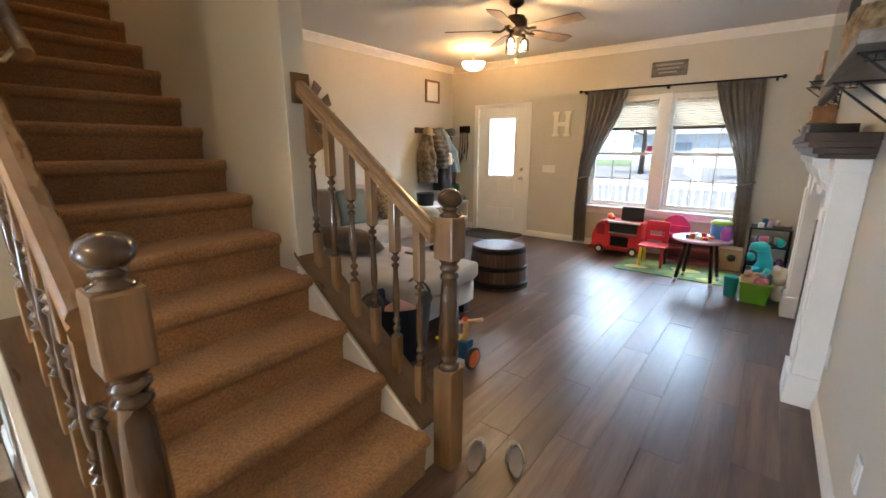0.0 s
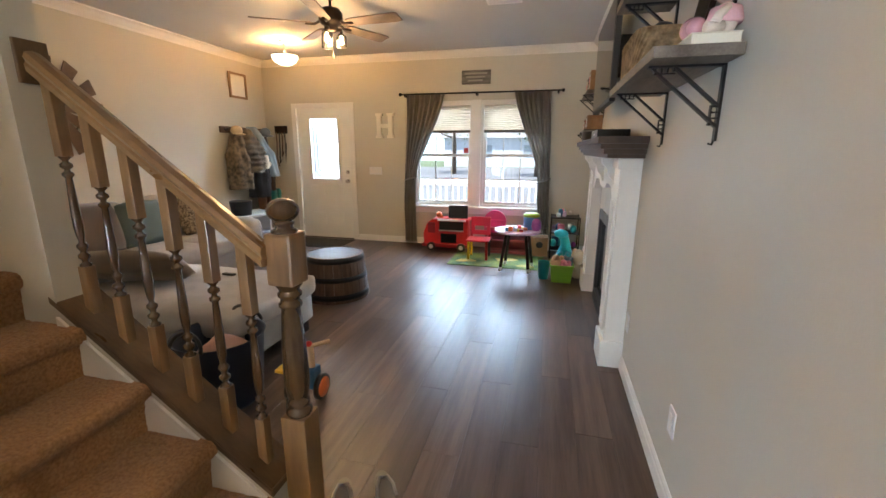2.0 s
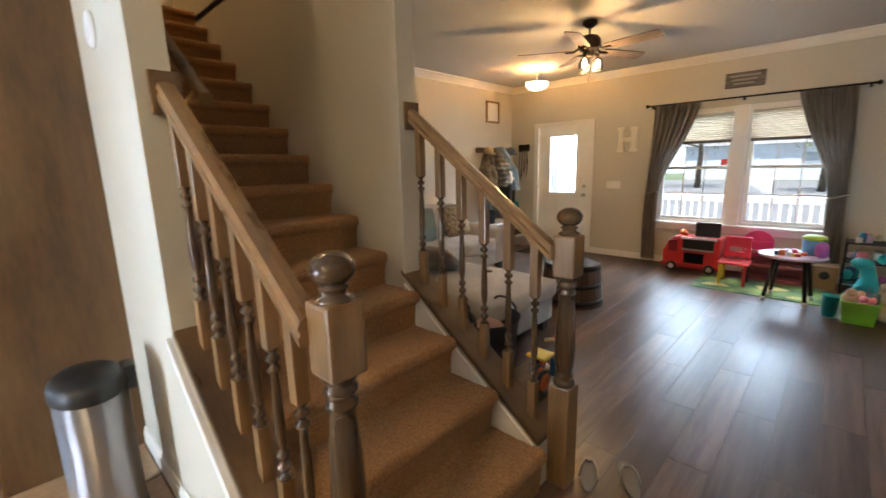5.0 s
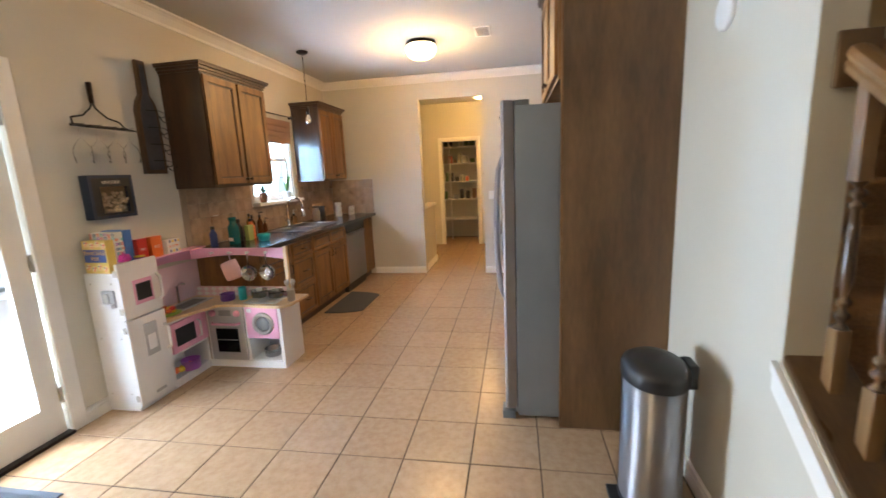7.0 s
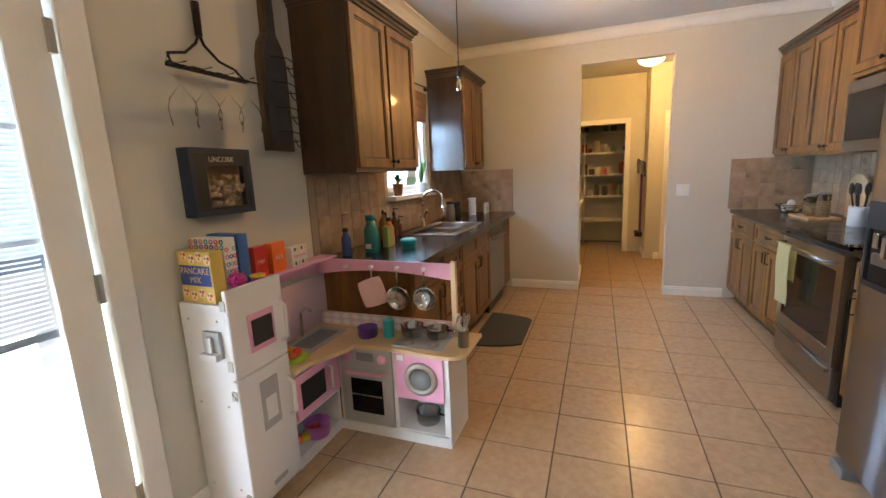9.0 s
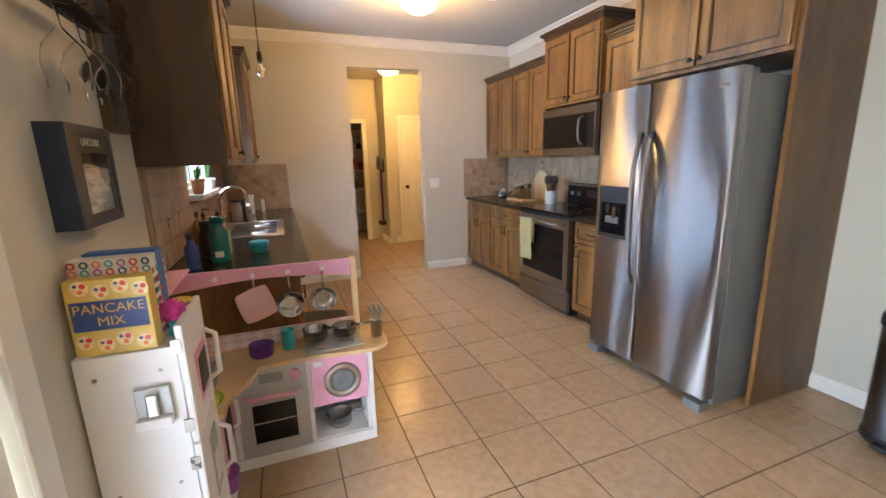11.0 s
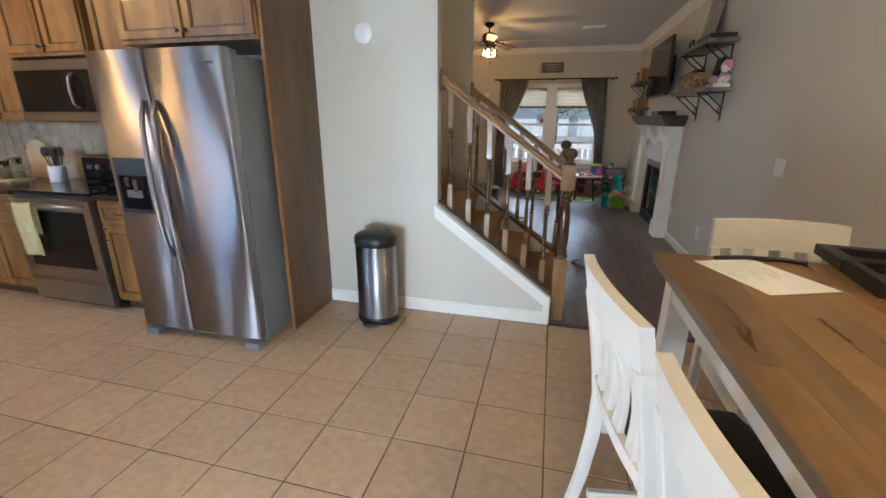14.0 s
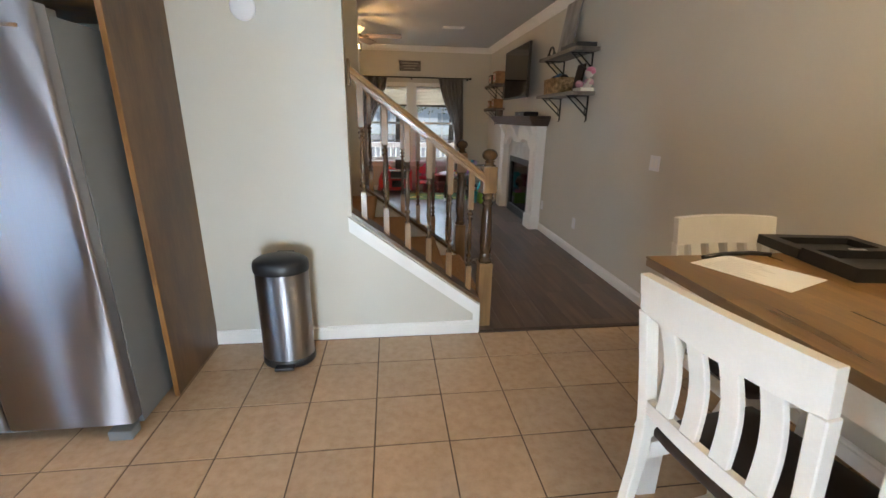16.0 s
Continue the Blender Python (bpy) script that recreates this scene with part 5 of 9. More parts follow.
for k in range(22):
    bm = bmesh.new()
    a0, a1 = 2 * math.pi * k / 22 + 0.006, 2 * math.pi * (k + 1) / 22 - 0.006
    rows = []
    for i in range(7):
        z = 0.43 * i / 6
        rows.append([bm.verts.new((-2.13 + (brad(z) - e) * math.cos(a), 3.66 + (brad(z) - e) * math.sin(a), z)) for e, a in ((0, a0), (0, (a0 + a1) / 2), (0, a1), (0.02, a1), (0.02, a0))])
    for p, q in zip(rows, rows[1:]):
        for i in range(5):
            bm.faces.new((p[i], p[(i + 1) % 5], q[(i + 1) % 5], q[i]))
    bm.faces.new(rows[0][::-1])
    bm.faces.new(rows[-1])
    part("stave", bm, BW, br)
part("head", lathe(bmesh.new(), [(0.255, 0.405), (0.256, 0.418), (0.10, 0.419)], -2.13, 3.66, 0, 32), TOPW, br, "pale worn barrel head")
for z0, z1 in ((0.375, 0.425), (0.20, 0.245), (0.03, 0.08)):
    part("hoop", lathe(bmesh.new(), [(brad(z0) - 0.004, z0), (brad(z0) + 0.004, z0), (brad(z1) + 0.004, z1), (brad(z1) - 0.004, z1)], -2.13, 3.66, 0, 40), IRON, br, "dark iron hoop")

# storage tub by the stairs
tb = thing("storage_tub", (-1.88, 1.86, 0), "dark blue flexible tub with handles beside the stairs", "tub")
TUB = paint("navy_rubber", (0.014, 0.022, 0.045), 0.5, var=0.1)
part("tub", lathe(bmesh.new(), [(0.19, 0.0), (0.20, 0.02), (0.235, 0.40), (0.245, 0.405), (0.24, 0.395), (0.23, 0.39), (0.195, 0.03), (0.01, 0.025)], -1.88, 1.86, 0, 36), TUB, tb)
for s in (-1, 1):
    pts = [(-1.88 + 0.10 * math.cos(a), 1.86 + s * (0.235 - 0.03 * math.sin(a)), 0.40 + 0.09 * math.sin(a)) for a in [math.pi * k / 10 for k in range(11)]]
    part("handle", tube(bmesh.new(), pts, 0.010, 8), BLACK, tb)
bm = bmesh.new()
soft(bm, -2.0, -1.76, 1.74, 1.98, 0.20, 0.33, 0.05, 0.02, 6, 0.05)
single("folded_towel", bm, paint("pink_cloth", (0.45, 0.28, 0.25), 0.95, bump=0.5), (-1.88, 1.86, 0.025), "pink-beige cloth bundle inside the tub", "cloth")

# toddler trike
tk = thing("toy_trike", (-1.43, 1.97, 0), "wooden toddler trike with red and blue wheels", "toy trike")
RED = paint("red_plastic", (0.62, 0.03, 0.02), 0.35, var=0.05, bump=0.02)
ORANGE = paint("orange_plastic", (0.75, 0.16, 0.03), 0.35, var=0.05, bump=0.02)
BLUEP = paint("blue_plastic", (0.02, 0.10, 0.22), 0.4, var=0.08, bump=0.02)
YEL = paint("yellow_plastic", (0.80, 0.55, 0.03), 0.4, var=0.05, bump=0.02)
PINE = paint("light_pine", (0.62, 0.44, 0.25), 0.5, var=0.15, scale=9, stretch=(1, 1, 0.2), bump=0.05)
for x, y, r in ((-1.335, 1.99, 0.075), (-1.405, 1.84, 0.075), (-1.58, 2.12, 0.07), (-1.50, 1.94, 0.06)):
    w = part("wheel", lathe(bmesh.new(), [(r * 0.85, -0.014), (r, -0.012), (r, 0.012), (r * 0.85, 0.014), (0.01, 0.016)], x, y, r, 24, "x"), BLACK, tk, "black rubber tyre")
    part("hub", lathe(bmesh.new(), [(r * 0.78, -0.016), (r * 0.78, 0.017), (0.02, 0.020)], x, y, r, 20, "x"), ORANGE, w, "orange wheel disc")
part("frame", boxes((-1.41, -1.35, 1.93, 2.02, 0.08, 0.20), bevel=0.01), BLUEP, tk, "dark blue fork")
part("post", tube(bmesh.new(), [(-1.38, 1.975, 0.18), (-1.40, 2.0, 0.31)], 0.02, 10), PINE, tk)
part("handlebar", tube(bmesh.new(), [(-1.47, 1.96, 0.30), (-1.30, 2.05, 0.335)], 0.012, 10), PINE, tk)
part("knob", ball(bmesh.new(), -1.405, 2.0, 0.325, 0.02), RED, tk)
part("seat", boxes((-1.56, -1.42, 1.88, 2.02, 0.185, 0.205), bevel=0.008), YEL, tk, "yellow seat")
part("beam", tube(bmesh.new(), [(-1.39, 1.975, 0.13), (-1.56, 2.03, 0.16)], 0.016, 8), PINE, tk)

# sandals
SAND = paint("sandal_leather", (0.16, 0.13, 0.11), 0.6, bump=0.2)


def sandal(x, y, rot):
    s = thing("sandal", (x, y, 0), "grey-brown flip-flop sandal on the floor", "sandal", "pair of sandals")
    bm = bmesh.new()
    outl = []
    for k in range(24):
        a = 2 * math.pi * k / 24
        l = math.sin(a)
        outl.append((0.040 * math.cos(a) * (1.0 + 0.18 * l) * (1 - 0.18 * math.exp(-((l + 0.1) / 0.3) ** 2)), 0.125 * l))
    prism(bm, outl, "z", 0.001, 0.018, bevel=0.003)
    ca, sa = math.cos(rot), math.sin(rot)
    M = Matrix.Translation((x, y, 0)) @ Matrix.Rotation(rot, 4, "Z")
    bmesh.ops.transform(bm, matrix=M, verts=bm.verts)
    part("sole", bm, SAND, s)
    for sx in (-1, 1):
        bm = bmesh.new()
        tube(bm, [M @ Vector(p) for p in ((0.0, 0.075, 0.02), (sx * 0.018, 0.05, 0.045), (sx * 0.034, 0.01, 0.04), (sx * 0.041, -0.03, 0.014))], 0.007, 8)
        part("strap", bm, paint("sandal_strap", (0.30, 0.27, 0.24), 0.5) if "sandal_strap" not in bpy.data.materials else bpy.data.materials["sandal_strap"], s)


sandal(-0.87, 1.335, radians(22))
sandal(-0.715, 1.42, radians(32))

# ceiling fan
FX, FY = -2.08, 3.74
fan = thing("ceiling_fan", (FX, FY, CEILING), "five-blade ceiling fan with dark motor and lit jar lights", "ceiling fan")
part("canopy", lathe(bmesh.new(), [(0.07, 0), (0.07, -0.03), (0.03, -0.06), (0.014, -0.065)], FX, FY, CEILING, 24), BRONZE, fan)
part("downrod", tube(bmesh.new(), [(FX, FY, CEILING - 0.06), (FX, FY, CEILING - 0.13)], 0.012, 10), BRONZE, fan)
part("motor", lathe(bmesh.new(), [(0.03, -0.12), (0.08, -0.135), (0.105, -0.17), (0.105, -0.23), (0.085, -0.26), (0.06, -0.27), (0.055, -0.31), (0.03, -0.325)], FX, FY, CEILING, 28), BRONZE, fan)
BLADE = paint("fan_blade_wood", (0.13, 0.095, 0.08), 0.45, var=0.25, scale=6, fine=40, stretch=(1, 1, 1), tone=(0.22, 0.17, 0.14))
for k in range(5):
    a = radians(-5.5 + 72 * k)
    M = Matrix.Translation((FX, FY, CEILING - 0.255)) @ Matrix.Rotation(a, 4, "Z") @ Matrix.Rotation(radians(-12), 4, "X")
    bm = bmesh.new()
    prism(bm, [(0.17, -0.045), (0.22, -0.058), (0.62, -0.072), (0.665, -0.06), (0.67, 0.06), (0.62, 0.072), (0.22, 0.058), (0.17, 0.045)], "z", -0.004, 0.004)
    bmesh.ops.transform(bm, matrix=M, verts=bm.verts)
    bl = part("blade", bm, BLADE, fan, "weathered grey-brown blade")
    bm = bmesh.new()
    tube(bm, [M @ Vector(p) for p in ((0.09, 0, 0.02), (0.14, 0, -0.01), (0.22, 0, -0.008))], 0.012, 8)
    part("blade_arm", bm, BRONZE, bl)
for k in range(3):
    a = radians(30 + 120 * k)
    x, y, z = FX + 0.085 * math.cos(a), FY + 0.085 * math.sin(a), CEILING - 0.30
    j = part("lamp_holder", tube(bmesh.new(), [(FX + 0.03 * math.cos(a), FY + 0.03 * math.sin(a), z), (x, y, z), (x, y, z - 0.03)], 0.016, 10), BRONZE, fan)
    p = part("jar", lathe(bmesh.new(), [(0.022, -0.03), (0.042, -0.045), (0.046, -0.06), (0.046, -0.14), (0.043, -0.145)], x, y, z, 20, close=False), clear("jar_glass") if k == 0 else bpy.data.materials["jar_glass"], j, "clear glass jar shade")
    p.visible_shadow = False
    part("bulb", lathe(bmesh.new(), [(0.01, -0.03), (0.014, -0.05), (0.026, -0.08), (0.026, -0.095), (0.014, -0.115), (0.003, -0.12)], x, y, z, 14), BULB, j, "glowing bulb")
part("pull_chain", tube(bmesh.new(), [(FX + 0.02, FY - 0.02, CEILING - 0.32), (FX + 0.02, FY - 0.02, CEILING - 0.50)], 0.0025, 5), BRONZE, fan)
part("pull_fob", lathe(bmesh.new(), [(0.004, 0), (0.008, -0.01), (0.008, -0.04), (0.004, -0.05)], FX + 0.02, FY - 0.02, CEILING - 0.50, 10), BRONZE, fan)
bulb_light("fan_bulbs", (FX, FY, CEILING - 0.50), 30, 0.10, (1.0, 0.58, 0.23))

# entry light
EX, EY = -3.46, 5.09
el = thing("entry_light", (EX, EY, CEILING), "semi-flush ceiling light with lit white glass bowl", "ceiling light")
part("canopy", lathe(bmesh.new(), [(0.06, 0), (0.06, -0.015), (0.02, -0.03)], EX, EY, CEILING, 20), NICKEL, el)
part("stem", tube(bmesh.new(), [(EX, EY, CEILING - 0.02), (EX, EY, CEILING - 0.17)], 0.010, 8), NICKEL, el)
part("bowl", lathe(bmesh.new(), [(0.16, -0.185), (0.155, -0.21), (0.125, -0.255), (0.07, -0.285), (0.01, -0.292)], EX, EY, CEILING, 28), LAMPG, el, "lit white glass bowl")
part("rim", lathe(bmesh.new(), [(0.165, -0.175), (0.165, -0.19), (0.158, -0.19)], EX, EY, CEILING, 28, close=False), NICKEL, el)
bulb_light("entry_bulb", (EX, EY, CEILING - 0.15), 31, 0.05, (1.0, 0.46, 0.12))

# curtains
CUR = paint("taupe_curtain", (0.29, 0.25, 0.215), 0.6, var=0.12, scale=4, fine=220, bump=0.3, sheen=0.5)


def curtain(top, tie, foot, label):
    """Spans (x0, x1) at the rod, at the tie-back and at the foot."""
    c = thing("curtain", ((foot[0] + foot[1]) / 2, 6.05, 0.03), label, "curtain", "curtains")
    bm = bmesh.new()
    rows, n = [], 56
    for r in range(41):
        z = 2.175 - 2.13 * r / 40
        if z > 1.0:
            f = (2.175 - z) / 1.175
            f = f * f * (3 - 2 * f) * 0.6 + f * 0.4
            x0, x1 = top[0] + (tie[0] - top[0]) * f, top[1] + (tie[1] - top[1]) * f
            amp = 0.032 - 0.012 * f
        else:
            f = (1.0 - z) / 0.97
            f = min(1, f * 2.2)
            x0, x1 = tie[0] + (foot[0] - tie[0]) * f, tie[1] + (foot[1] - tie[1]) * f
            amp = 0.02 + 0.014 * f
        rows.append([bm.verts.new((x0 + (x1 - x0) * i / n + 0.006 * math.sin(i * 1.9 + r * 0.2), 6.055 + amp * math.sin(i * 2 * math.pi / 8 + 0.3 * math.sin(r * 0.15)), z)) for i in range(n + 1)])
    for a, b in zip(rows, rows[1:]):
        for i in range(n):
            bm.faces.new((a[i], b[i], b[i + 1], a[i + 1])).smooth = True
    bmesh.ops.solidify(bm, geom=bm.faces[:], thickness=0.003)
    part("fabric", bm, CUR, c)
    xm0, xm1 = tie[0] - 0.012, tie[1] + 0.012
    bm = bmesh.new()
    tube(bm, [((xm0 + xm1) / 2 + (xm1 - xm0) / 2 * math.cos(a), 6.055 + 0.05 * math.sin(a), 1.0 + 0.03 * math.cos(a)) for a in [2 * math.pi * k / 20 for k in range(20)]], 0.012, 8, closed=True)
    part("tie_back", bm, CUR, c)


curtain((-2.17, -1.62), (-2.215, -2.05), (-2.235, -2.05), "taupe curtain gathered aside by a tie-back")
curtain((-0.64, -0.16), (-0.27, -0.12), (-0.26, -0.10), "taupe curtain gathered aside by a tie-back")
cr = thing("curtain_rod", (-1.15, 6.06, 2.17), "black curtain rod with ball ends above the windows", "curtain rod")
part("rod", tube(bmesh.new(), [(-2.25, 6.055, 2.185), (-0.03, 6.055, 2.185)], 0.011, 10), IRON, cr)
for x in (-2.27, -0.01):
    part("finial", ball(bmesh.new(), x, 6.055, 2.185, 0.024), IRON, cr)
for x in (-2.20, -1.16, -0.07):
    part("bracket", boxes((x - 0.012, x + 0.012, 6.05, 6.139, 2.15, 2.18)), IRON, cr)

# things on the window wall
sg = thing("wall_sign", (-1.18, 6.13, 2.30), "small weathered grey wooden sign above the window", "wall sign")
part("board", boxes((-1.385, -0.98, 6.117, 6.139, 2.305, 2.485), bevel=0.003), paint("weathered_board", (0.12, 0.105, 0.09), 0.8, var=0.4, scale=8, stretch=(0.4, 1, 3), bump=0.3, tone=(0.22, 0.20, 0.18)), sg)
for k in range(3):
    part("text_bar", boxes((-1.34 + 0.02 * k, -1.03 - 0.03 * k, 6.114, 6.1165, 2.43 - 0.045 * k, 2.452 - 0.045 * k)), paint("sign_bar", (0.32, 0.30, 0.27), 0.8) if k == 0 else bpy.data.materials["sign_bar"], sg)
H = thing("letter_h", (-2.54, 6.12, 1.58), "cream wooden block letter H hung on the wall", "wall letter")
bm = bmesh.new()
for x0, x1, z0, z1 in ((-2.665, -2.595, 1.585, 1.94), (-2.485, -2.415, 1.585, 1.94), (-2.60, -2.48, 1.73, 1.79), (-2.685, -2.575, 1.585, 1.625), (-2.685, -2.575, 1.90, 1.94), (-2.505, -2.395, 1.585, 1.625), (-2.505, -2.395, 1.90, 1.94)):
    box(bm, x0, x1, 6.085 if x1 - x0 < 0.09 else 6.088, 6.139, z0, z1, bevel=0.004)
part("letter", bm, paint("cream_wood", (0.80, 0.76, 0.66), 0.6, bump=0.1), H)


def plate(axis, face, out, u, z, label, w=0.075, h=0.115, n=1):
    p = thing("wall_plate", ((u, face, z) if axis == "y" else (face, u, z)), label, "wall plate", "switches and outlets")
    def bx(u0, u1, d0, d1, z0, z1, b=0.0):
        lo, hi = sorted((face + out * d0, face + out * d1))
        return boxes((u0, u1, lo, hi, z0, z1), bevel=b) if axis == "y" else boxes((lo, hi, u0, u1, z0, z1), bevel=b)
    part("plate", bx(u - w / 2, u + w / 2, 0.0005, 0.007, z - h / 2, z + h / 2, 0.002), WHITE, p)
    for k in range(n):
        c = u + (k - (n - 1) / 2) * 0.046
        part("insert", bx(c - 0.016, c + 0.016, 0.007, 0.010, z - 0.034, z + 0.034, 0.001), TRIM, p)


plate("y", 6.14, -1, -2.72, 1.10, "white four-switch plate beside the front door", 0.21, 0.115, 4)
plate("x", 0.41, -1, 0.42, 1.14, "white double switch plate on the wall", 0.12, 0.115, 2)
plate("x", 0.41, -1, 1.70, 0.352, "white outlet plate low on the wall")
plate("x", 0.41, -1, 2.715, 0.355, "white outlet plate beside the fireplace")
plate("x", -6.41, 1, -1.07, 1.11, "white double switch plate by the hallway opening", 0.12, 0.115, 2)
plate("y", -3.45, 1, -3.9, 1.12, "white outlet plate on the tile backsplash")
dc = thing("wall_disc", (-2.36, -0.001, 1.985), "round white cover plate high on the wall", "cover plate")
part("disc", lathe(bmesh.new(), [(0.066, -0.0005), (0.066, -0.010), (0.058, -0.018), (0.01, -0.022)], -2.36, 0, 1.985, 32, "y"), WHITE, dc)

# door mat
single("door_mat", boxes((-4.02, -3.08, 5.46, 6.05, 0.001, 0.012), bevel=0.004), paint("dark_mat", (0.035, 0.035, 0.033), 0.95, fine=220, bump=0.9), (-3.55, 5.75, 0), "dark rubber-backed mat inside the front door", "door mat")

# framed picture
pf = thing("picture_frame", (-4.59, 5.565, 2.13), "wooden picture frame with white paper on the wall", "picture frame")
part("frame", slab(bmesh.new(), "x", -4.599, -4.575, 5.39, 5.745, 2.135, 2.485, [(5.42, 5.715, 2.165, 2.455)]), paint("frame_wood", (0.22, 0.12, 0.05), 0.5), pf)
part("paper", boxes((-4.597, -4.590, 5.42, 5.715, 2.165, 2.455)), paint("white_paper", (0.75, 0.73, 0.68), 0.7, var=0.02, bump=0), pf)

# bench, coats and boots by the door
bn = thing("hall_bench", (-4.38, 5.45, 0), "white open shoe bench by the front door", "bench")
part("top", boxes((-4.57, -4.18, 4.92, 6.08, 0.46, 0.50), bevel=0.004), WHITE, bn)
part("shelf", boxes((-4.57, -4.19, 4.96, 6.04, 0.20, 0.225)), WHITE, bn)
for y in (4.94, 5.50, 6.06):
    part("upright", boxes((-4.57, -4.19, y - 0.018, y + 0.018, 0.0, 0.459)), WHITE, bn)
LEATHER = paint("brown_leather", (0.09, 0.045, 0.022), 0.45, var=0.3, bump=0.1)


def boot(x, y, z, h, material, label):
    bm = bmesh.new()
    soft(bm, x - 0.06, x + 0.20, y - 0.045, y + 0.045, z, z + 0.09, 0.04, 0.0, 5, 0.004)
    soft(bm, x - 0.06, x + 0.06, y - 0.045, y + 0.045, z + 0.03, z + h, 0.03, 0.0, 5, 0.006)
    return single("boot", bm, material, (x, y, z), label, "boot", "boots on the bench")


for y in (5.66, 5.77):
    boot(-4.42, y, 0.50, 0.32, LEATHER, "brown leather boot standing on the bench")
TEALP = paint("teal_rubber", (0.01, 0.20, 0.20), 0.4)
for y in (5.90, 6.01):
    boot(-4.40, y, 0.50, 0.30, TEALP, "teal rubber boot standing on the bench")
for y in (5.12, 5.28, 5.62, 5.75, 5.90):
    boot(-4.40, y, 0.225, 0.12, LEATHER if y != 5.28 else BLACK, "low brown shoe on the bench shelf")
bb = thing("black_basket", (-4.36, 5.10, 0.50), "black round basket on the bench", "basket")
part("bowl", lathe(bmesh.new(), [(0.13, 0), (0.15, 0.20), (0.155, 0.20), (0.14, 0.19), (0.12, 0.02)], -4.36, 5.10, 0.50, 24), BLACK, bb)
rk = thing("coat_rack", (-4.58, 5.55, 1.66), "wooden coat rack loaded with jackets", "coat rack")
part("board", boxes((-4.599, -4.58, 5.12, 6.02, 1.64, 1.73), bevel=0.003), LEATHER, rk)
for k in range(6):
    y = 5.2 + 0.15 * k
    part("hook", tube(bmesh.new(), [(-4.58, y, 1.69), (-4.54, y, 1.67), (-4.53, y, 1.70)], 0.006, 6), IRON, rk)


def coat(y, w, z0, z1, d, material, label, seed, quilt=0.0, skew=0.0):
    bm = bmesh.new()
    n = 14
    rows, nr = [], 36
    for r in range(nr + 1):
        f = r / nr
        z = z1 + (z0 - z1) * f
        ww = w * (0.25 + 0.75 * min(1, f * 2.6)) / 2
        dd = d * (0.35 + 0.65 * min(1, f * 2.0))
        row = []
        for k in range(n * 2):
            a = 2 * math.pi * k / (n * 2)
            wob = 1 + 0.20 * noise.noise(Vector((math.cos(a) * 2.2, math.sin(a) * 2.2, z * 6 + seed))) + 0.08 * math.sin(a * 7 + seed + 3 * f) + quilt * abs(math.sin(f * 26))
            row.append(bm.verts.new((max(-4.575, -4.47 + dd * 0.5 * math.sin(a) * wob), y + skew * f + ww * math.cos(a) * wob, z)))
        rows.append(row)
    for a, b in zip(rows, rows[1:]):
        for k in range(n * 2):
            bm.faces.new((a[k], b[k], b[(k + 1) % (n * 2)], a[(k + 1) % (n * 2)])).smooth = True
    bm.faces.new(rows[0])
    bm.faces.new(rows[-1][::-1])
    return single("jacket", bm, material, (-4.5, y, z0), label, "jacket", "jackets on the rack")


CAMO = paint("camouflage_cloth", (0.06, 0.05, 0.03), 0.9, var=0.5, scale=12, fine=25, tone=(0.22, 0.17, 0.11), bump=0.3)
coat(5.28, 0.34, 0.85, 1.68, 0.36, CAMO, "camouflage jacket hung on the rack", 1.0)
coat(5.47, 0.36, 1.08, 1.70, 0.46, paint("olive_padding", (0.075, 0.062, 0.045), 0.8, var=0.3, scale=10, bump=0.4, tone=(0.16, 0.125, 0.085)), "olive padded jacket hung on the rack", 4.0, quilt=0.16)
coat(5.66, 0.30, 0.70, 1.66, 0.36, BLACK, "black coat hung on the rack", 7.0)
coat(5.62, 0.17, 1.00, 1.74, 0.44, paint("pale_denim", (0.28, 0.36, 0.42), 0.9, bump=0.4), "pale blue denim jacket hung on the rack", 9.0, skew=0.27)
coat(5.88, 0.20, 0.78, 1.60, 0.26, paint("dark_brown_coat", (0.05, 0.032, 0.022), 0.9, bump=0.4), "dark brown coat hung on the rack", 12.0)
for y, m, lab in ((5.27, paint("beige_cap", (0.50, 0.38, 0.22), 0.9, bump=0.3), "beige cap on a rack hook"), (5.90, paint("grey_cap", (0.16, 0.17, 0.18), 0.9, bump=0.3), "grey cap on a rack hook")):
    bm = bmesh.new()
    ball(bm, -4.44, y, 1.67, 0.085, 0.9, 1.05, 0.85)
    ball(bm, -4.37, y, 1.62, 0.07, 0.8, 1.0, 0.22)
    single("cap", bm, m, (-4.44, y, 1.60), lab, "cap", "caps on the rack")
bm = bmesh.new()
soft(bm, -4.27, -4.21, 5.55, 5.64, 1.14, 1.32, 0.025, 0.008, 5, 0.012)
ball(bm, -4.235, 5.66, 1.20, 0.028, 0.8, 0.9, 1.4)
single("glove", bm, paint("pale_knit", (0.66, 0.58, 0.46), 0.95, bump=0.6), (-4.24, 5.6, 1.14), "pale knitted glove hung on a jacket", "glove")
ls = thing("leash_rack", (-4.32, 6.13, 1.70), "small dark rack with leashes hanging down", "leash rack")
part("board", boxes((-4.43, -4.21, 6.12, 6.139, 1.66, 1.78), bevel=0.003), BRONZE, ls)
for k in range(4):
    x = -4.40 + 0.05 * k
    part("leash", tube(bmesh.new(), [(x, 6.115, 1.68), (x + 0.01, 6.10, 1.5), (x - 0.01, 6.10, 1.30 - 0.1 * (k % 2)), (x + 0.02, 6.11, 1.15 + 0.12 * k)], 0.009, 6), BLACK if k % 2 else LEATHER, ls)

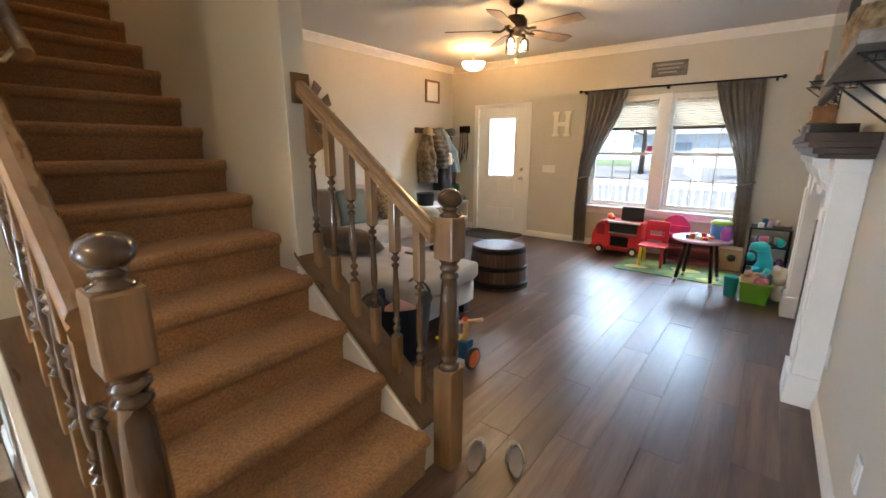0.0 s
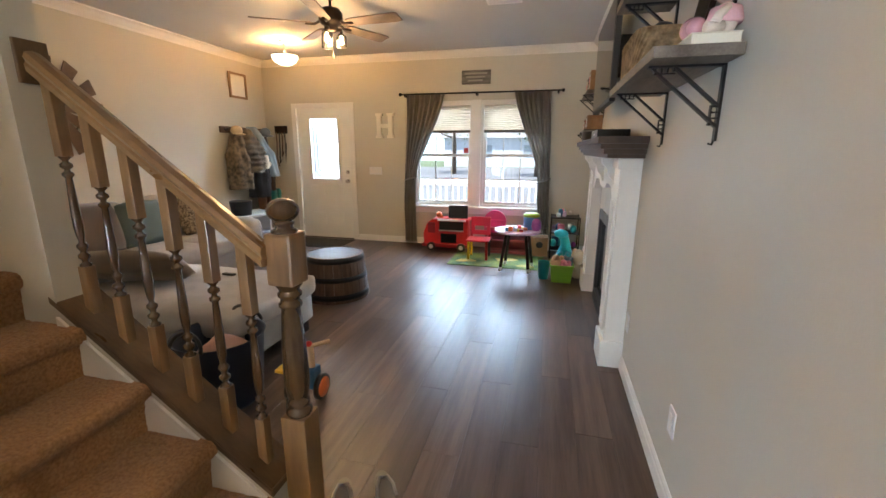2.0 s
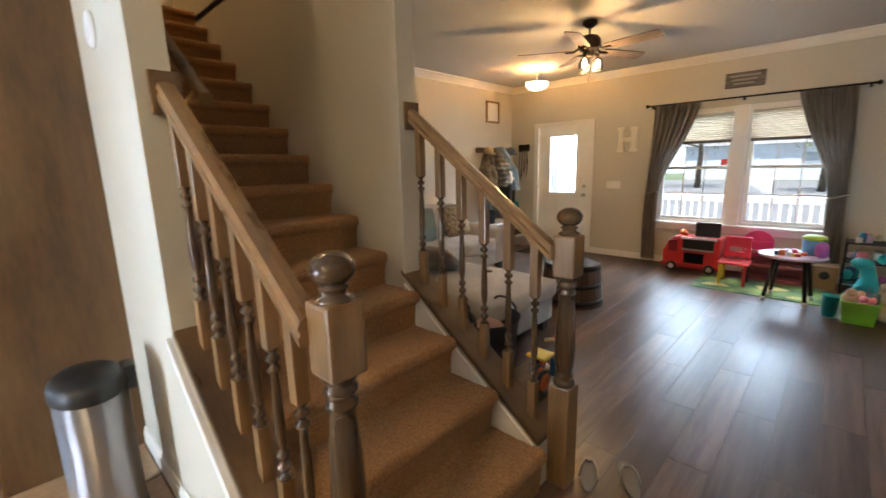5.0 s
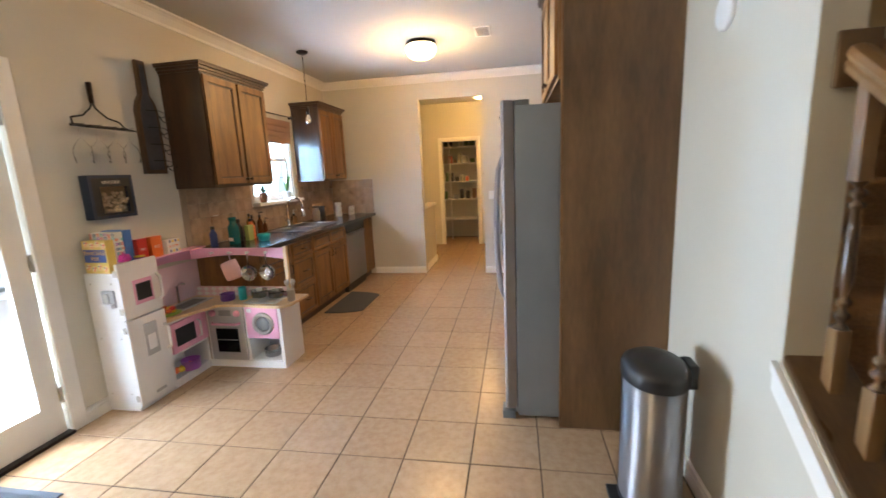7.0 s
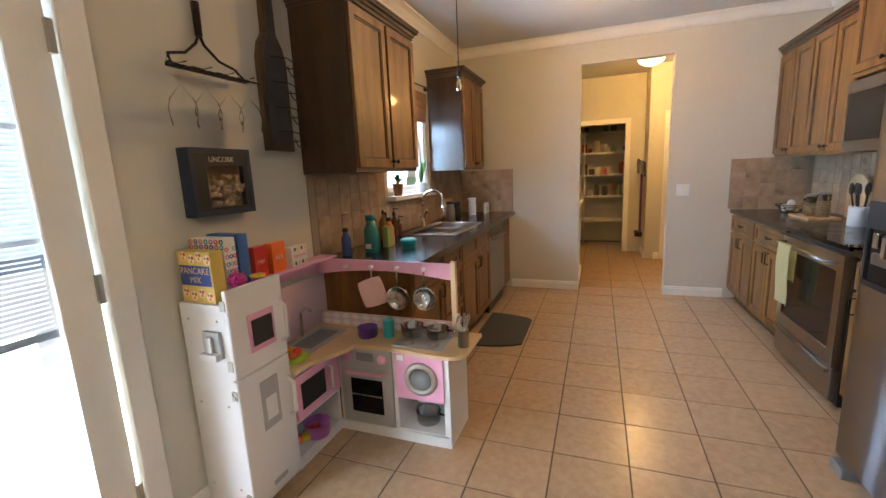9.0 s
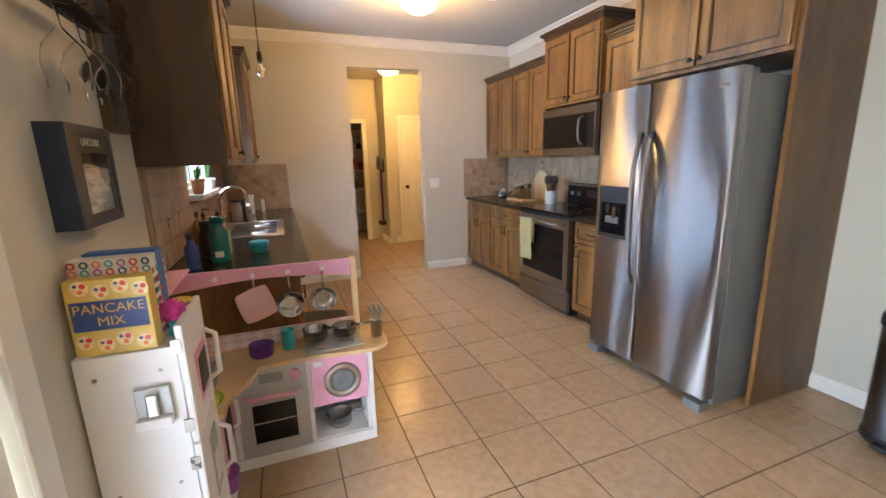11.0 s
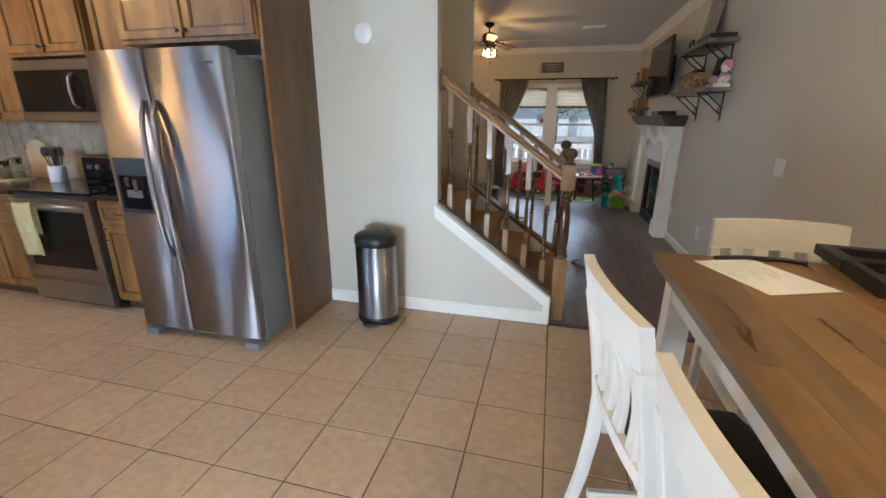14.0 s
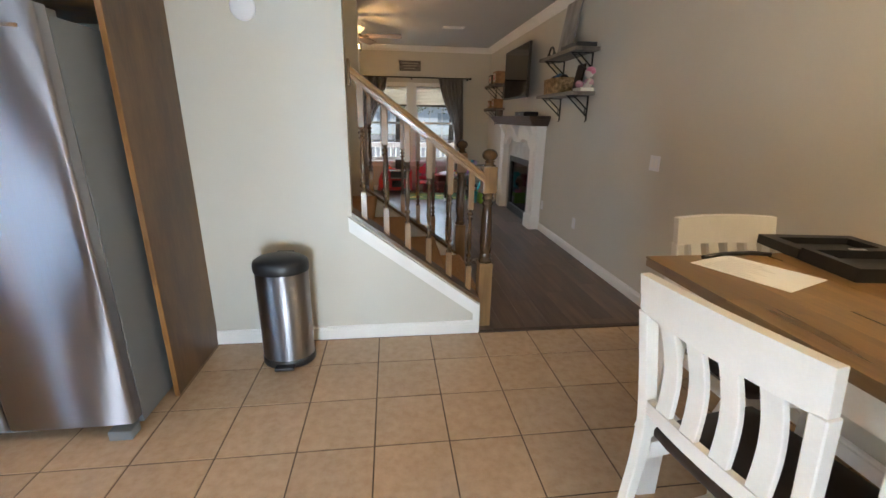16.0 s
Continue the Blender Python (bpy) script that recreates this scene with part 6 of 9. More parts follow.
# windmill wall decoration
wm = thing("windmill_decor", (-4.58, 3.07, 1.78), "round windmill wall decoration with brown wooden blades", "wall decoration")
WMY, WMZ, WMR = 3.07, 1.78, 0.45
for k in range(12):
    a = 2 * math.pi * k / 12
    M = Matrix.Translation((-4.565, WMY, WMZ)) @ Matrix.Rotation(a, 4, "X")
    bm = bmesh.new()
    prism(bm, [(-0.03, 0.10), (0.03, 0.10), (0.075, WMR), (-0.075, WMR)], "x", -0.006, 0.006)
    bmesh.ops.transform(bm, matrix=M @ Matrix.Rotation(radians(12), 4, "Z"), verts=bm.verts)
    part("blade", bm, paint("windmill_wood", (0.12, 0.075, 0.045), 0.7, var=0.35, stretch=(1, 1, 1), rand=0.2, tone=(0.20, 0.13, 0.08)) if k == 0 else bpy.data.materials["windmill_wood"], wm)
part("hub", lathe(bmesh.new(), [(0.07, -0.03), (0.07, 0.02), (0.03, 0.03)], -4.565, WMY, WMZ, 20, "x"), BRONZE, wm)
bm = bmesh.new()
tube(bm, [(-4.58, WMY + 0.26 * math.cos(a), WMZ + 0.26 * math.sin(a)) for a in [2 * math.pi * k / 32 for k in range(32)]], 0.007, 6, closed=True)
part("ring", bm, BRONZE, wm)

# ---- fireplace wall ----
fpw = thing("fireplace", (0.33, 3.72, 0), "white painted fireplace surround with dark wood mantel", "fireplace")
for ya, yb in ((2.79, 3.03), (4.38, 4.62)):
    p = part("pilaster", boxes((0.285, 0.409, ya, yb, 0.18, 1.36), bevel=0.003), TRIM, fpw)
    part("plinth", boxes((0.262, 0.409, ya - 0.012, yb + 0.012, 0.0, 0.185), bevel=0.006), TRIM, p)
    part("raised_strip", boxes((0.272, 0.285, ya + 0.045, yb - 0.045, 0.24, 1.10), bevel=0.003), TRIM, p)
    part("cap", boxes((0.270, 0.409, ya - 0.008, yb + 0.008, 1.30, 1.365), bevel=0.005), TRIM, p)
bm = bmesh.new()
prism(bm, [(3.03, 1.36), (4.38, 1.36), (4.38, 1.06), (4.30, 1.06), (4.26, 1.10), (4.20, 1.16), (4.10, 1.17), (3.95, 1.17), (3.88, 1.13), (3.705, 1.12), (3.53, 1.13), (3.46, 1.17), (3.31, 1.17), (3.21, 1.16), (3.15, 1.10), (3.11, 1.06), (3.03, 1.06)], "x", 0.30, 0.409)
part("arched_header", bm, TRIM, fpw)
for y in (3.03, 3.70, 4.38):
    bm = bmesh.new()
    prism(bm, [(0.30, 1.36), (0.20, 1.36), (0.205, 1.33), (0.235, 1.30), (0.25, 1.25), (0.275, 1.22), (0.285, 1.18), (0.30, 1.17)], "y", y - 0.035, y + 0.035)
    part("corbel", bm, TRIM, fpw)
HEARTH = paint("hearth_stone", (0.50, 0.48, 0.45), 0.4, var=0.15, scale=6, bump=0.05)
part("stone_surround", slab(bmesh.new(), "x", 0.375, 0.408, 3.03, 4.38, 0.0, 1.16, [(3.22, 4.19, 0.02, 0.86)]), HEARTH, fpw)
ins = part("firebox", slab(bmesh.new(), "x", 0.355, 0.40, 3.20, 4.21, 0.0, 0.88, [(3.27, 4.14, 0.12, 0.80)]), BLACK, fpw, "black metal firebox")
part("fire_glass", boxes((0.385, 0.392, 3.26, 4.15, 0.11, 0.81)), BLACKG, ins, "dark reflective fire glass")
part("louvre", boxes((0.350, 0.358, 3.25, 4.16, 0.03, 0.045), (0.350, 0.358, 3.25, 4.16, 0.06, 0.075), (0.350, 0.358, 3.25, 4.16, 0.09, 0.105)), IRON, ins)
MANT = paint("mantel_wood", (0.055, 0.029, 0.016), 0.55, var=0.3, scale=8, stretch=(1, 0.15, 1), tone=(0.085, 0.05, 0.03))
bm = bmesh.new()
for e, z0, z1 in ((0.0, 1.366, 1.39), (0.025, 1.39, 1.42), (0.045, 1.42, 1.45), (0.065, 1.45, 1.49)):
    box(bm, 0.20 - e, 0.409, 2.74 - e, 4.67 + e, z0, z1, bevel=0.004)
part("mantel", bm, MANT, fpw, "dark stepped wooden mantel shelf")

tv = thing("television", (0.30, 3.79, 1.74), "flat black television on a wall mount above the mantel", "television")
part("panel", boxes((0.235, 0.275, 3.21, 4.37, 1.735, 2.43), bevel=0.006), BLACK, tv)
part("screen", boxes((0.232, 0.2345, 3.225, 4.355, 1.76, 2.415)), BLACKG, tv, "dark glossy screen")
part("mount", boxes((0.275, 0.409, 3.65, 3.93, 1.95, 2.25)), IRON, tv)
mb = thing("media_box", (0.28, 3.2, 1.49), "black cable box on the mantel", "media box")
part("body", boxes((0.16, 0.36, 3.02, 3.42, 1.491, 1.545), bevel=0.004), BLACK, mb)
part("lamp_dot", boxes((0.157, 0.16, 3.20, 3.215, 1.512, 1.522)), WHITE, mb)
mp = thing("metal_pot", (0.22, 4.55, 1.49), "small galvanised pot on the mantel", "pot")
part("pot", lathe(bmesh.new(), [(0.045, 0.0), (0.06, 0.11), (0.063, 0.11), (0.055, 0.10), (0.04, 0.01)], 0.22, 4.55, 1.49, 20), NICKEL, mp)

# wall shelves on iron brackets
SHELFW = paint("grey_shelf_wood", (0.11, 0.088, 0.070), 0.6, var=0.25, scale=8, stretch=(1, 0.15, 1), tone=(0.24, 0.205, 0.17), bump=0.1)


def bracket(shelf, y, z):
    """Two flat diagonal struts between a top bar and a wall bar, with small ladder links at both ends."""
    bm = bmesh.new()
    x, w, h = 0.405, 0.23, 0.20

    def strut(a, b, t):
        (xa, za), (xb, zb) = a, b
        prism(bm, [(xa - t, za), (xa + t, za), (xb, zb + t), (xb, zb - t)], "y", y - 0.011, y + 0.011)
    box(bm, x - 0.004, x + 0.004, y - 0.012, y + 0.012, z - 0.245, z)
    box(bm, x - w, x, y - 0.012, y + 0.012, z - 0.008, z)
    strut((x - w + 0.012, z - 0.008), (x - 0.004, z - h + 0.004), 0.006)
    strut((x - w + 0.085, z - 0.008), (x - 0.004, z - h + 0.068), 0.006)
    for k in range(4):
        e = x - w + 0.020 + 0.019 * k
        box(bm, e, e + 0.005, y - 0.009, y + 0.009, z - 0.026 + 0.002 * k, z - 0.008)
        f = z - h + 0.008 + 0.019 * k
        box(bm, x - 0.028 + 0.002 * k, x - 0.004, y - 0.009, y + 0.009, f, f + 0.005)
    box(bm, x - 0.026, x - 0.022, y - 0.009, y + 0.009, z - h + 0.006, z - h + 0.072)
    box(bm, x - w + 0.018, x - w + 0.084, y - 0.009, y + 0.009, z - 0.028, z - 0.024)
    tube(bm, [(x - 0.002, y, z - 0.24), (x - 0.006, y, z - 0.256), (x - 0.018, y, z - 0.252)], 0.004, 6)
    part("bracket", bm, IRON, shelf, "black iron bracket with ladder struts")


def wall_shelf(y0, y1, z, label, depth=0.25):
    s = thing("wall_shelf", (0.41, (y0 + y1) / 2, z), label, "shelf", "wall shelves")
    part("board", boxes((0.409 - depth, 0.409, y0, y1, z, z + 0.035), bevel=0.003), SHELFW, s)
    for y in ((y0 + 0.14), (y1 - 0.16)):
        bracket(s, y, z)
    return s


wall_shelf(1.55, 2.56, 1.685, "grey wooden shelf on black brackets with basket and toys")
wall_shelf(1.55, 2.56, 2.085, "upper grey wooden shelf on black brackets")
wall_shelf(4.92, 5.72, 1.60, "grey wooden shelf on black brackets near the window", 0.2)
wall_shelf(4.92, 5.72, 2.00, "upper grey wooden shelf on black brackets near the window", 0.2)
WICKER = paint("wicker", (0.40, 0.25, 0.11), 0.8, var=0.4, scale=30, fine=90, bump=0.8, tone=(0.64, 0.45, 0.24))
bk = thing("wicker_basket", (0.29, 2.2, 1.72), "woven seagrass basket full of odds and ends", "basket")
bm = bmesh.new()
n = 44
rows = []
for r in range(9):
    z = 1.7205 + 0.02 * r
    row = []
    for k in range(n):
        a = 2 * math.pi * k / n
        c, s = math.cos(a), math.sin(a)
        sx, sy = abs(c) ** 0.35 * (1 if c > 0 else -1), abs(s) ** 0.35 * (1 if s > 0 else -1)
        f = 1 + 0.012 * (1 if (k + r) % 2 else -1) + 0.006 * r
        row.append(bm.verts.new((0.285 + 0.105 * sx * f, 2.20 + 0.225 * sy * f, z)))
    rows.append(row)
for a, b in zip(rows, rows[1:]):
    for k in range(n):
        bm.faces.new((a[k], a[(k + 1) % n], b[(k + 1) % n], b[k]))
bm.faces.new(rows[0][::-1])
bmesh.ops.solidify(bm, geom=bm.faces[:], thickness=0.008)
part("weave", bm, WICKER, bk)
for k, (y, z, r, m) in enumerate(((2.08, 1.88, 0.05, BLACK), (2.20, 1.895, 0.055, BLUEP), (2.31, 1.885, 0.05, BLACK))):
    bm = bmesh.new()
    ball(bm, 0.285, y, z, r, 1, 1.2, 0.8)
    for v in bm.verts:
        v.co += 0.012 * noise.noise_vector(v.co * 20)
    part("bundle", bm, m, bk, "dark bundled cloth")
fr = thing("dark_frame", (0.37, 1.95, 1.72), "dark framed board leaning on the shelf", "frame")
bm = bmesh.new()
prism(bm, [(0.335, 1.721), (0.355, 1.721), (0.405, 2.00), (0.385, 2.00)], "y", 1.80, 1.97)
part("board", bm, BRONZE, fr)
bks = thing("cream_book", (0.29, 1.67, 1.72), "cream hardback book lying on the shelf", "book")
part("cover", boxes((0.262, 0.40, 1.565, 1.765, 1.7205, 1.724), (0.262, 0.40, 1.565, 1.765, 1.751, 1.7545)), paint("cream_cover", (0.66, 0.60, 0.48), 0.6), bks)
part("page_block", boxes((0.265, 0.398, 1.568, 1.762, 1.7242, 1.7508)), paint("page_edges", (0.74, 0.70, 0.60), 0.8), bks)
PINK = paint("pink_plush", (0.72, 0.24, 0.34), 0.85, bump=0.5, sheen=0.4)
CREAM = paint("cream_plush", (0.74, 0.64, 0.56), 0.9, bump=0.5)
bm = bmesh.new()
ball(bm, 0.365, 1.625, 1.80, 0.042, 0.9, 1, 1.2)
ball(bm, 0.360, 1.620, 1.890, 0.046, 0.9, 1.05, 1)
for dy in (-0.03, 0.04):
    tube(bm, [(0.35, 1.622 + dy, 1.775), (0.32, 1.620 + dy * 1.2, 1.770), (0.30, 1.620 + dy * 1.3, 1.772)], [0.018, 0.016, 0.018], 8)
    tube(bm, [(0.36, 1.622 + dy, 1.825), (0.335, 1.62 + dy * 1.4, 1.805), (0.325, 1.62 + dy * 1.5, 1.785)], [0.014, 0.013, 0.015], 8)
dl_ = single("plush_doll", bm, CREAM, (0.36, 1.62, 1.7555), "cream plush doll sitting on a book", "doll")
bm = bmesh.new()
ball(bm, 0.368, 1.616, 1.915, 0.050, 0.9, 1.08, 0.72)
ball(bm, 0.372, 1.565, 1.90, 0.024)
single("doll_hat", bm, PINK, (0.365, 1.615, 1.90), "bright pink plush hat on the doll", "hat")
bm = bmesh.new()
lathe(bm, [(0.047, 0.0), (0.050, 0.012), (0.042, 0.045), (0.030, 0.05)], 0.364, 1.624, 1.786, 18)
single("doll_dress", bm, paint("pale_pink_cloth", (0.70, 0.42, 0.46), 0.9, bump=0.4), (0.364, 1.624, 1.786), "pale pink cloth dress on the doll", "doll clothes")
PEARL = paint("pearl_pink", (0.62, 0.32, 0.38), 0.25, 0.3, var=0.06, bump=0)
for x, y, z, r in ((0.300, 1.705, 1.7555 + 0.038, 0.038), (0.292, 1.640, 1.7555 + 0.030, 0.030)):
    single("pink_ball", ball(bmesh.new(), x, y, z, r, sub=3), PEARL, (x, y, z - r), "glossy pink ball on the shelf", "ball", "pink balls")
# on the upper shelf
sb = thing("leaning_sign", (0.36, 2.25, 2.12), "tall grey washed sign leaning against the wall", "sign")
bm = bmesh.new()
prism(bm, [(0.30, 2.1205), (0.318, 2.1205), (0.405, 2.66), (0.387, 2.66)], "y", 2.02, 2.40)
part("board", bm, paint("washed_board", (0.26, 0.24, 0.22), 0.8, var=0.3, scale=8, stretch=(1, 1, 0.3), tone=(0.38, 0.36, 0.34)), sb)
sh_ = thing("black_case", (0.28, 1.75, 2.12), "flat black case on the upper shelf", "case")
part("body", boxes((0.18, 0.39, 1.58, 1.98, 2.1205, 2.165), bevel=0.01), BLACK, sh_)
hp = thing("headset", (0.27, 2.47, 2.12), "black headset and cables on the upper shelf", "headset")
bm = bmesh.new()
tube(bm, [(0.27, 2.47 + 0.08 * math.cos(a), 2.15 + 0.09 * math.sin(a)) for a in [math.pi * k / 12 for k in range(13)]], 0.011, 8)
ball(bm, 0.27, 2.39, 2.155, 0.034, 0.6, 0.6, 1)
ball(bm, 0.27, 2.55 - 0.0, 2.155, 0.034, 0.6, 0.6, 1)
part("band", bm, BLACK, hp)
# crates on the far shelves
CRATE = paint("crate_wood", (0.30, 0.15, 0.06), 0.6, var=0.25, scale=8, tone=(0.42, 0.24, 0.11))
for y, z, w, h, m, lab in ((5.10, 2.036, 0.24, 0.20, CRATE, "small wooden box on the shelf"), (5.42, 2.036, 0.22, 0.17, MANT, "dark wooden box on the shelf"), (5.12, 1.636, 0.20, 0.15, CRATE, "brown wicker box on the shelf"), (5.45, 1.636, 0.18, 0.13, CRATE, "tan wooden box on the shelf")):
    c = thing("wooden_box", (0.31, y, z), lab, "box", "boxes on the shelf")
    part("body", boxes((0.24, 0.40, y - w / 2, y + w / 2, z, z + h), bevel=0.006), m, c)
    part("label_panel", boxes((0.236, 0.24, y - w / 3, y + w / 3, z + 0.03, z + h - 0.03)), paint("cream_label", (0.62, 0.55, 0.44), 0.7) if "cream_label" not in bpy.data.materials else bpy.data.materials["cream_label"], c)
    part("emblem", boxes((0.234, 0.236, y - w / 8, y + w / 8, z + 0.06, z + h - 0.06)), RED, c)

# ---- play corner under the window ----
tr = thing("toy_bus", (-1.50, 5.86, 0), "red plastic toy food truck with play kitchen side", "toy truck")
REDT = paint("toy_red", (0.55, 0.025, 0.03), 0.3, var=0.05, bump=0.02)
bm = bmesh.new()
prism(bm, [(-1.83, 0.07), (-1.18, 0.07), (-1.18, 0.46), (-1.70, 0.46), (-1.78, 0.40), (-1.84, 0.25)], "y", 5.72, 6.04, bevel=0.012)
body = part("body", bm, REDT, tr)
part("serving_hatch", boxes((-1.60, -1.25, 5.712, 5.721, 0.31, 0.43)), BLACK, body, "dark serving hatch")
part("hatch_shelf", boxes((-1.60, -1.25, 5.68, 5.72, 0.295, 0.31)), NICKEL, body)
part("oven_panel", boxes((-1.58, -1.35, 5.711, 5.722, 0.12, 0.255), bevel=0.004), BLACKG, body, "black oven panel")
part("cab_window", boxes((-1.77, -1.66, 5.711, 5.721, 0.26, 0.41), bevel=0.004), paint("dark_red_window", (0.20, 0.01, 0.02), 0.3), body)
part("bumper", boxes((-1.86, -1.16, 5.70, 6.05, 0.055, 0.10), bevel=0.01), paint("toy_maroon", (0.30, 0.01, 0.02), 0.4), body)
for x in (-1.72, -1.28):
    w = part("wheel", lathe(bmesh.new(), [(0.055, -0.03), (0.062, -0.025), (0.062, 0.0), (0.055, 0.002)], x, 5.725, 0.062, 22, "y"), BLACK, tr, "black toy wheel")
    part("hub_cap", lathe(bmesh.new(), [(0.032, -0.033), (0.032, -0.03), (0.03, -0.028)], x, 5.725, 0.062, 16, "y"), WHITE, w, "white hub cap")
part("menu_board", boxes((-1.50, -1.22, 5.86, 5.89, 0.46, 0.645), bevel=0.004), BLACK, tr, "black menu board")
part("awning", boxes((-1.62, -1.22, 5.68, 5.72, 0.44, 0.462)), WHITE, tr)
bm = bmesh.new()
ball(bm, -1.64, 5.86, 0.50, 0.045)
ball(bm, -1.60, 5.84, 0.485, 0.03)
single("toy_food", bm, ORANGE, (-1.63, 5.86, 0.46), "orange and red toy food on the truck", "toy")
# play rug
RUGM = paint("play_rug", (0.04, 0.22, 0.17), 0.95, var=0.5, scale=3.2, fine=90, bump=0.6, tone=(0.32, 0.42, 0.12))
single("play_rug", boxes((-1.32, -0.14, 5.02, 5.68, 0.001, 0.010), bevel=0.003), RUGM, (-0.73, 5.35, 0), "green patterned play rug on the planks", "rug")
for x, y, r in ((-1.12, 5.25, 0.12), (-0.62, 5.40, 0.14), (-0.35, 5.15, 0.10)):
    bm = bmesh.new()
    outl = [(x + r * (1 + 0.25 * math.sin(3 * a + x * 9)) * math.cos(a), y + 0.7 * r * (1 + 0.25 * math.cos(2 * a + x)) * math.sin(a)) for a in [2 * math.pi * k / 24 for k in range(24)]]
    prism(bm, outl, "z", 0.0105, 0.0125)
    single("rug_patch", bm, paint("rug_yellow", (0.62, 0.55, 0.20), 0.95, bump=0.5) if "rug_yellow" not in bpy.data.materials else bpy.data.materials["rug_yellow"], (x, y, 0.0105), "yellow shape woven into the play rug", "rug pattern", "rug shapes")
# small red chair
pc_ = thing("child_chair", (-0.98, 5.42, 0), "red child's chair with yellow legs on the rug", "chair")
part("seat", boxes((-1.13, -0.83, 5.28, 5.58, 0.25, 0.275), bevel=0.01), REDT, pc_)
part("backrest", slab(bmesh.new(), "y", 5.56, 5.585, -1.11, -0.85, 0.30, 0.54, [(-1.06, -0.90, 0.36, 0.42)]), paint("toy_pink_red", (0.62, 0.03, 0.08), 0.35), pc_)
for x, y, m in ((-1.10, 5.31, YEL), (-0.86, 5.31, REDT), (-1.10, 5.55, YEL), (-0.86, 5.55, BLACK)):
    part("leg", tube(bmesh.new(), [(x, y, 0.013), (x * 0.985 - 0.015, y, 0.255)], 0.017, 8), m, pc_)
for x in (-1.10, -0.86):
    part("post", boxes((x - 0.012, x + 0.012, 5.562, 5.583, 0.27, 0.32)), REDT, pc_)
# round play table
pt = thing("play_table", (-0.45, 5.0, 0), "round lilac children's table with dark legs", "table")
part("tabletop", lathe(bmesh.new(), [(0.265, 0.47), (0.275, 0.475), (0.275, 0.492), (0.265, 0.497)], -0.45, 5.0, 0, 36), paint("lilac_top", (0.62, 0.45, 0.60), 0.35, var=0.04), pt)
for k in range(4):
    a = radians(40 + 90 * k)
    x, y = -0.45 + 0.16 * math.cos(a), 5.0 + 0.16 * math.sin(a)
    l = part("leg", tube(bmesh.new(), [(-0.45 + 0.23 * math.cos(a), 5.0 + 0.23 * math.sin(a), 0.06), (x, y, 0.472)], 0.018, 8), BRONZE, pt)
    part("foot_cap", tube(bmesh.new(), [(-0.45 + 0.242 * math.cos(a), 5.0 + 0.242 * math.sin(a), 0.0125 if y > 5.05 else 0.0135), (-0.45 + 0.23 * math.cos(a), 5.0 + 0.23 * math.sin(a), 0.062)], 0.019, 8), WHITE, l, "white foot cap")
tbn = thing("toy_bin", (-0.30, 5.08, 0.497), "clear purple and blue toy bin on the table", "toy bin")
PURP = paint("purple_plastic", (0.42, 0.12, 0.50), 0.3, bump=0)
part("tub", lathe(bmesh.new(), [(0.085, 0.0), (0.095, 0.14), (0.09, 0.15)], -0.30, 5.08, 0.4975, 24), paint("sky_plastic", (0.10, 0.30, 0.62), 0.3), tbn)
part("lid", lathe(bmesh.new(), [(0.10, 0.15), (0.10, 0.17), (0.07, 0.19)], -0.30, 5.08, 0.4975, 24), paint("lime_plastic", (0.40, 0.62, 0.05), 0.35), tbn, "lime green lid")
tb2 = thing("toy_bin", (-0.235, 4.97, 0.497), "purple toy pouch on the table", "toy bin")
bm = bmesh.new()
soft(bm, -0.28, -0.19, 4.93, 5.01, 0.4975, 0.63, 0.03, 0.01, 5, 0.006)
part("pouch", bm, PURP, tb2)
rt = random.Random(5)
for k in range(9):
    x, y = -0.47 + rt.uniform(-0.1, 0.12), 4.95 + rt.uniform(-0.12, 0.1)
    r = rt.uniform(0.014, 0.026)
    m = (RED, YEL, ORANGE, WHITE, BLUEP)[k % 5]
    bm = bmesh.new()
    box(bm, x - r, x + r, y - r, y + r, 0.4975, 0.4975 + r * rt.uniform(1.0, 2.4), bevel=r * 0.3)
    single("toy_block", bm, m, (x, y, 0.4975), "small bright plastic toy block on the table", "toy block", "toy blocks")
# cart with toys
ct = thing("toy_cart", (0.12, 5.82, 0), "black wire cart crowded with toys", "cart")
for x in (-0.06, 0.30):
    for y in (5.68, 6.0):
        part("post", tube(bmesh.new(), [(x, y, 0), (x, y, 0.56)], 0.009, 6), IRON, ct)
for z in (0.12, 0.34, 0.54):
    part("shelf", boxes((-0.06, 0.30, 5.68, 6.0, z, z + 0.012)), IRON, ct)
cols = [paint("toy_aqua", (0.03, 0.42, 0.48), 0.4), PURP, WHITE, NICKEL, PINK, BLUEP, paint("toy_lilac", (0.50, 0.40, 0.60), 0.4)]
for k in range(22):
    z = (0.132, 0.352, 0.552)[k % 3]
    x, y = rt.uniform(-0.03, 0.27), rt.uniform(5.70, 5.95)
    r = rt.uniform(0.025, 0.05)
    bm = bmesh.new()
    if k % 2:
        ball(bm, x, y, z + r * 1.2, r, 1, 1, 1.2, 2)
    else:
        soft(bm, x - r, x + r, y - r, y + r, z, z + rt.uniform(1.5, 3.2) * r, r * 0.4, 0, 4, 0.012, k)
    single("small_toy", bm, cols[k % 7], (x, y, z), "small plastic toy on the black cart", "toy", "toys on the cart")
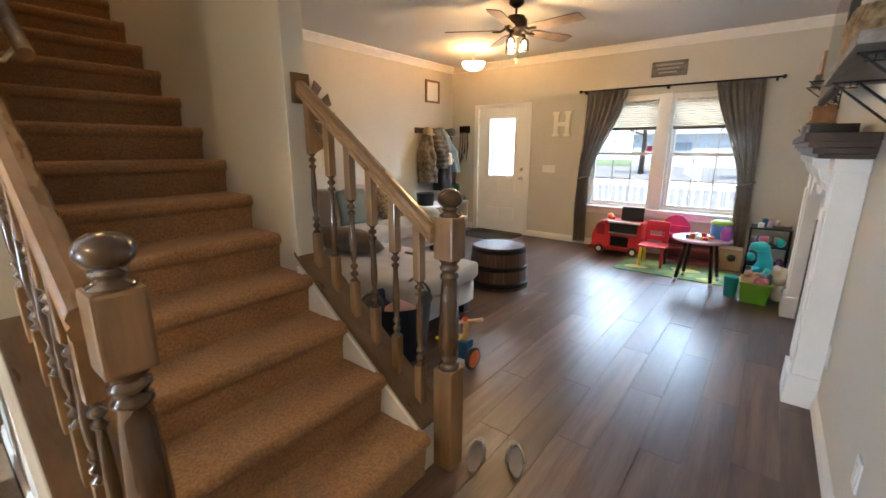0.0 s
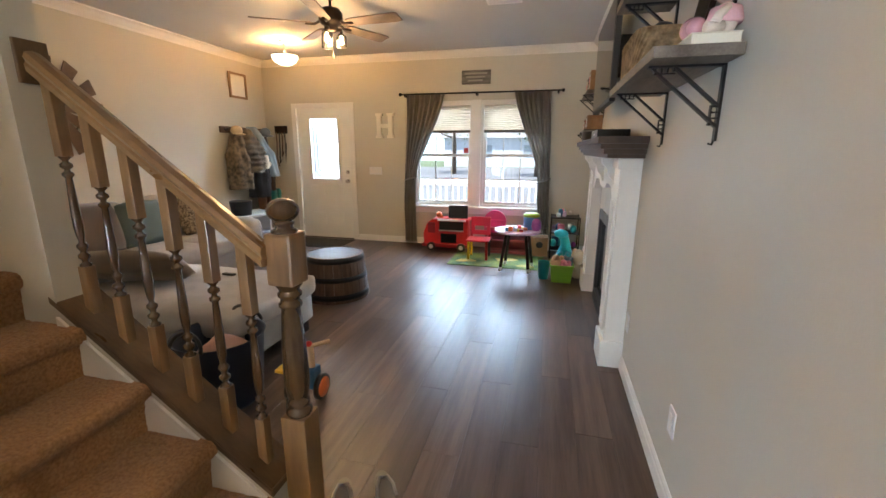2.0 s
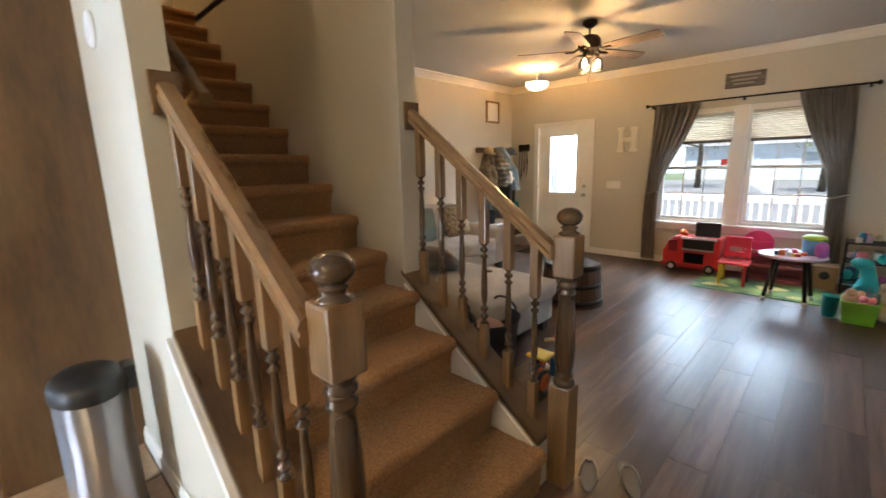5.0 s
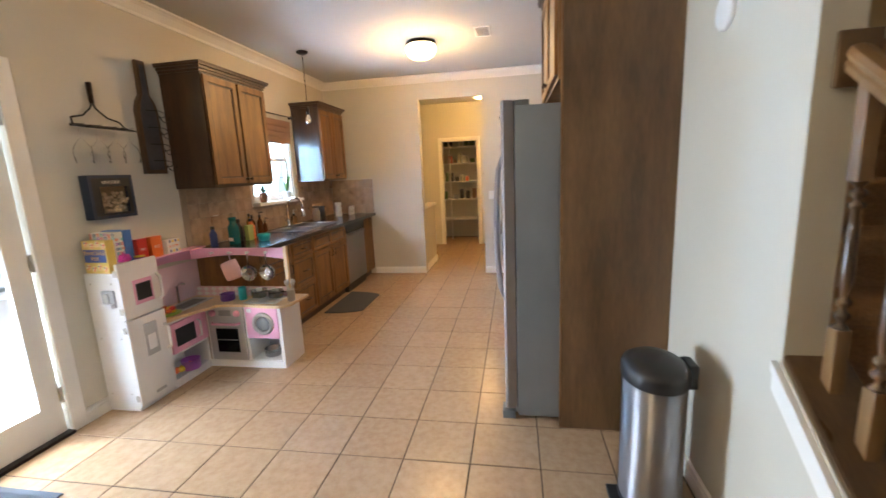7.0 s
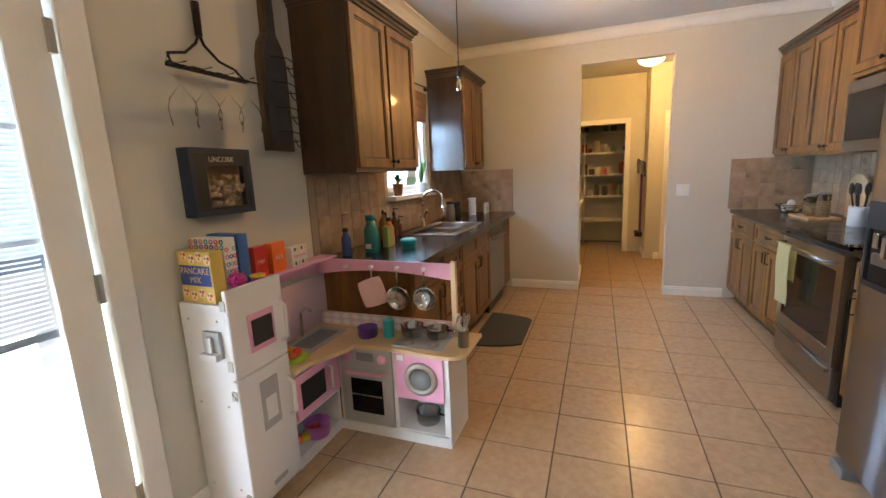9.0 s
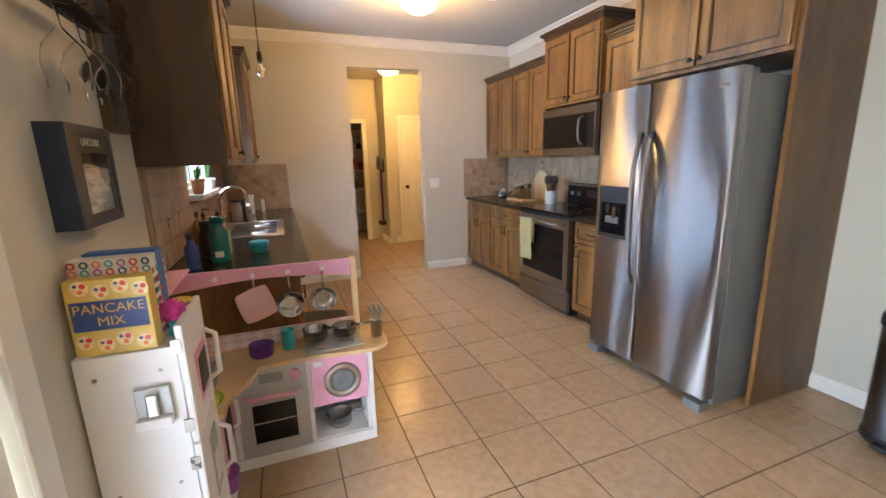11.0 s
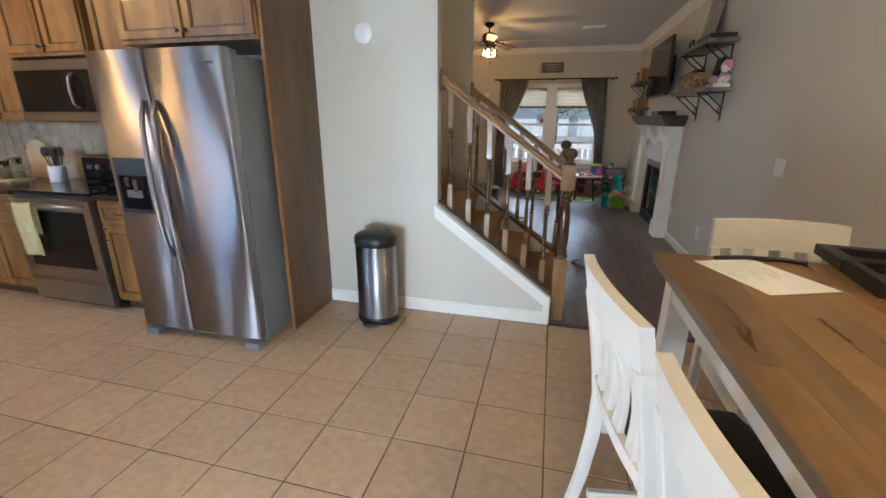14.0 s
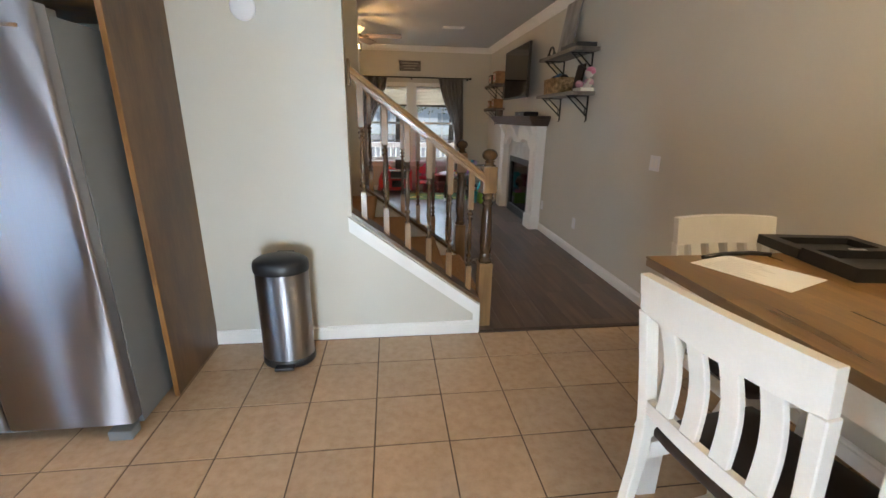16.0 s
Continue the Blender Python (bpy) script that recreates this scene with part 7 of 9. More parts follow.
# teal dinosaur, baskets
AQUA = bpy.data.materials["toy_aqua"]
bm = bmesh.new()
tube(bm, [(0.10, 5.05, 0.0), (0.10, 5.05, 0.06), (0.10, 5.05, 0.20), (0.11, 5.04, 0.33), (0.08, 5.0, 0.44), (0.02, 4.97, 0.47)], [0.09, 0.11, 0.10, 0.06, 0.055, 0.03], 14)
tube(bm, [(0.12, 5.12, 0.10), (0.16, 5.25, 0.05), (0.18, 5.38, 0.03)], [0.08, 0.05, 0.015], 10)
tube(bm, [(0.07, 4.97, 0.25), (0.01, 4.92, 0.22), (-0.01, 4.90, 0.17)], [0.03, 0.025, 0.015], 8)
tube(bm, [(0.14, 4.97, 0.25), (0.12, 4.91, 0.22), (0.10, 4.89, 0.17)], [0.03, 0.025, 0.015], 8)
ball(bm, 0.05, 4.98, 0.475, 0.065, 1.3, 1, 0.8)
single("toy_dinosaur", bm, AQUA, (0.10, 5.05, 0), "tall turquoise toy dinosaur beside the baskets", "toy dinosaur")
gb = thing("green_basket", (0.06, 4.70, 0), "lime green plastic basket of stuffed toys", "basket")
LIME = paint("lime_basket", (0.28, 0.55, 0.06), 0.45)
bm = bmesh.new()
x0, x1, y0, y1 = -0.055, 0.185, 4.57, 4.84
lo = [bm.verts.new(c) for c in ((x0 + 0.02, y0 + 0.02, 0.002), (x1 - 0.02, y0 + 0.02, 0.002), (x1 - 0.02, y1 - 0.02, 0.002), (x0 + 0.02, y1 - 0.02, 0.002))]
hi = [bm.verts.new(c) for c in ((x0, y0, 0.19), (x1, y0, 0.19), (x1, y1, 0.19), (x0, y1, 0.19))]
bm.faces.new(lo[::-1])
for i in range(4):
    bm.faces.new((lo[i], lo[(i + 1) % 4], hi[(i + 1) % 4], hi[i]))
bmesh.ops.solidify(bm, geom=bm.faces[:], thickness=0.006)
part("tub", bm, LIME, gb)
part("rim", slab(bmesh.new(), "z", 0.185, 0.20, x0 - 0.008, x1 + 0.008, y0 - 0.008, y1 + 0.008, [(x0 + 0.004, x1 - 0.004, y0 + 0.004, y1 - 0.004)]), LIME, gb)
bm = bmesh.new()
for k in range(14):
    a, c = rt.uniform(x0 + 0.03, x1 - 0.03), rt.uniform(y0 + 0.03, y1 - 0.03)
    ball(bm, a, c, 0.012, 0.005, 1, 1, 1, 1)
part("base_studs", bm, LIME, gb)
TANP = paint("tan_plush", (0.50, 0.32, 0.20), 0.95, bump=0.6, sheen=0.4)
for x, y, z, r, m, lab in ((0.02, 4.68, 0.19, 0.075, TANP, "tan plush toy in the green basket"), (0.12, 4.72, 0.19, 0.065, paint("grey_blue_plush", (0.20, 0.28, 0.34), 0.95, bump=0.5), "grey-blue plush toy in the green basket"), (0.10, 4.64, 0.17, 0.06, PINK, "pink plush toy in the green basket")):
    bm = bmesh.new()
    ball(bm, x, y, z + 0.02, r, 1.1, 1, 0.95)
    ball(bm, x - 0.02, y - 0.03, z + r, r * 0.55)
    ball(bm, x + 0.04, y - 0.02, z + r, r * 0.4)
    single("plush_toy", bm, m, (x, y, z - r * 0.9), lab, "plush toy", "plush toys")
bm = bmesh.new()
ball(bm, 0.24, 4.80, 0.10, 0.10, 0.8, 0.9, 1)
ball(bm, 0.235, 4.76, 0.26, 0.085, 0.9, 1, 1.1)
ball(bm, 0.20, 4.72, 0.34, 0.03)
single("plush_bear", bm, paint("pale_plush", (0.62, 0.50, 0.36), 0.95, bump=0.6), (0.24, 4.78, 0), "pale plush bear leaning by the fireplace", "plush toy")
tlb = thing("teal_bin", (-0.125, 4.70, 0), "teal plastic bin beside the green basket", "bin")
part("bin", lathe(bmesh.new(), [(0.05, 0.002), (0.065, 0.20), (0.067, 0.20), (0.06, 0.19), (0.045, 0.01)], -0.125, 4.72, 0, 22), AQUA, tlb)
bx = thing("cardboard_box", (-0.20, 5.82, 0), "brown cardboard box with a round hole under the window", "box")
part("box", boxes((-0.33, -0.09, 5.75, 5.98, 0.002, 0.26), bevel=0.004), paint("cardboard", (0.30, 0.20, 0.12), 0.85), bx)
# A flat black disc stands in for the dark inside of the hole.
part("hole", lathe(bmesh.new(), [(0.045, -0.001), (0.045, -0.003), (0.02, -0.004)], -0.20, 5.75, 0.16, 20, "y"), BLACK, bx)
dh = thing("pink_dollhouse", (-0.62, 5.85, 0), "pink and brown toy shelf under the window", "dollhouse")
part("body", slab(bmesh.new(), "y", 5.78, 5.98, -0.95, -0.36, 0.002, 0.36, [(-0.92, -0.67, 0.03, 0.17), (-0.64, -0.39, 0.03, 0.17), (-0.92, -0.67, 0.20, 0.33), (-0.64, -0.39, 0.20, 0.33)]), paint("rose_plastic", (0.38, 0.10, 0.12), 0.5), dh)
part("back", boxes((-0.95, -0.36, 5.981, 5.99, 0.002, 0.36)), paint("rose_dark", (0.22, 0.06, 0.07), 0.5), dh)
part("arch", lathe(bmesh.new(), [(0.16, 0.0), (0.16, 0.02)], -0.95 + 0.12, 5.88, 0.43, 28, "y"), paint("magenta_plastic", (0.62, 0.04, 0.20), 0.35), dh)
part("arch_post", boxes((-0.98, -0.68, 5.87, 5.91, 0.30, 0.46), bevel=0.01), bpy.data.materials["magenta_plastic"], dh)

# ---- dining ----
TBZ = 0.976
dt = thing("dining_table", (-0.25, -2.15, 0), "counter-height table with butcher-block top and white legs", "table")
BUTCH = paint("butcher_block", (0.155, 0.080, 0.026), 0.3, var=0.15, scale=6, fine=50, stretch=(2.5, 0.28, 1), rand=0.26, tone=(0.25, 0.142, 0.052), bump=0.04, coat=0.1)
TW0, TW1, TL0, TL1 = -0.688, 0.225, -3.06, -1.262
rt = random.Random(3)
nstrip = 10
top = part("tabletop", boxes((TW0 + 0.003, TW1 - 0.003, TL0 + 0.003, TL1 - 0.003, TBZ - 0.034, TBZ - 0.004)), BUTCH, dt, "butcher-block top")
sw_ = (TW1 - TW0) / nstrip
for i in range(nstrip):
    y = TL0 - rt.uniform(0, 0.5)
    while y < TL1:
        L = rt.uniform(0.35, 0.75)
        a, b = max(y, TL0), min(y + L, TL1)
        if b - a > 0.03:
            bm = bmesh.new()
            box(bm, TW0 + sw_ * i + 0.0002, TW0 + sw_ * (i + 1) - 0.0002, a + 0.0002, b - 0.0002, TBZ - 0.006, TBZ + rt.uniform(-0.0002, 0.0002))
            part("stave", bm, BUTCH, top)
        y += L
CHW = paint("cream_chair_paint", (0.69, 0.665, 0.61), 0.45, var=0.05, scale=6, bump=0.05)
part("apron", boxes((TW0 + 0.05, TW0 + 0.075, TL0 + 0.06, TL1 - 0.06, TBZ - 0.135, TBZ - 0.035), (TW1 - 0.075, TW1 - 0.05, TL0 + 0.06, TL1 - 0.06, TBZ - 0.135, TBZ - 0.035), (TW0 + 0.075, TW1 - 0.075, TL1 - 0.085, TL1 - 0.06, TBZ - 0.135, TBZ - 0.035), (TW0 + 0.075, TW1 - 0.075, TL0 + 0.06, TL0 + 0.085, TBZ - 0.135, TBZ - 0.035)), CHW, dt, "white painted apron")
for x in (TW0 + 0.085, TW1 - 0.085):
    for y in (TL0 + 0.095, TL1 - 0.095):
        bm = bmesh.new()
        box(bm, x - 0.04, x + 0.04, y - 0.04, y + 0.04, 0.0, TBZ - 0.036, bevel=0.005)
        part("leg", bm, CHW, dt, "white square leg")


def chair():
    """Counter chair at the origin, seat towards +x, back at x = 0."""
    c = thing("dining_chair", (0, 0, 0), "cream-painted counter chair with slatted back and dark seat", "chair", "chairs round the table")
    SEATD = paint("dark_seat", (0.03, 0.02, 0.016), 0.5, var=0.2, bump=0.1)

    def lean(z):
        # the back leans away and curls at its top
        return 0.045 - 0.16 * max(0, (z - 0.60)) ** 1.2 * 1.2 if z > 0.60 else 0.045 - 0.10 * ((0.6 - z) / 0.6) ** 2
    for s in (-1, 1):
        bm = bmesh.new()
        zs = [0, 0.15, 0.3, 0.45, 0.6, 0.7, 0.8, 0.9, 0.962]
        rows = []
        for z in zs:
            x, w = lean(z), 0.016 + 0.004 * min(1, z / 0.6)
            y = s * (0.20 + 0.012 * z)
            rows.append([bm.verts.new((x + a * w, y + b * 0.0165, z)) for a, b in ((-1, -1), (1, -1), (1, 1), (-1, 1))])
        for p, q in zip(rows, rows[1:]):
            for i in range(4):
                bm.faces.new((p[i], p[(i + 1) % 4], q[(i + 1) % 4], q[i]))
        bm.faces.new(rows[0][::-1])
        bm.faces.new(rows[-1])
        bmesh.ops.bevel(bm, geom=bm.edges[:], offset=0.003, segments=1, affect="EDGES")
        part("back_leg", bm, CHW, c)
        part("front_leg", boxes((0.40, 0.438, s * 0.19 - 0.019, s * 0.19 + 0.019, 0.0, 0.535), bevel=0.004), CHW, c)
        part("side_rail", boxes((0.06, 0.40, s * 0.195 - 0.010, s * 0.195 + 0.010, 0.475, 0.535)), CHW, c)
        part("side_stretcher", boxes((0.045, 0.40, s * 0.195 - 0.009, s * 0.195 + 0.009, 0.20, 0.23)), CHW, c)
    part("front_rail", boxes((0.409, 0.43, -0.171, 0.171, 0.475, 0.535)), CHW, c)
    part("footrest", boxes((0.407, 0.432, -0.171, 0.171, 0.16, 0.20)), CHW, c)
    bm = bmesh.new()
    soft(bm, 0.07, 0.46, -0.205, 0.205, 0.535, 0.585, 0.02, 0.008, 6, 0.0)
    part("seat", bm, SEATD, c, "dark brown seat")

    def bowed(z0, z1, thick, bow):
        bm = bmesh.new()
        n = 12
        rows = []
        for i in range(n + 1):
            u = 2 * i / n - 1
            y = 0.224 * u
            off = bow * (u * u - 1)
            rows.append([bm.verts.new((lean(z) + off + d, y, z + 0.006 * (1 - u * u) * (1 if z > (z0 + z1) / 2 else 0))) for d, z in ((-thick / 2, z0), (thick / 2, z0), (thick / 2, z1), (-thick / 2, z1))])
        for p, q in zip(rows, rows[1:]):
            for i in range(4):
                bm.faces.new((p[i], q[i], q[(i + 1) % 4], p[(i + 1) % 4])).smooth = False
        bm.faces.new(rows[0])
        bm.faces.new(rows[-1][::-1])
        bmesh.ops.recalc_face_normals(bm, faces=bm.faces)
        return bm
    part("top_rail", bowed(0.958, 1.066, 0.030, 0.022), CHW, c)
    part("lower_rail", bowed(0.640, 0.685, 0.022, 0.022), CHW, c)
    for k in range(4):
        u = (k - 1.5) / 1.5 * 0.57
        bm = bmesh.new()
        rows = []
        for i in range(9):
            z = 0.68 + 0.295 * i / 8
            x = lean(z) + 0.022 * (u * u - 1) + 0.022 * math.sin(math.pi * i / 8)
            rows.append([bm.verts.new((x + a * 0.009, 0.228 * u + b * 0.0235, z)) for a, b in ((-1, -1), (1, -1), (1, 1), (-1, 1))])
        for p, q in zip(rows, rows[1:]):
            for i in range(4):
                bm.faces.new((p[i], p[(i + 1) % 4], q[(i + 1) % 4], q[i]))
        bm.faces.new(rows[0][::-1])
        bm.faces.new(rows[-1])
        bmesh.ops.bevel(bm, geom=bm.edges[:], offset=0.002, segments=1, affect="EDGES")
        part("slat", bm, CHW, c)
    return c


c1 = chair()
c1.matrix_basis = pose(-0.882, -1.868, 0, 0, 0, 9)
copy_thing(c1, pose(-0.806, -2.40, 0, 0, 0, 8))
copy_thing(c1, pose(-0.21, -1.08, 0, 0, 0, -90))

pp = thing("paper_sheet", (-0.44, -1.47, TBZ), "printed white sheet of paper on the table", "paper")
PAPER = paint("printer_paper", (0.86, 0.86, 0.85), 0.75, var=0.02, bump=0.02)
corners = [Vector((-0.575, -1.345, TBZ)), Vector((-0.460, -1.618, TBZ)), Vector((-0.248, -1.537, TBZ)), Vector((-0.375, -1.270, TBZ))]
sheet = part("sheet", prism(bmesh.new(), [(c.x, c.y) for c in corners], "z", TBZ + 0.0008, TBZ + 0.0022), PAPER, pp)
INK = paint("grey_ink", (0.35, 0.35, 0.36), 0.8, bump=0)
for k in range(9):
    bm = bmesh.new()
    u0, v0 = 0.10 + 0.015 * (k % 2), 0.10 + 0.085 * k
    q = []
    for u, v in ((u0, v0), (u0 + 0.55 - 0.08 * (k % 3), v0), (u0 + 0.55 - 0.08 * (k % 3), v0 + 0.012), (u0, v0 + 0.012)):
        p = corners[0] * (1 - u) * (1 - v) + corners[1] * u * (1 - v) + corners[2] * u * v + corners[3] * (1 - u) * v
        q.append(bm.verts.new(p + Vector((0, 0, 0.0026))))
    bm.faces.new(q)
    part("text_bar", bm, INK, sheet)
tc_ = thing("tool_case", (-0.02, -1.36, TBZ), "open black moulded plastic tool case on the table", "case")
M = Matrix.Translation((0.03, -1.385, TBZ)) @ Matrix.Rotation(radians(-8), 4, "Z") @ Matrix.Diagonal((0.92, 0.86, 0.85, 1))


def local(bm):
    bmesh.ops.transform(bm, matrix=M, verts=bm.verts)
    return bm


CASE = paint("case_plastic", (0.014, 0.014, 0.015), 0.5, var=0.2, scale=20, bump=0.15)
part("tray", local(slab(bmesh.new(), "z", 0.003, 0.055, -0.20, 0.20, -0.24, 0.02, [(-0.17, 0.17, -0.21, -0.01)])), CASE, tc_)
part("tray_floor", local(boxes((-0.199, 0.199, -0.239, 0.019, 0.001, 0.02))), CASE, tc_)
part("lid", local(slab(bmesh.new(), "z", 0.004, 0.045, -0.20, 0.20, 0.028, 0.27, [(-0.15, 0.15, 0.07, 0.22)])), CASE, tc_)
part("lid_floor", local(boxes((-0.199, 0.199, 0.029, 0.269, 0.002, 0.015))), CASE, tc_)
part("latch", local(boxes((-0.05, 0.03, -0.262, -0.241, 0.015, 0.045), bevel=0.004)), CASE, tc_)
part("label", local(boxes((-0.03, 0.03, -0.005, 0.012, 0.0555, 0.0575))), WHITE, tc_, "small white label")
bm = bmesh.new()
tube(bm, [(-0.50, -1.31, TBZ + 0.008), (-0.40, -1.28, TBZ + 0.008), (-0.28, -1.275, TBZ + 0.008), (-0.22, -1.30, TBZ + 0.008)], 0.008, 8)
single("black_strap", bm, BLACK, (-0.36, -1.28, TBZ), "thin black strap lying on the table edge", "strap")

# ---- toy kitchen ----
earlier = set(bpy.data.objects)
PK = paint("toy_pink", (0.72, 0.36, 0.52), 0.45, var=0.03, bump=0.02)
SILV = paint("toy_silver_paint", (0.42, 0.43, 0.45), 0.4, 0.3, var=0.04, bump=0.02)
BIRCH = paint("toy_counter_wood", (0.62, 0.44, 0.24), 0.4, var=0.1, scale=5, stretch=(1, 0.3, 1), bump=0.03)
tk = thing("toy_kitchen", (-3.1, -3.2, 0), "white and pink wooden corner toy kitchen", "toy kitchen")
# fridge tower
tw_ = part("fridge_tower", boxes((-2.93, -2.645, -3.44, -3.205, 0.0, 0.925), bevel=0.003), WHITE, tk)
for z0, z1 in ((0.03, 0.615), (0.62, 0.985)):
    d = part("tower_door", boxes((-2.932, -2.640, -3.203, -3.182, z0, z1), bevel=0.008), WHITE, tk)
    zc = z0 + 0.39 if z0 < 0.5 else z0 + 0.16
    part("door_handle", tube(bmesh.new(), [(-2.905, -3.182, zc - 0.09), (-2.905, -3.150, zc - 0.07), (-2.905, -3.150, zc + 0.07), (-2.905, -3.182, zc + 0.09)], 0.009, 8), WHITE, d)
    if z0 > 0.5:
        part("pink_frame", boxes((-2.865, -2.725, -3.183, -3.177, 0.70, 0.86), bevel=0.002), PK, d, "pink microwave frame")
        part("black_window", boxes((-2.85, -2.74, -3.178, -3.174, 0.725, 0.835)), BLACK, d)
    else:
        part("dispenser_sticker", boxes((-2.845, -2.745, -3.183, -3.179, 0.34, 0.56)), SILV, d, "grey dispenser print")
        part("dispenser_niche", boxes((-2.825, -2.765, -3.180, -3.176, 0.38, 0.48)), WHITE, d)
        part("vent_print", boxes((-2.84, -2.76, -3.183, -3.179, 0.07, 0.09)), SILV, d)
    for zz in (z0 + 0.06, z1 - 0.06):
        part("hinge", boxes((-2.642, -2.636, -3.215, -3.19, zz - 0.02, zz + 0.02)), NICKEL, d)
ph = part("wall_phone", boxes((-2.645, -2.628, -3.318, -3.232, 0.71, 0.82), bevel=0.004), SILV, tk, "silver toy phone holder")
part("receiver", boxes((-2.628, -2.612, -3.290, -3.260, 0.74, 0.805), bevel=0.006), NICKEL, ph)
part("receiver_cradle", boxes((-2.629, -2.605, -3.318, -3.232, 0.71, 0.738), bevel=0.004), WHITE, ph)
for y in (-3.40, -3.25):
    for z in (0.12, 0.50, 0.86):
        part("screw_cap", lathe(bmesh.new(), [(0.006, 0), (0.005, 0.002)], -2.645, y, z, 10, "x"), NICKEL, tk)
# sink leg along the wall
part("sink_unit", slab(bmesh.new(), "y", -3.44, -3.20, -3.305, -2.935, 0.0, 0.50, [(-3.29, -2.95, 0.06, 0.235)]), WHITE, tk)
part("unit_back", boxes((-3.29, -2.95, -3.44, -3.43, 0.06, 0.235)), WHITE, tk)
d = part("microwave_door", boxes((-3.24, -2.95, -3.199, -3.182, 0.255, 0.475), bevel=0.004), PK, tk, "pink microwave door")
part("black_window", boxes((-3.165, -2.985, -3.183, -3.178, 0.30, 0.43)), BLACK, d)
part("door_handle", tube(bmesh.new(), [(-3.20, -3.182, 0.30), (-3.20, -3.158, 0.31), (-3.20, -3.158, 0.42), (-3.20, -3.182, 0.43)], 0.007, 8), WHITE, d)
part("side_panel", boxes((-3.295, -3.245, -3.199, -3.184, 0.255, 0.475)), PK, tk)
# oven leg
part("oven_unit", slab(bmesh.new(), "x", -3.575, -3.315, -3.20, -2.565, 0.0, 0.50, [(-2.845, -2.585, 0.06, 0.24)]), WHITE, tk)
part("unit_back", boxes((-3.575, -3.565, -2.845, -2.585, 0.06, 0.24)), SILV, tk)
part("end_panel", boxes((-3.59, -3.300, -2.564, -2.548, 0.0, 0.515), bevel=0.002), WHITE, tk)
part("plinth", boxes((-3.315, -3.300, -3.20, -2.564, 0.0, 0.055)), WHITE, tk)
ov = part("oven_front", boxes((-3.3145, -3.300, -3.175, -2.865, 0.06, 0.50), bevel=0.002), SILV, tk, "silver oven front")
part("oven_window", boxes((-3.3005, -3.296, -3.115, -2.925, 0.125, 0.32), bevel=0.002), BLACKG, ov, "black oven window")
part("oven_rack", boxes((-3.2965, -3.2945, -3.11, -2.93, 0.225, 0.231)), NICKEL, ov)
part("oven_handle", tube(bmesh.new(), [(-3.30, -3.14, 0.365), (-3.27, -3.12, 0.365), (-3.27, -2.92, 0.365), (-3.30, -2.90, 0.365)], 0.010, 8), PK, ov, "pink oven handle")
for y in (-3.125, -2.915):
    part("dial", lathe(bmesh.new(), [(0.026, 0), (0.024, 0.014), (0.008, 0.018)], -3.30, y, 0.445, 18, "x"), PK, ov, "pink dial")
part("clock_print", boxes((-3.3005, -3.297, -3.07, -2.97, 0.425, 0.47)), paint("lcd_grey", (0.22, 0.24, 0.25), 0.4), ov)
wf = part("washer_front", boxes((-3.3145, -3.300, -2.845, -2.58, 0.245, 0.50), bevel=0.002), PK, tk, "pink washer front")
part("porthole_ring", lathe(bmesh.new(), [(0.055, 0), (0.09, 0.0), (0.086, 0.014), (0.062, 0.016), (0.058, 0.004)], -3.30, -2.70, 0.365, 32, "x", close=False), NICKEL, wf, "silver porthole ring")
part("porthole", lathe(bmesh.new(), [(0.06, 0.0), (0.055, 0.008), (0.02, 0.012)], -3.30, -2.70, 0.365, 28, "x"), paint("grey_porthole", (0.16, 0.165, 0.17), 0.15, bump=0), wf, "grey porthole")
part("washer_dial", boxes((-3.3005, -3.296, -2.83, -2.79, 0.455, 0.485)), WHITE, wf)
# worktop with a curved front
bm = bmesh.new()
cv = [(-2.935, -3.44), (-2.935, -3.165)]
for k in range(11):
    f = k / 10
    cv.append((-2.98 - 0.29 * f, -3.165 + 0.10 * f * f * (3 - 2 * f)))
cv += [(-3.285, -2.95), (-3.285, -2.80), (-3.262, -2.66), (-3.258, -2.58)]
for k in range(7):
    a = radians(0 + 15 * k)
    cv.append((-3.338 + 0.08 * math.cos(a), -2.56 + 0.10 * math.sin(a)))
cv += [(-3.585, -2.455), (-3.585, -3.44)]
prism(bm, cv, "z", 0.502, 0.522)
wk = part("worktop", bm, BIRCH, tk, "birch-coloured worktop")
part("hob", boxes((-3.50, -3.31, -2.86, -2.58, 0.5222, 0.5285), bevel=0.002), SILV, wk, "silver toy hob")
for x, y in ((-3.455, -2.79), (-3.36, -2.79), (-3.455, -2.65), (-3.36, -2.65)):
    part("burner", lathe(bmesh.new(), [(0.03, 0.0), (0.03, 0.006), (0.012, 0.009), (0.010, 0.012)], x, y, 0.5286, 18), NICKEL, wk)
part("toy_basin", slab(bmesh.new(), "z", 0.5222, 0.528, -3.45, -3.13, -3.40, -3.22, [(-3.42, -3.16, -3.375, -3.245)]), SILV, wk)
part("basin_bed", boxes((-3.42, -3.16, -3.375, -3.245, 0.5222, 0.5245)), STEELD, wk)
part("toy_tap", tube(bmesh.new(), [(-3.30, -3.41, 0.523), (-3.30, -3.41, 0.66), (-3.30, -3.37, 0.69), (-3.30, -3.33, 0.68)], 0.010, 8), CHROME, wk)
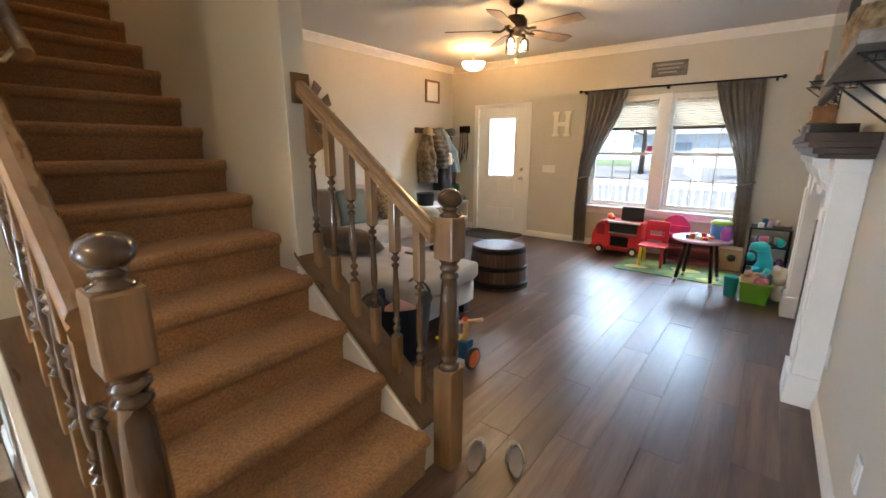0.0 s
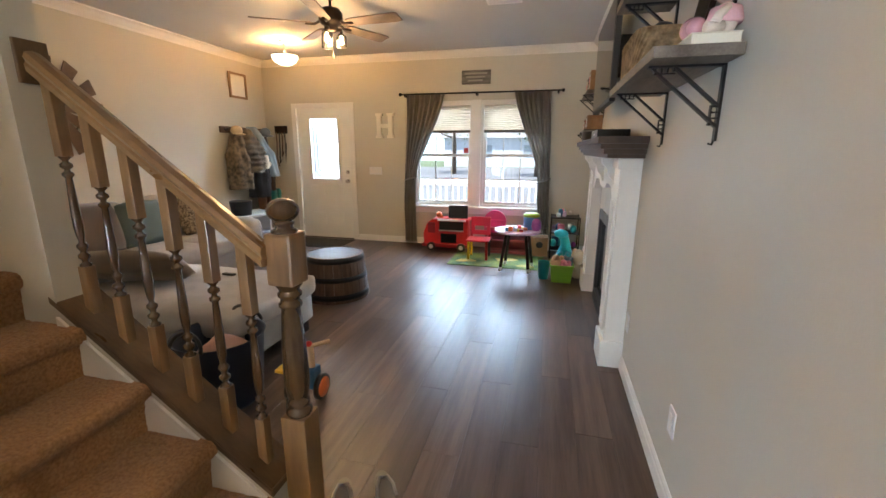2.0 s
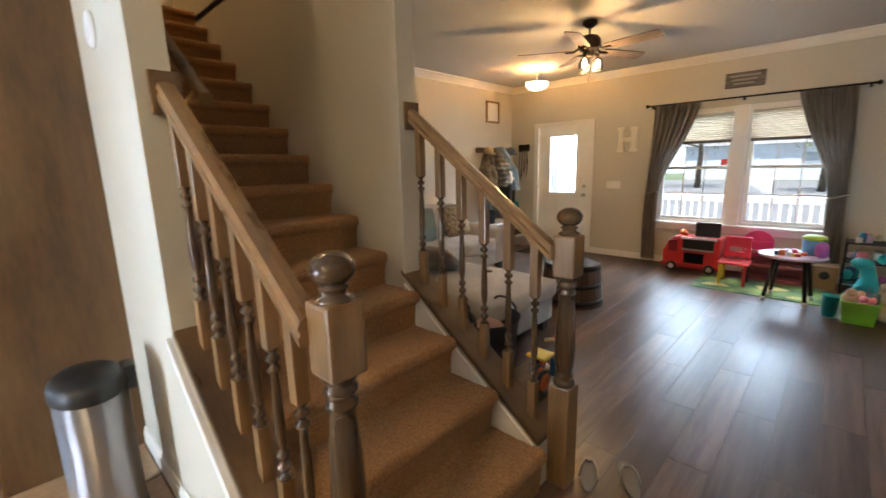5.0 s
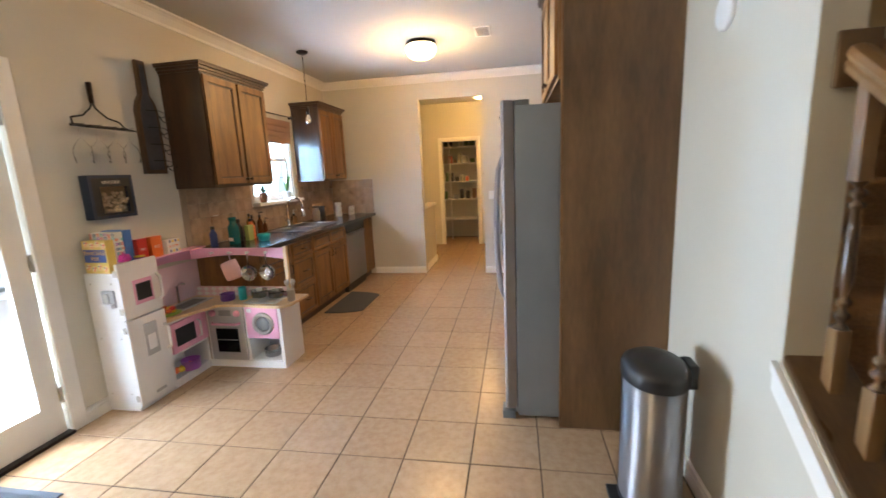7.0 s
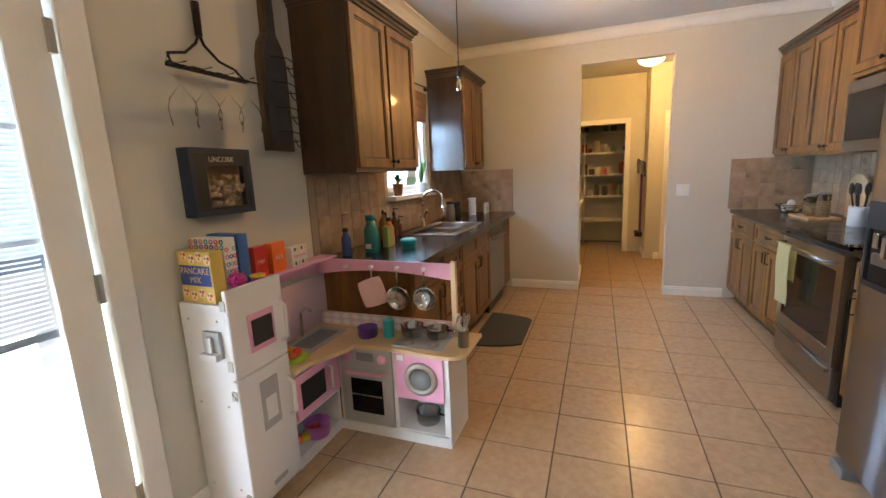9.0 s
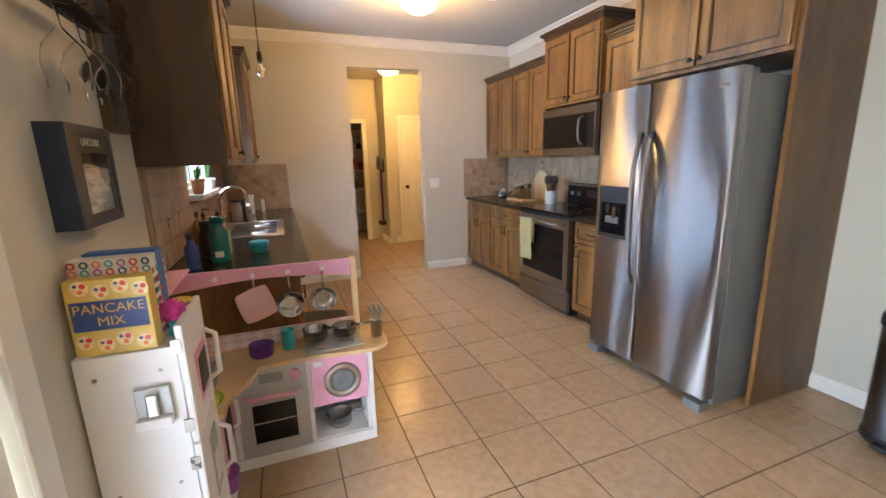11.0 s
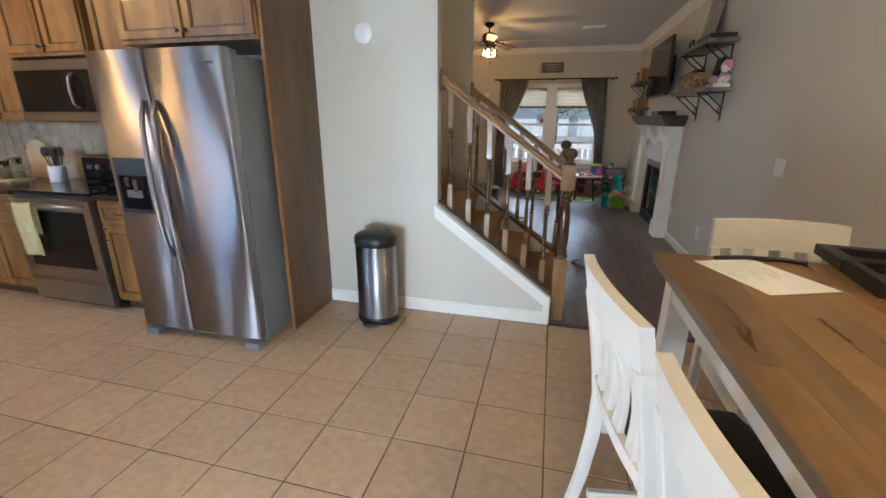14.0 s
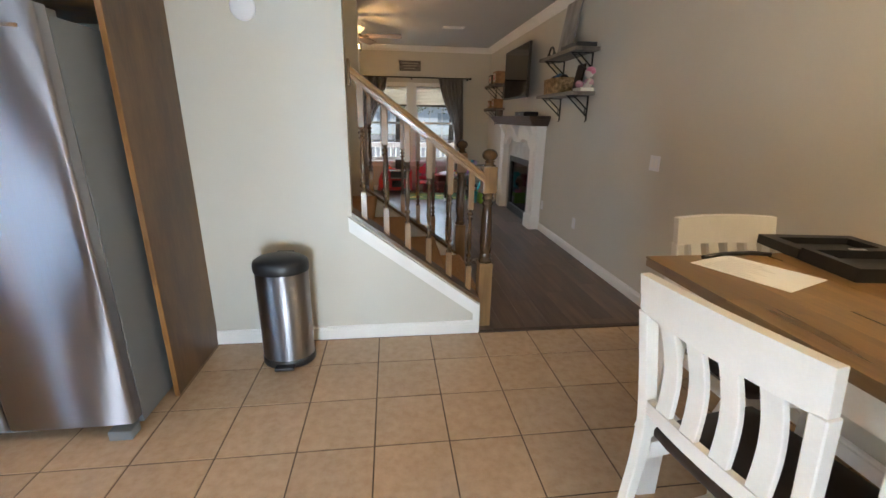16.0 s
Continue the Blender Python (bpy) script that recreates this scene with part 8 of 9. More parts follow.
# back boards and pink rails
DIAM = paint("diamond_board", (0.70, 0.52, 0.58), 0.5, bump=0)
part("splash_board", boxes((-3.528, -3.518, -3.44, -2.595, 0.522, 0.60)), DIAM, tk)
sb_ = part("splash_board", boxes((-3.585, -2.935, -3.446, -3.441, 0.522, 0.82)), DIAM, tk)
bm = bmesh.new()
for i in range(12):
    for j in range(2):
        y, z = -3.40 + 0.068 * i, 0.542 + 0.038 * j
        prism(bm, [(y - 0.03, z), (y, z + 0.018), (y + 0.03, z), (y, z - 0.018)], "x", -3.5178, -3.5165)
part("diamond_print", bm, WHITE, tk)
bm = bmesh.new()
lo = [(-3.44 + 0.845 * k / 16, 0.830 + 0.035 * math.sin(math.pi * k / 16)) for k in range(17)]
prism(bm, lo + [(-2.595, 0.918), (-3.44, 0.925)], "x", -3.528, -3.514)
pr_ = part("pink_rail", bm, PK, tk, "pink arched rail")
bm = bmesh.new()
lo = [(-2.935 - 0.645 * k / 16, 0.825 + 0.03 * math.sin(math.pi * k / 16)) for k in range(17)]
prism(bm, lo + [(-3.58, 0.925), (-2.935, 0.925)], "y", -3.446, -3.43)
part("pink_rail", bm, PK, tk, "pink arched rail")
part("end_post", boxes((-3.535, -3.505, -2.594, -2.566, 0.522, 0.932), bevel=0.004), BIRCH, tk)
hooks = (-3.22, -3.06, -2.90, -2.74)
for y in hooks:
    part("peg", lathe(bmesh.new(), [(0.008, 0), (0.008, 0.02), (0.012, 0.024), (0.010, 0.030)], -3.514, y, 0.888, 10, "x"), WHITE, tk)
# hung toys
PINKC = paint("pink_cloth_b", (0.70, 0.45, 0.46), 0.9, bump=0.3)
mt = thing("toy_potholder", (-3.495, -3.06, 0.77), "pink quilted toy pot holder hung from a peg", "toy potholder")
bm = bmesh.new()
soft(bm, -3.504, -3.487, -3.135, -2.985, 0.67, 0.82, 0.008, 0.006, 6, 0.004)
bmesh.ops.rotate(bm, cent=(-3.495, -3.06, 0.76), matrix=Matrix.Rotation(radians(18), 3, "X"), verts=bm.verts)
part("pad", bm, PINKC, mt)
part("loop", tube(bmesh.new(), [(-3.497, -3.06, 0.82), (-3.494, -3.058, 0.888)], 0.004, 6), PINKC, mt)


POTM = paint("toy_pan_steel", (0.42, 0.41, 0.40), 0.16, 1.0, var=0.05, bump=0.01)


def pan(y, zc, r):
    p = thing("toy_pan", (-3.49, y, zc), "small steel toy pan hung from a peg", "toy pan", "hanging toy pans")
    part("pan_bowl", lathe(bmesh.new(), [(r * 0.9, 0.0), (r, 0.008), (r, 0.028), (r * 0.96, 0.03), (r * 0.9, 0.012), (r * 0.3, 0.010), (0.01, 0.011)], -3.511, y, zc, 26, "x"), POTM, p)
    part("pan_handle", tube(bmesh.new(), [(-3.493, y, zc + r - 0.005), (-3.495, y, 0.892)], 0.005, 6), POTM, p)


pan(-2.90, 0.722, 0.066)
pan(-2.74, 0.728, 0.064)
# pots on the hob and below
def pot(name, x, y, z, r, h, m, label, cat, handle=True):
    p = thing(name, (x, y, z), label, cat, cat + "s")
    part("body", lathe(bmesh.new(), [(r * 0.92, 0.0), (r, 0.01), (r, h), (r * 1.05, h), (r * 0.95, h - 0.004), (r * 0.92, 0.012), (0.01, 0.010)], x, y, z, 24), m, p)
    if handle:
        part("handle", tube(bmesh.new(), [(x, y + r, z + h * 0.8), (x + 0.01, y + r + 0.09, z + h * 0.85)], 0.006, 7), m, p)
    return p


pot("toy_pot", -3.445, -2.80, 0.541, 0.06, 0.055, POTM, "steel toy saucepan on the toy hob", "toy pot")
pot("toy_pot", -3.445, -2.655, 0.541, 0.058, 0.05, POTM, "steel toy saucepan on the toy hob", "toy pot")
pot("toy_pot", -3.42, -2.72, 0.06, 0.065, 0.06, POTM, "steel toy pot on the lower shelf", "toy pot")
pot("toy_cup", -3.42, -2.93, 0.5225, 0.030, 0.10, AQUA, "turquoise plastic toy cup on the worktop", "toy cup", False)
pot("toy_bowl", -3.40, -3.05, 0.5225, 0.055, 0.055, paint("violet_plastic", (0.12, 0.04, 0.30), 0.35), "violet plastic toy bowl on the worktop", "toy bowl", False)
pot("toy_bowl", -3.14, -3.24, 0.06, 0.065, 0.075, PURP, "purple plastic toy bowl on the lower shelf", "toy bowl", False)
pl_ = thing("toy_plate", (-3.03, -3.28, 0.5225), "green toy plate piled with play food", "toy plate")
part("plate", lathe(bmesh.new(), [(0.05, 0), (0.085, 0.012), (0.088, 0.016), (0.05, 0.008)], -3.03, -3.26, 0.5225, 24), bpy.data.materials["lime_plastic"], pl_)
for k in range(7):
    a = k * 0.9
    bm = bmesh.new()
    ball(bm, -3.03 + 0.035 * math.cos(a), -3.26 + 0.035 * math.sin(a), 0.548 + 0.012 * (k % 3), 0.022, 1.2, 0.9, 0.8)
    part("play_food", bm, (YEL, ORANGE, RED, YEL)[k % 4], pl_)
for k in range(4):
    bm = bmesh.new()
    ball(bm, -3.04 - 0.06 * k * 0.6, -3.28 + 0.02 * (k % 2), 0.085, 0.025, 1.5, 1, 1)
    single("toy_vegetable", bm, (ORANGE, YEL, ORANGE, RED)[k], (-3.04 - 0.036 * k, -3.28, 0.06), "orange toy vegetable on the lower shelf", "toy food", "toy vegetables")
us = thing("toy_utensils", (-3.40, -2.50, 0.5225), "metal cup of toy utensils on the worktop", "utensil cup")
part("cup", lathe(bmesh.new(), [(0.028, 0), (0.03, 0.09), (0.031, 0.09), (0.026, 0.085)], -3.40, -2.50, 0.5225, 18), NICKEL, us)
for k in range(6):
    a = k * 1.05
    x, y = -3.40 + 0.03 * math.cos(a), -2.50 + 0.03 * math.sin(a)
    bm = bmesh.new()
    tube(bm, [(-3.40, -2.50, 0.54), (x, y, 0.66)], 0.004, 6)
    ball(bm, x * 1.0, y, 0.67, 0.016, 1, 0.5, 1.3)
    part("utensil", bm, NICKEL, us)

# boxes on the fridge tower
TZ = 0.9255


def food_box(x, y, w, d, h, rot, base, label):
    b = thing("food_box", (x, y, TZ), label, "food box", "food boxes")
    bm = bmesh.new()
    box(bm, -w / 2, w / 2, -d / 2, d / 2, 0.0, h, bevel=0.002)
    m = Matrix.Translation((x, y, TZ)) @ Matrix.Rotation(radians(rot), 4, "Z")
    bmesh.ops.transform(bm, matrix=m, verts=bm.verts)
    part("carton", bm, base, b)
    return b, m


PANC = paint("pancake_carton", (0.66, 0.47, 0.11), 0.5, var=0.08, scale=12, bump=0)
NAVYP = paint("navy_print", (0.03, 0.06, 0.22), 0.5, bump=0)
GOLDP = paint("gold_print", (0.72, 0.42, 0.12), 0.5, bump=0)
b, m = food_box(-2.685, -3.338, 0.055, 0.185, 0.205, -3, PANC, "yellow toy pancake mix carton with printed letters")
bm = boxes((0.0285, 0.0292, -0.085, 0.085, 0.070, 0.150))
bmesh.ops.transform(bm, matrix=m, verts=bm.verts)
part("blue_band", bm, NAVYP, b, "navy printed band")
FACE = Matrix.Rotation(radians(90), 4, "Z") @ Matrix.Rotation(radians(90), 4, "X")
text_part("lettering", "PANCAKE", 0.036, GOLDP, b, m @ Matrix.Translation((0.0294, 0, 0.128)) @ FACE, 0.0004)
text_part("lettering", "MIX", 0.036, GOLDP, b, m @ Matrix.Translation((0.0294, 0, 0.092)) @ FACE, 0.0004)
rb = random.Random(8)
CAKE = paint("pancake_print", (0.80, 0.62, 0.30), 0.5, var=0.12, scale=60, bump=0, tone=(0.88, 0.74, 0.44))
for k in range(8):
    yc, zc = -0.066 + 0.044 * (k % 4) + 0.010 * (k // 4), (0.034, 0.180)[k // 4] + 0.006 * (-1) ** k
    for q, (dy, dz, r, mt_) in enumerate(((0, 0, 0.020, CAKE), (0.008, 0.006, 0.007, RED), (-0.008, 0.007, 0.0045, NAVYP), (0.001, -0.009, 0.006, ORANGE))):
        bm = bmesh.new()
        lathe(bm, [(r, 0.0), (r, 0.0006 + 0.0004 * (q > 0) + 0.00004 * k)], 0.0278, yc + dy, zc + dz, 14, "x")
        bmesh.ops.transform(bm, matrix=m, verts=bm.verts)
        part("printed_pancake" if q == 0 else "printed_berry", bm, mt_, b)
CERE = paint("cereal_carton", (0.72, 0.70, 0.66), 0.5, bump=0)
b, m = food_box(-2.755, -3.345, 0.055, 0.19, 0.245, -2, CERE, "white toy cereal carton with coloured rings")
for k in range(34):
    if k < 14:
        p = (0.0278, -0.085 + 0.17 * (k % 7) / 6, 0.232 - 0.022 * (k // 7))
        ax = "x"
    else:
        p = (-0.02 + 0.018 * (k % 3), 0.0952, 0.02 + 0.03 * ((k - 14) // 3))
        ax = "y"
    bm = bmesh.new()
    u = [2 * math.pi * i / 14 for i in range(14)]
    if ax == "x":
        tube(bm, [(p[0], p[1] + 0.008 * math.cos(a), p[2] + 0.008 * math.sin(a)) for a in u], 0.0025, 5, closed=True)
    else:
        tube(bm, [(p[0] + 0.007 * math.cos(a), p[1], p[2] + 0.007 * math.sin(a)) for a in u], 0.0025, 5, closed=True)
    bmesh.ops.transform(bm, matrix=m, verts=bm.verts)
    part("printed_ring", bm, (RED, BLUEP, ORANGE, AQUA, PURP)[k % 5], b)
bm = boxes((0.0276, 0.0284, -0.06, 0.06, 0.15, 0.19))
bmesh.ops.transform(bm, matrix=m, verts=bm.verts)
part("logo_bar", bm, RED, b, "red logo bar")
b, m = food_box(-2.825, -3.34, 0.05, 0.18, 0.25, -4, paint("blue_carton", (0.05, 0.14, 0.40), 0.5, var=0.2, scale=14), "blue toy food carton")
bm = boxes((-0.01, 0.01, 0.0855, 0.087, 0.06, 0.22))
bmesh.ops.transform(bm, matrix=m, verts=bm.verts)
part("print_bar", bm, WHITE, b)
# boxes standing on the pink rail ledge by the wall
TZ = 0.9255
part("ledge", boxes((-3.58, -2.935, -3.449, -3.33, 0.9252, 0.935)), PK, bpy.data.objects["toy_kitchen"])
TZ = 0.9355
for x, w, h, c, word, lab in ((-3.02, 0.085, 0.15, RED, "MIX", "red toy mix packet"), (-3.14, 0.10, 0.15, ORANGE, "RICE", "orange toy rice packet"), (-3.29, 0.13, 0.105, CERE, "POPCORN", "white toy popcorn packet with printed squares")):
    b, m = food_box(x, -3.385, w, 0.045, h, 4, c, lab)
    text_part("lettering", word, 0.026 if len(word) < 5 else 0.022, WHITE if c is not CERE else ORANGE, b, m @ Matrix.Translation((0, 0.0229, h * 0.5)) @ Matrix.Rotation(radians(180), 4, "Z") @ Matrix.Rotation(radians(90), 4, "X"), 0.0004)
    if c is CERE:
        for k in range(8):
            bm = boxes((-0.06 + 0.03 * (k % 4), -0.045 + 0.03 * (k % 4), 0.0226, 0.0232, 0.008 if k < 4 else 0.082, 0.026 if k < 4 else 0.10))
            bmesh.ops.transform(bm, matrix=m, verts=bm.verts)
            part("printed_square", bm, NAVYP if k % 2 else YEL, b)
rd = thing("toy_hedgehog", (-2.70, -3.245, 0.9255), "magenta knobbly toy on the toy fridge", "toy")
bm = bmesh.new()
ball(bm, -2.745, -3.225, 0.9255 + 0.075, 0.032)
for k in range(40):
    v = Vector([rb.gauss(0, 1) for _ in range(3)]).normalized() * 0.032
    ball(bm, -2.745 + v.x, -3.225 + v.y, 1.0005 + v.z, 0.007, sub=1)
part("knob_ball", bm, paint("magenta_toy", (0.50, 0.03, 0.28), 0.4), rd)
part("stand", lathe(bmesh.new(), [(0.018, 0.0), (0.010, 0.02), (0.012, 0.045)], -2.745, -3.225, 0.9255, 14), AQUA, rd)
yc = thing("toy_cup", (-2.83, -3.215, 0.9255), "yellow and purple toy cup on the toy fridge", "toy cup")
part("cup", lathe(bmesh.new(), [(0.024, 0), (0.03, 0.07), (0.031, 0.07), (0.026, 0.06)], -2.85, -3.222, 0.9255, 18), PURP, yc)
part("cup_rim", lathe(bmesh.new(), [(0.031, 0.066), (0.032, 0.074), (0.026, 0.074)], -2.85, -3.222, 0.9255, 18), YEL, yc)

for o in bpy.data.objects:
    if o not in earlier and o.parent is None:
        o.location.x -= 0.014

# ---- wall decoration by the patio door ----
wr_ = thing("wine_glass_rack", (-2.95, -3.44, 1.78), "garden-rake wine glass rack on the wall", "glass rack")
part("rake_handle", tube(bmesh.new(), [(-2.92, -3.43, 1.98), (-2.92, -3.43, 2.11)], [0.014, 0.017], 10), BRONZE, wr_)
bm = bmesh.new()
for s in (-1, 1):
    tube(bm, [(-2.92, -3.43, 1.99), (-2.92 + s * 0.02, -3.43, 1.95), (-2.92 + s * 0.08, -3.425, 1.90), (-2.92 + s * 0.16, -3.42, 1.88), (-2.92 + s * 0.175, -3.40, 1.84)], 0.006, 8)
part("rake_fork", bm, IRON, wr_)
part("rake_bar", boxes((-3.11, -2.73, -3.405, -3.39, 1.825, 1.84)), IRON, wr_)
for k in range(14):
    x = -3.105 + 0.0285 * k
    part("tine", tube(bmesh.new(), [(x, -3.395, 1.832), (x, -3.35, 1.826), (x, -3.315, 1.812)], 0.0035, 5), IRON, wr_)
WG = clear("wine_glass", (0.98, 0.99, 1.0))
WG.node_tree.nodes["Principled BSDF"].inputs["IOR"].default_value = 1.045
for k in range(4):
    x = -3.06 + 0.11 * k
    g = thing("wine_glass", (x, -3.36, 1.62), "clear stemmed wine glass hanging upside down", "wine glass", "hanging wine glasses")
    part("glass", lathe(bmesh.new(), [(0.034, 0.0), (0.034, -0.002), (0.006, -0.008), (0.004, -0.02), (0.004, -0.09), (0.012, -0.10), (0.040, -0.135), (0.049, -0.175), (0.042, -0.235), (0.0412, -0.235), (0.048, -0.175), (0.039, -0.137), (0.010, -0.103)], x, -3.345, 1.838, 24, close=False), WG, g)
sb2 = thing("shadow_box", (-2.91, -3.40, 1.25), "navy shadow box of wine corks on the wall", "shadow box")
part("case", slab(bmesh.new(), "y", -3.449, -3.385, -3.065, -2.755, 1.25, 1.53, [(-3.045, -2.775, 1.27, 1.51)]), paint("navy_frame", (0.009, 0.020, 0.050), 0.5), sb2)
part("backing", boxes((-3.045, -2.775, -3.449, -3.44, 1.27, 1.51)), paint("cork_backing", (0.30, 0.22, 0.14), 0.8), sb2)
CORK = paint("cork", (0.50, 0.36, 0.22), 0.85, var=0.25, scale=30, rand=0.15, tone=(0.62, 0.48, 0.32), bump=0.4)
for k in range(48):
    x, z = rb.uniform(-3.025, -2.795), 1.283 + rb.uniform(0, 0.14) * (0.6 + 0.4 * rb.random())
    a = rb.uniform(0, math.pi)
    c = Vector((math.cos(a) * 0.02, rb.uniform(-0.008, 0.008), math.sin(a) * 0.012))
    p = Vector((x, -3.425 + rb.uniform(0, 0.018), z))
    part("cork", tube(bmesh.new(), [p - c, p + c], 0.010, 8), CORK, sb2)
p = part("front_glass", boxes((-3.045, -2.775, -3.393, -3.390, 1.27, 1.51)), GLASS, sb2, "clear front glass")
p.visible_shadow = False
part("dark_mat", slab(bmesh.new(), "y", -3.3895, -3.3880, -3.045, -2.775, 1.27, 1.51, [(-3.02, -2.83, 1.285, 1.455)]), BLACK, sb2)
text_part("lettering", "UNCORK", 0.030, paint("cream_ink", (0.62, 0.58, 0.48), 0.6), sb2, Matrix.Translation((-2.91, -3.3878, 1.483)) @ Matrix.Rotation(radians(180), 4, "Z") @ Matrix.Rotation(radians(90), 4, "X"), 0.0004)
wbd = thing("bottle_board", (-3.33, -3.44, 1.53), "bottle-shaped wooden wine rack with metal hoops", "wine rack")


def bottle(e):
    return [(-3.425 + e, 1.535 + e), (-3.235 - e, 1.535 + e), (-3.235 - e, 1.98), (-3.255 - e, 2.05), (-3.29 - e * 0.6, 2.10), (-3.295 - e * 0.6, 2.335 - e), (-3.365 + e * 0.6, 2.335 - e), (-3.37 + e * 0.6, 2.10), (-3.405 + e, 2.05), (-3.425 + e, 1.98)]


part("frame", prism(bmesh.new(), bottle(0.0), "y", -3.449, -3.42), PANELW, wbd)
part("metal_face", prism(bmesh.new(), bottle(0.03), "y", -3.4199, -3.414), paint("galvanised", (0.10, 0.10, 0.11), 0.5, 0.6, var=0.25, scale=6), wbd, "galvanised metal face")
for z in (1.60, 1.72, 1.84, 1.96):
    bm = bmesh.new()
    tube(bm, [(-3.30, -3.41, z + 0.03)] + [(-3.36 - 0.07 * math.sin(a), -3.37, z + 0.03 - 0.05 * (1 - math.cos(a)) / 2 * 2 * 0.5) for a in [math.pi * k / 8 for k in range(9)]], 0.003, 5)
    tube(bm, [(-3.43 + 0.045 * math.cos(a) - 0.015, -3.39 + 0.0 * a, z + 0.045 * math.sin(a)) for a in [radians(180 + 18 * k) for k in range(11)]], 0.003, 5)
    part("hoop", bm, IRON, wbd)

# ---- worktop clutter, sink side ----
WZ = 0.9105
AMBER = paint("amber_bottle", (0.10, 0.035, 0.01), 0.12, bump=0)


def bottle_thing(x, y, r, h, m, label, neck=0.4, cap=BLACK, z=WZ, pump=False):
    b = thing("bottle", (x, y, z), label, "bottle", "bottles")
    part("body", lathe(bmesh.new(), [(r * 0.95, 0), (r, 0.006), (r, h * 0.62), (r * 0.8, h * 0.70), (r * neck, h * 0.78), (r * neck, h * 0.88)], x, y, z, 18), m, b)
    part("cap", lathe(bmesh.new(), [(r * neck * 1.15, h * 0.87), (r * neck * 1.15, h), (r * neck * 0.6, h * 1.01)], x, y, z, 14), cap, b)
    if pump:
        part("pump", tube(bmesh.new(), [(x, y, z + h), (x, y, z + h + 0.03), (x, y + 0.04, z + h + 0.025)], 0.005, 6), cap, b)
    return b


TEALG = paint("teal_bottle", (0.01, 0.14, 0.15), 0.15, bump=0)
jug = bottle_thing(-3.82, -3.22, 0.047, 0.235, TEALG, "teal plastic water jug on the worktop", 0.6, TEALG)
part("bottle_label", boxes((-3.774, -3.7725, -3.24, -3.20, WZ + 0.03, WZ + 0.06)), WHITE, jug, "small white label")
bottle_thing(-3.70, -3.33, 0.030, 0.17, NAVYP, "dark blue drink bottle on the worktop", 0.5)
bottle_thing(-3.98, -3.30, 0.045, 0.20, BLACK, "black drink bottle on the worktop", 0.6)
bottle_thing(-4.10, -3.24, 0.035, 0.19, ORANGE, "orange spray bottle on the worktop", 0.5)
tbx = thing("teal_tub", (-3.98, -3.02, WZ), "teal plastic tub lying on the worktop", "tub")
part("tub", lathe(bmesh.new(), [(0.042, 0), (0.054, 0.045), (0.056, 0.058), (0.042, 0.066)], -3.98, -3.04, WZ, 22), AQUA, tbx)
bg_ = thing("snack_box", (-4.02, -3.20, WZ), "green and yellow snack box on the worktop", "box")
part("carton", boxes((-4.06, -3.98, -3.23, -3.19, WZ, WZ + 0.14), bevel=0.003), paint("green_carton", (0.30, 0.36, 0.10), 0.6, var=0.2), bg_)
bottle_thing(-4.46, -3.38, 0.028, 0.19, AMBER, "amber soap bottle by the sink", 0.4, BLACK, pump=True)
bottle_thing(-4.56, -3.39, 0.022, 0.12, AMBER, "small amber bottle by the sink", 0.4, BLACK, pump=True)
bottle_thing(-4.30, -3.39, 0.030, 0.22, paint("oil_bottle", (0.30, 0.16, 0.04), 0.1, bump=0), "tall oil bottle against the backsplash", 0.3)
bottle_thing(-4.36, -3.40, 0.028, 0.20, AMBER, "brown glass bottle against the backsplash", 0.3)
bottle_thing(-5.16, -3.39, 0.032, 0.14, clear("soap_glass", (1, 0.85, 0.7)), "clear soap dispenser behind the sink", 0.4, NICKEL, z=0.9175, pump=True)
bottle_thing(-5.52, -3.28, 0.045, 0.19, NICKEL, "grey steel flask at the worktop end", 0.8)
bottle_thing(-5.63, -3.26, 0.05, 0.18, BLACK, "black canister at the worktop end", 0.9)
fb = thing("bread_board", (-5.84, -3.38, WZ), "wooden cutting boards leaning on the backsplash", "cutting board")
part("board", boxes((-5.98, -5.72, -3.43, -3.41, WZ, WZ + 0.20), bevel=0.006), PINE, fb)
bottle_thing(-6.03, -3.20, 0.042, 0.19, WHITE, "white bottle at the worktop end", 0.95, WHITE)
nb = thing("note_card", (-6.22, -3.05, WZ), "small white box sign on the worktop", "sign")
part("card", boxes((-6.30, -6.14, -3.10, -3.075, WZ, WZ + 0.12), bevel=0.003), WHITE, nb)
for k in range(2):
    part("text_bar", boxes((-6.27 + 0.02 * k, -6.18, -3.0745, -3.0735, WZ + 0.06 - 0.02 * k, WZ + 0.066 - 0.02 * k)), INK, nb)


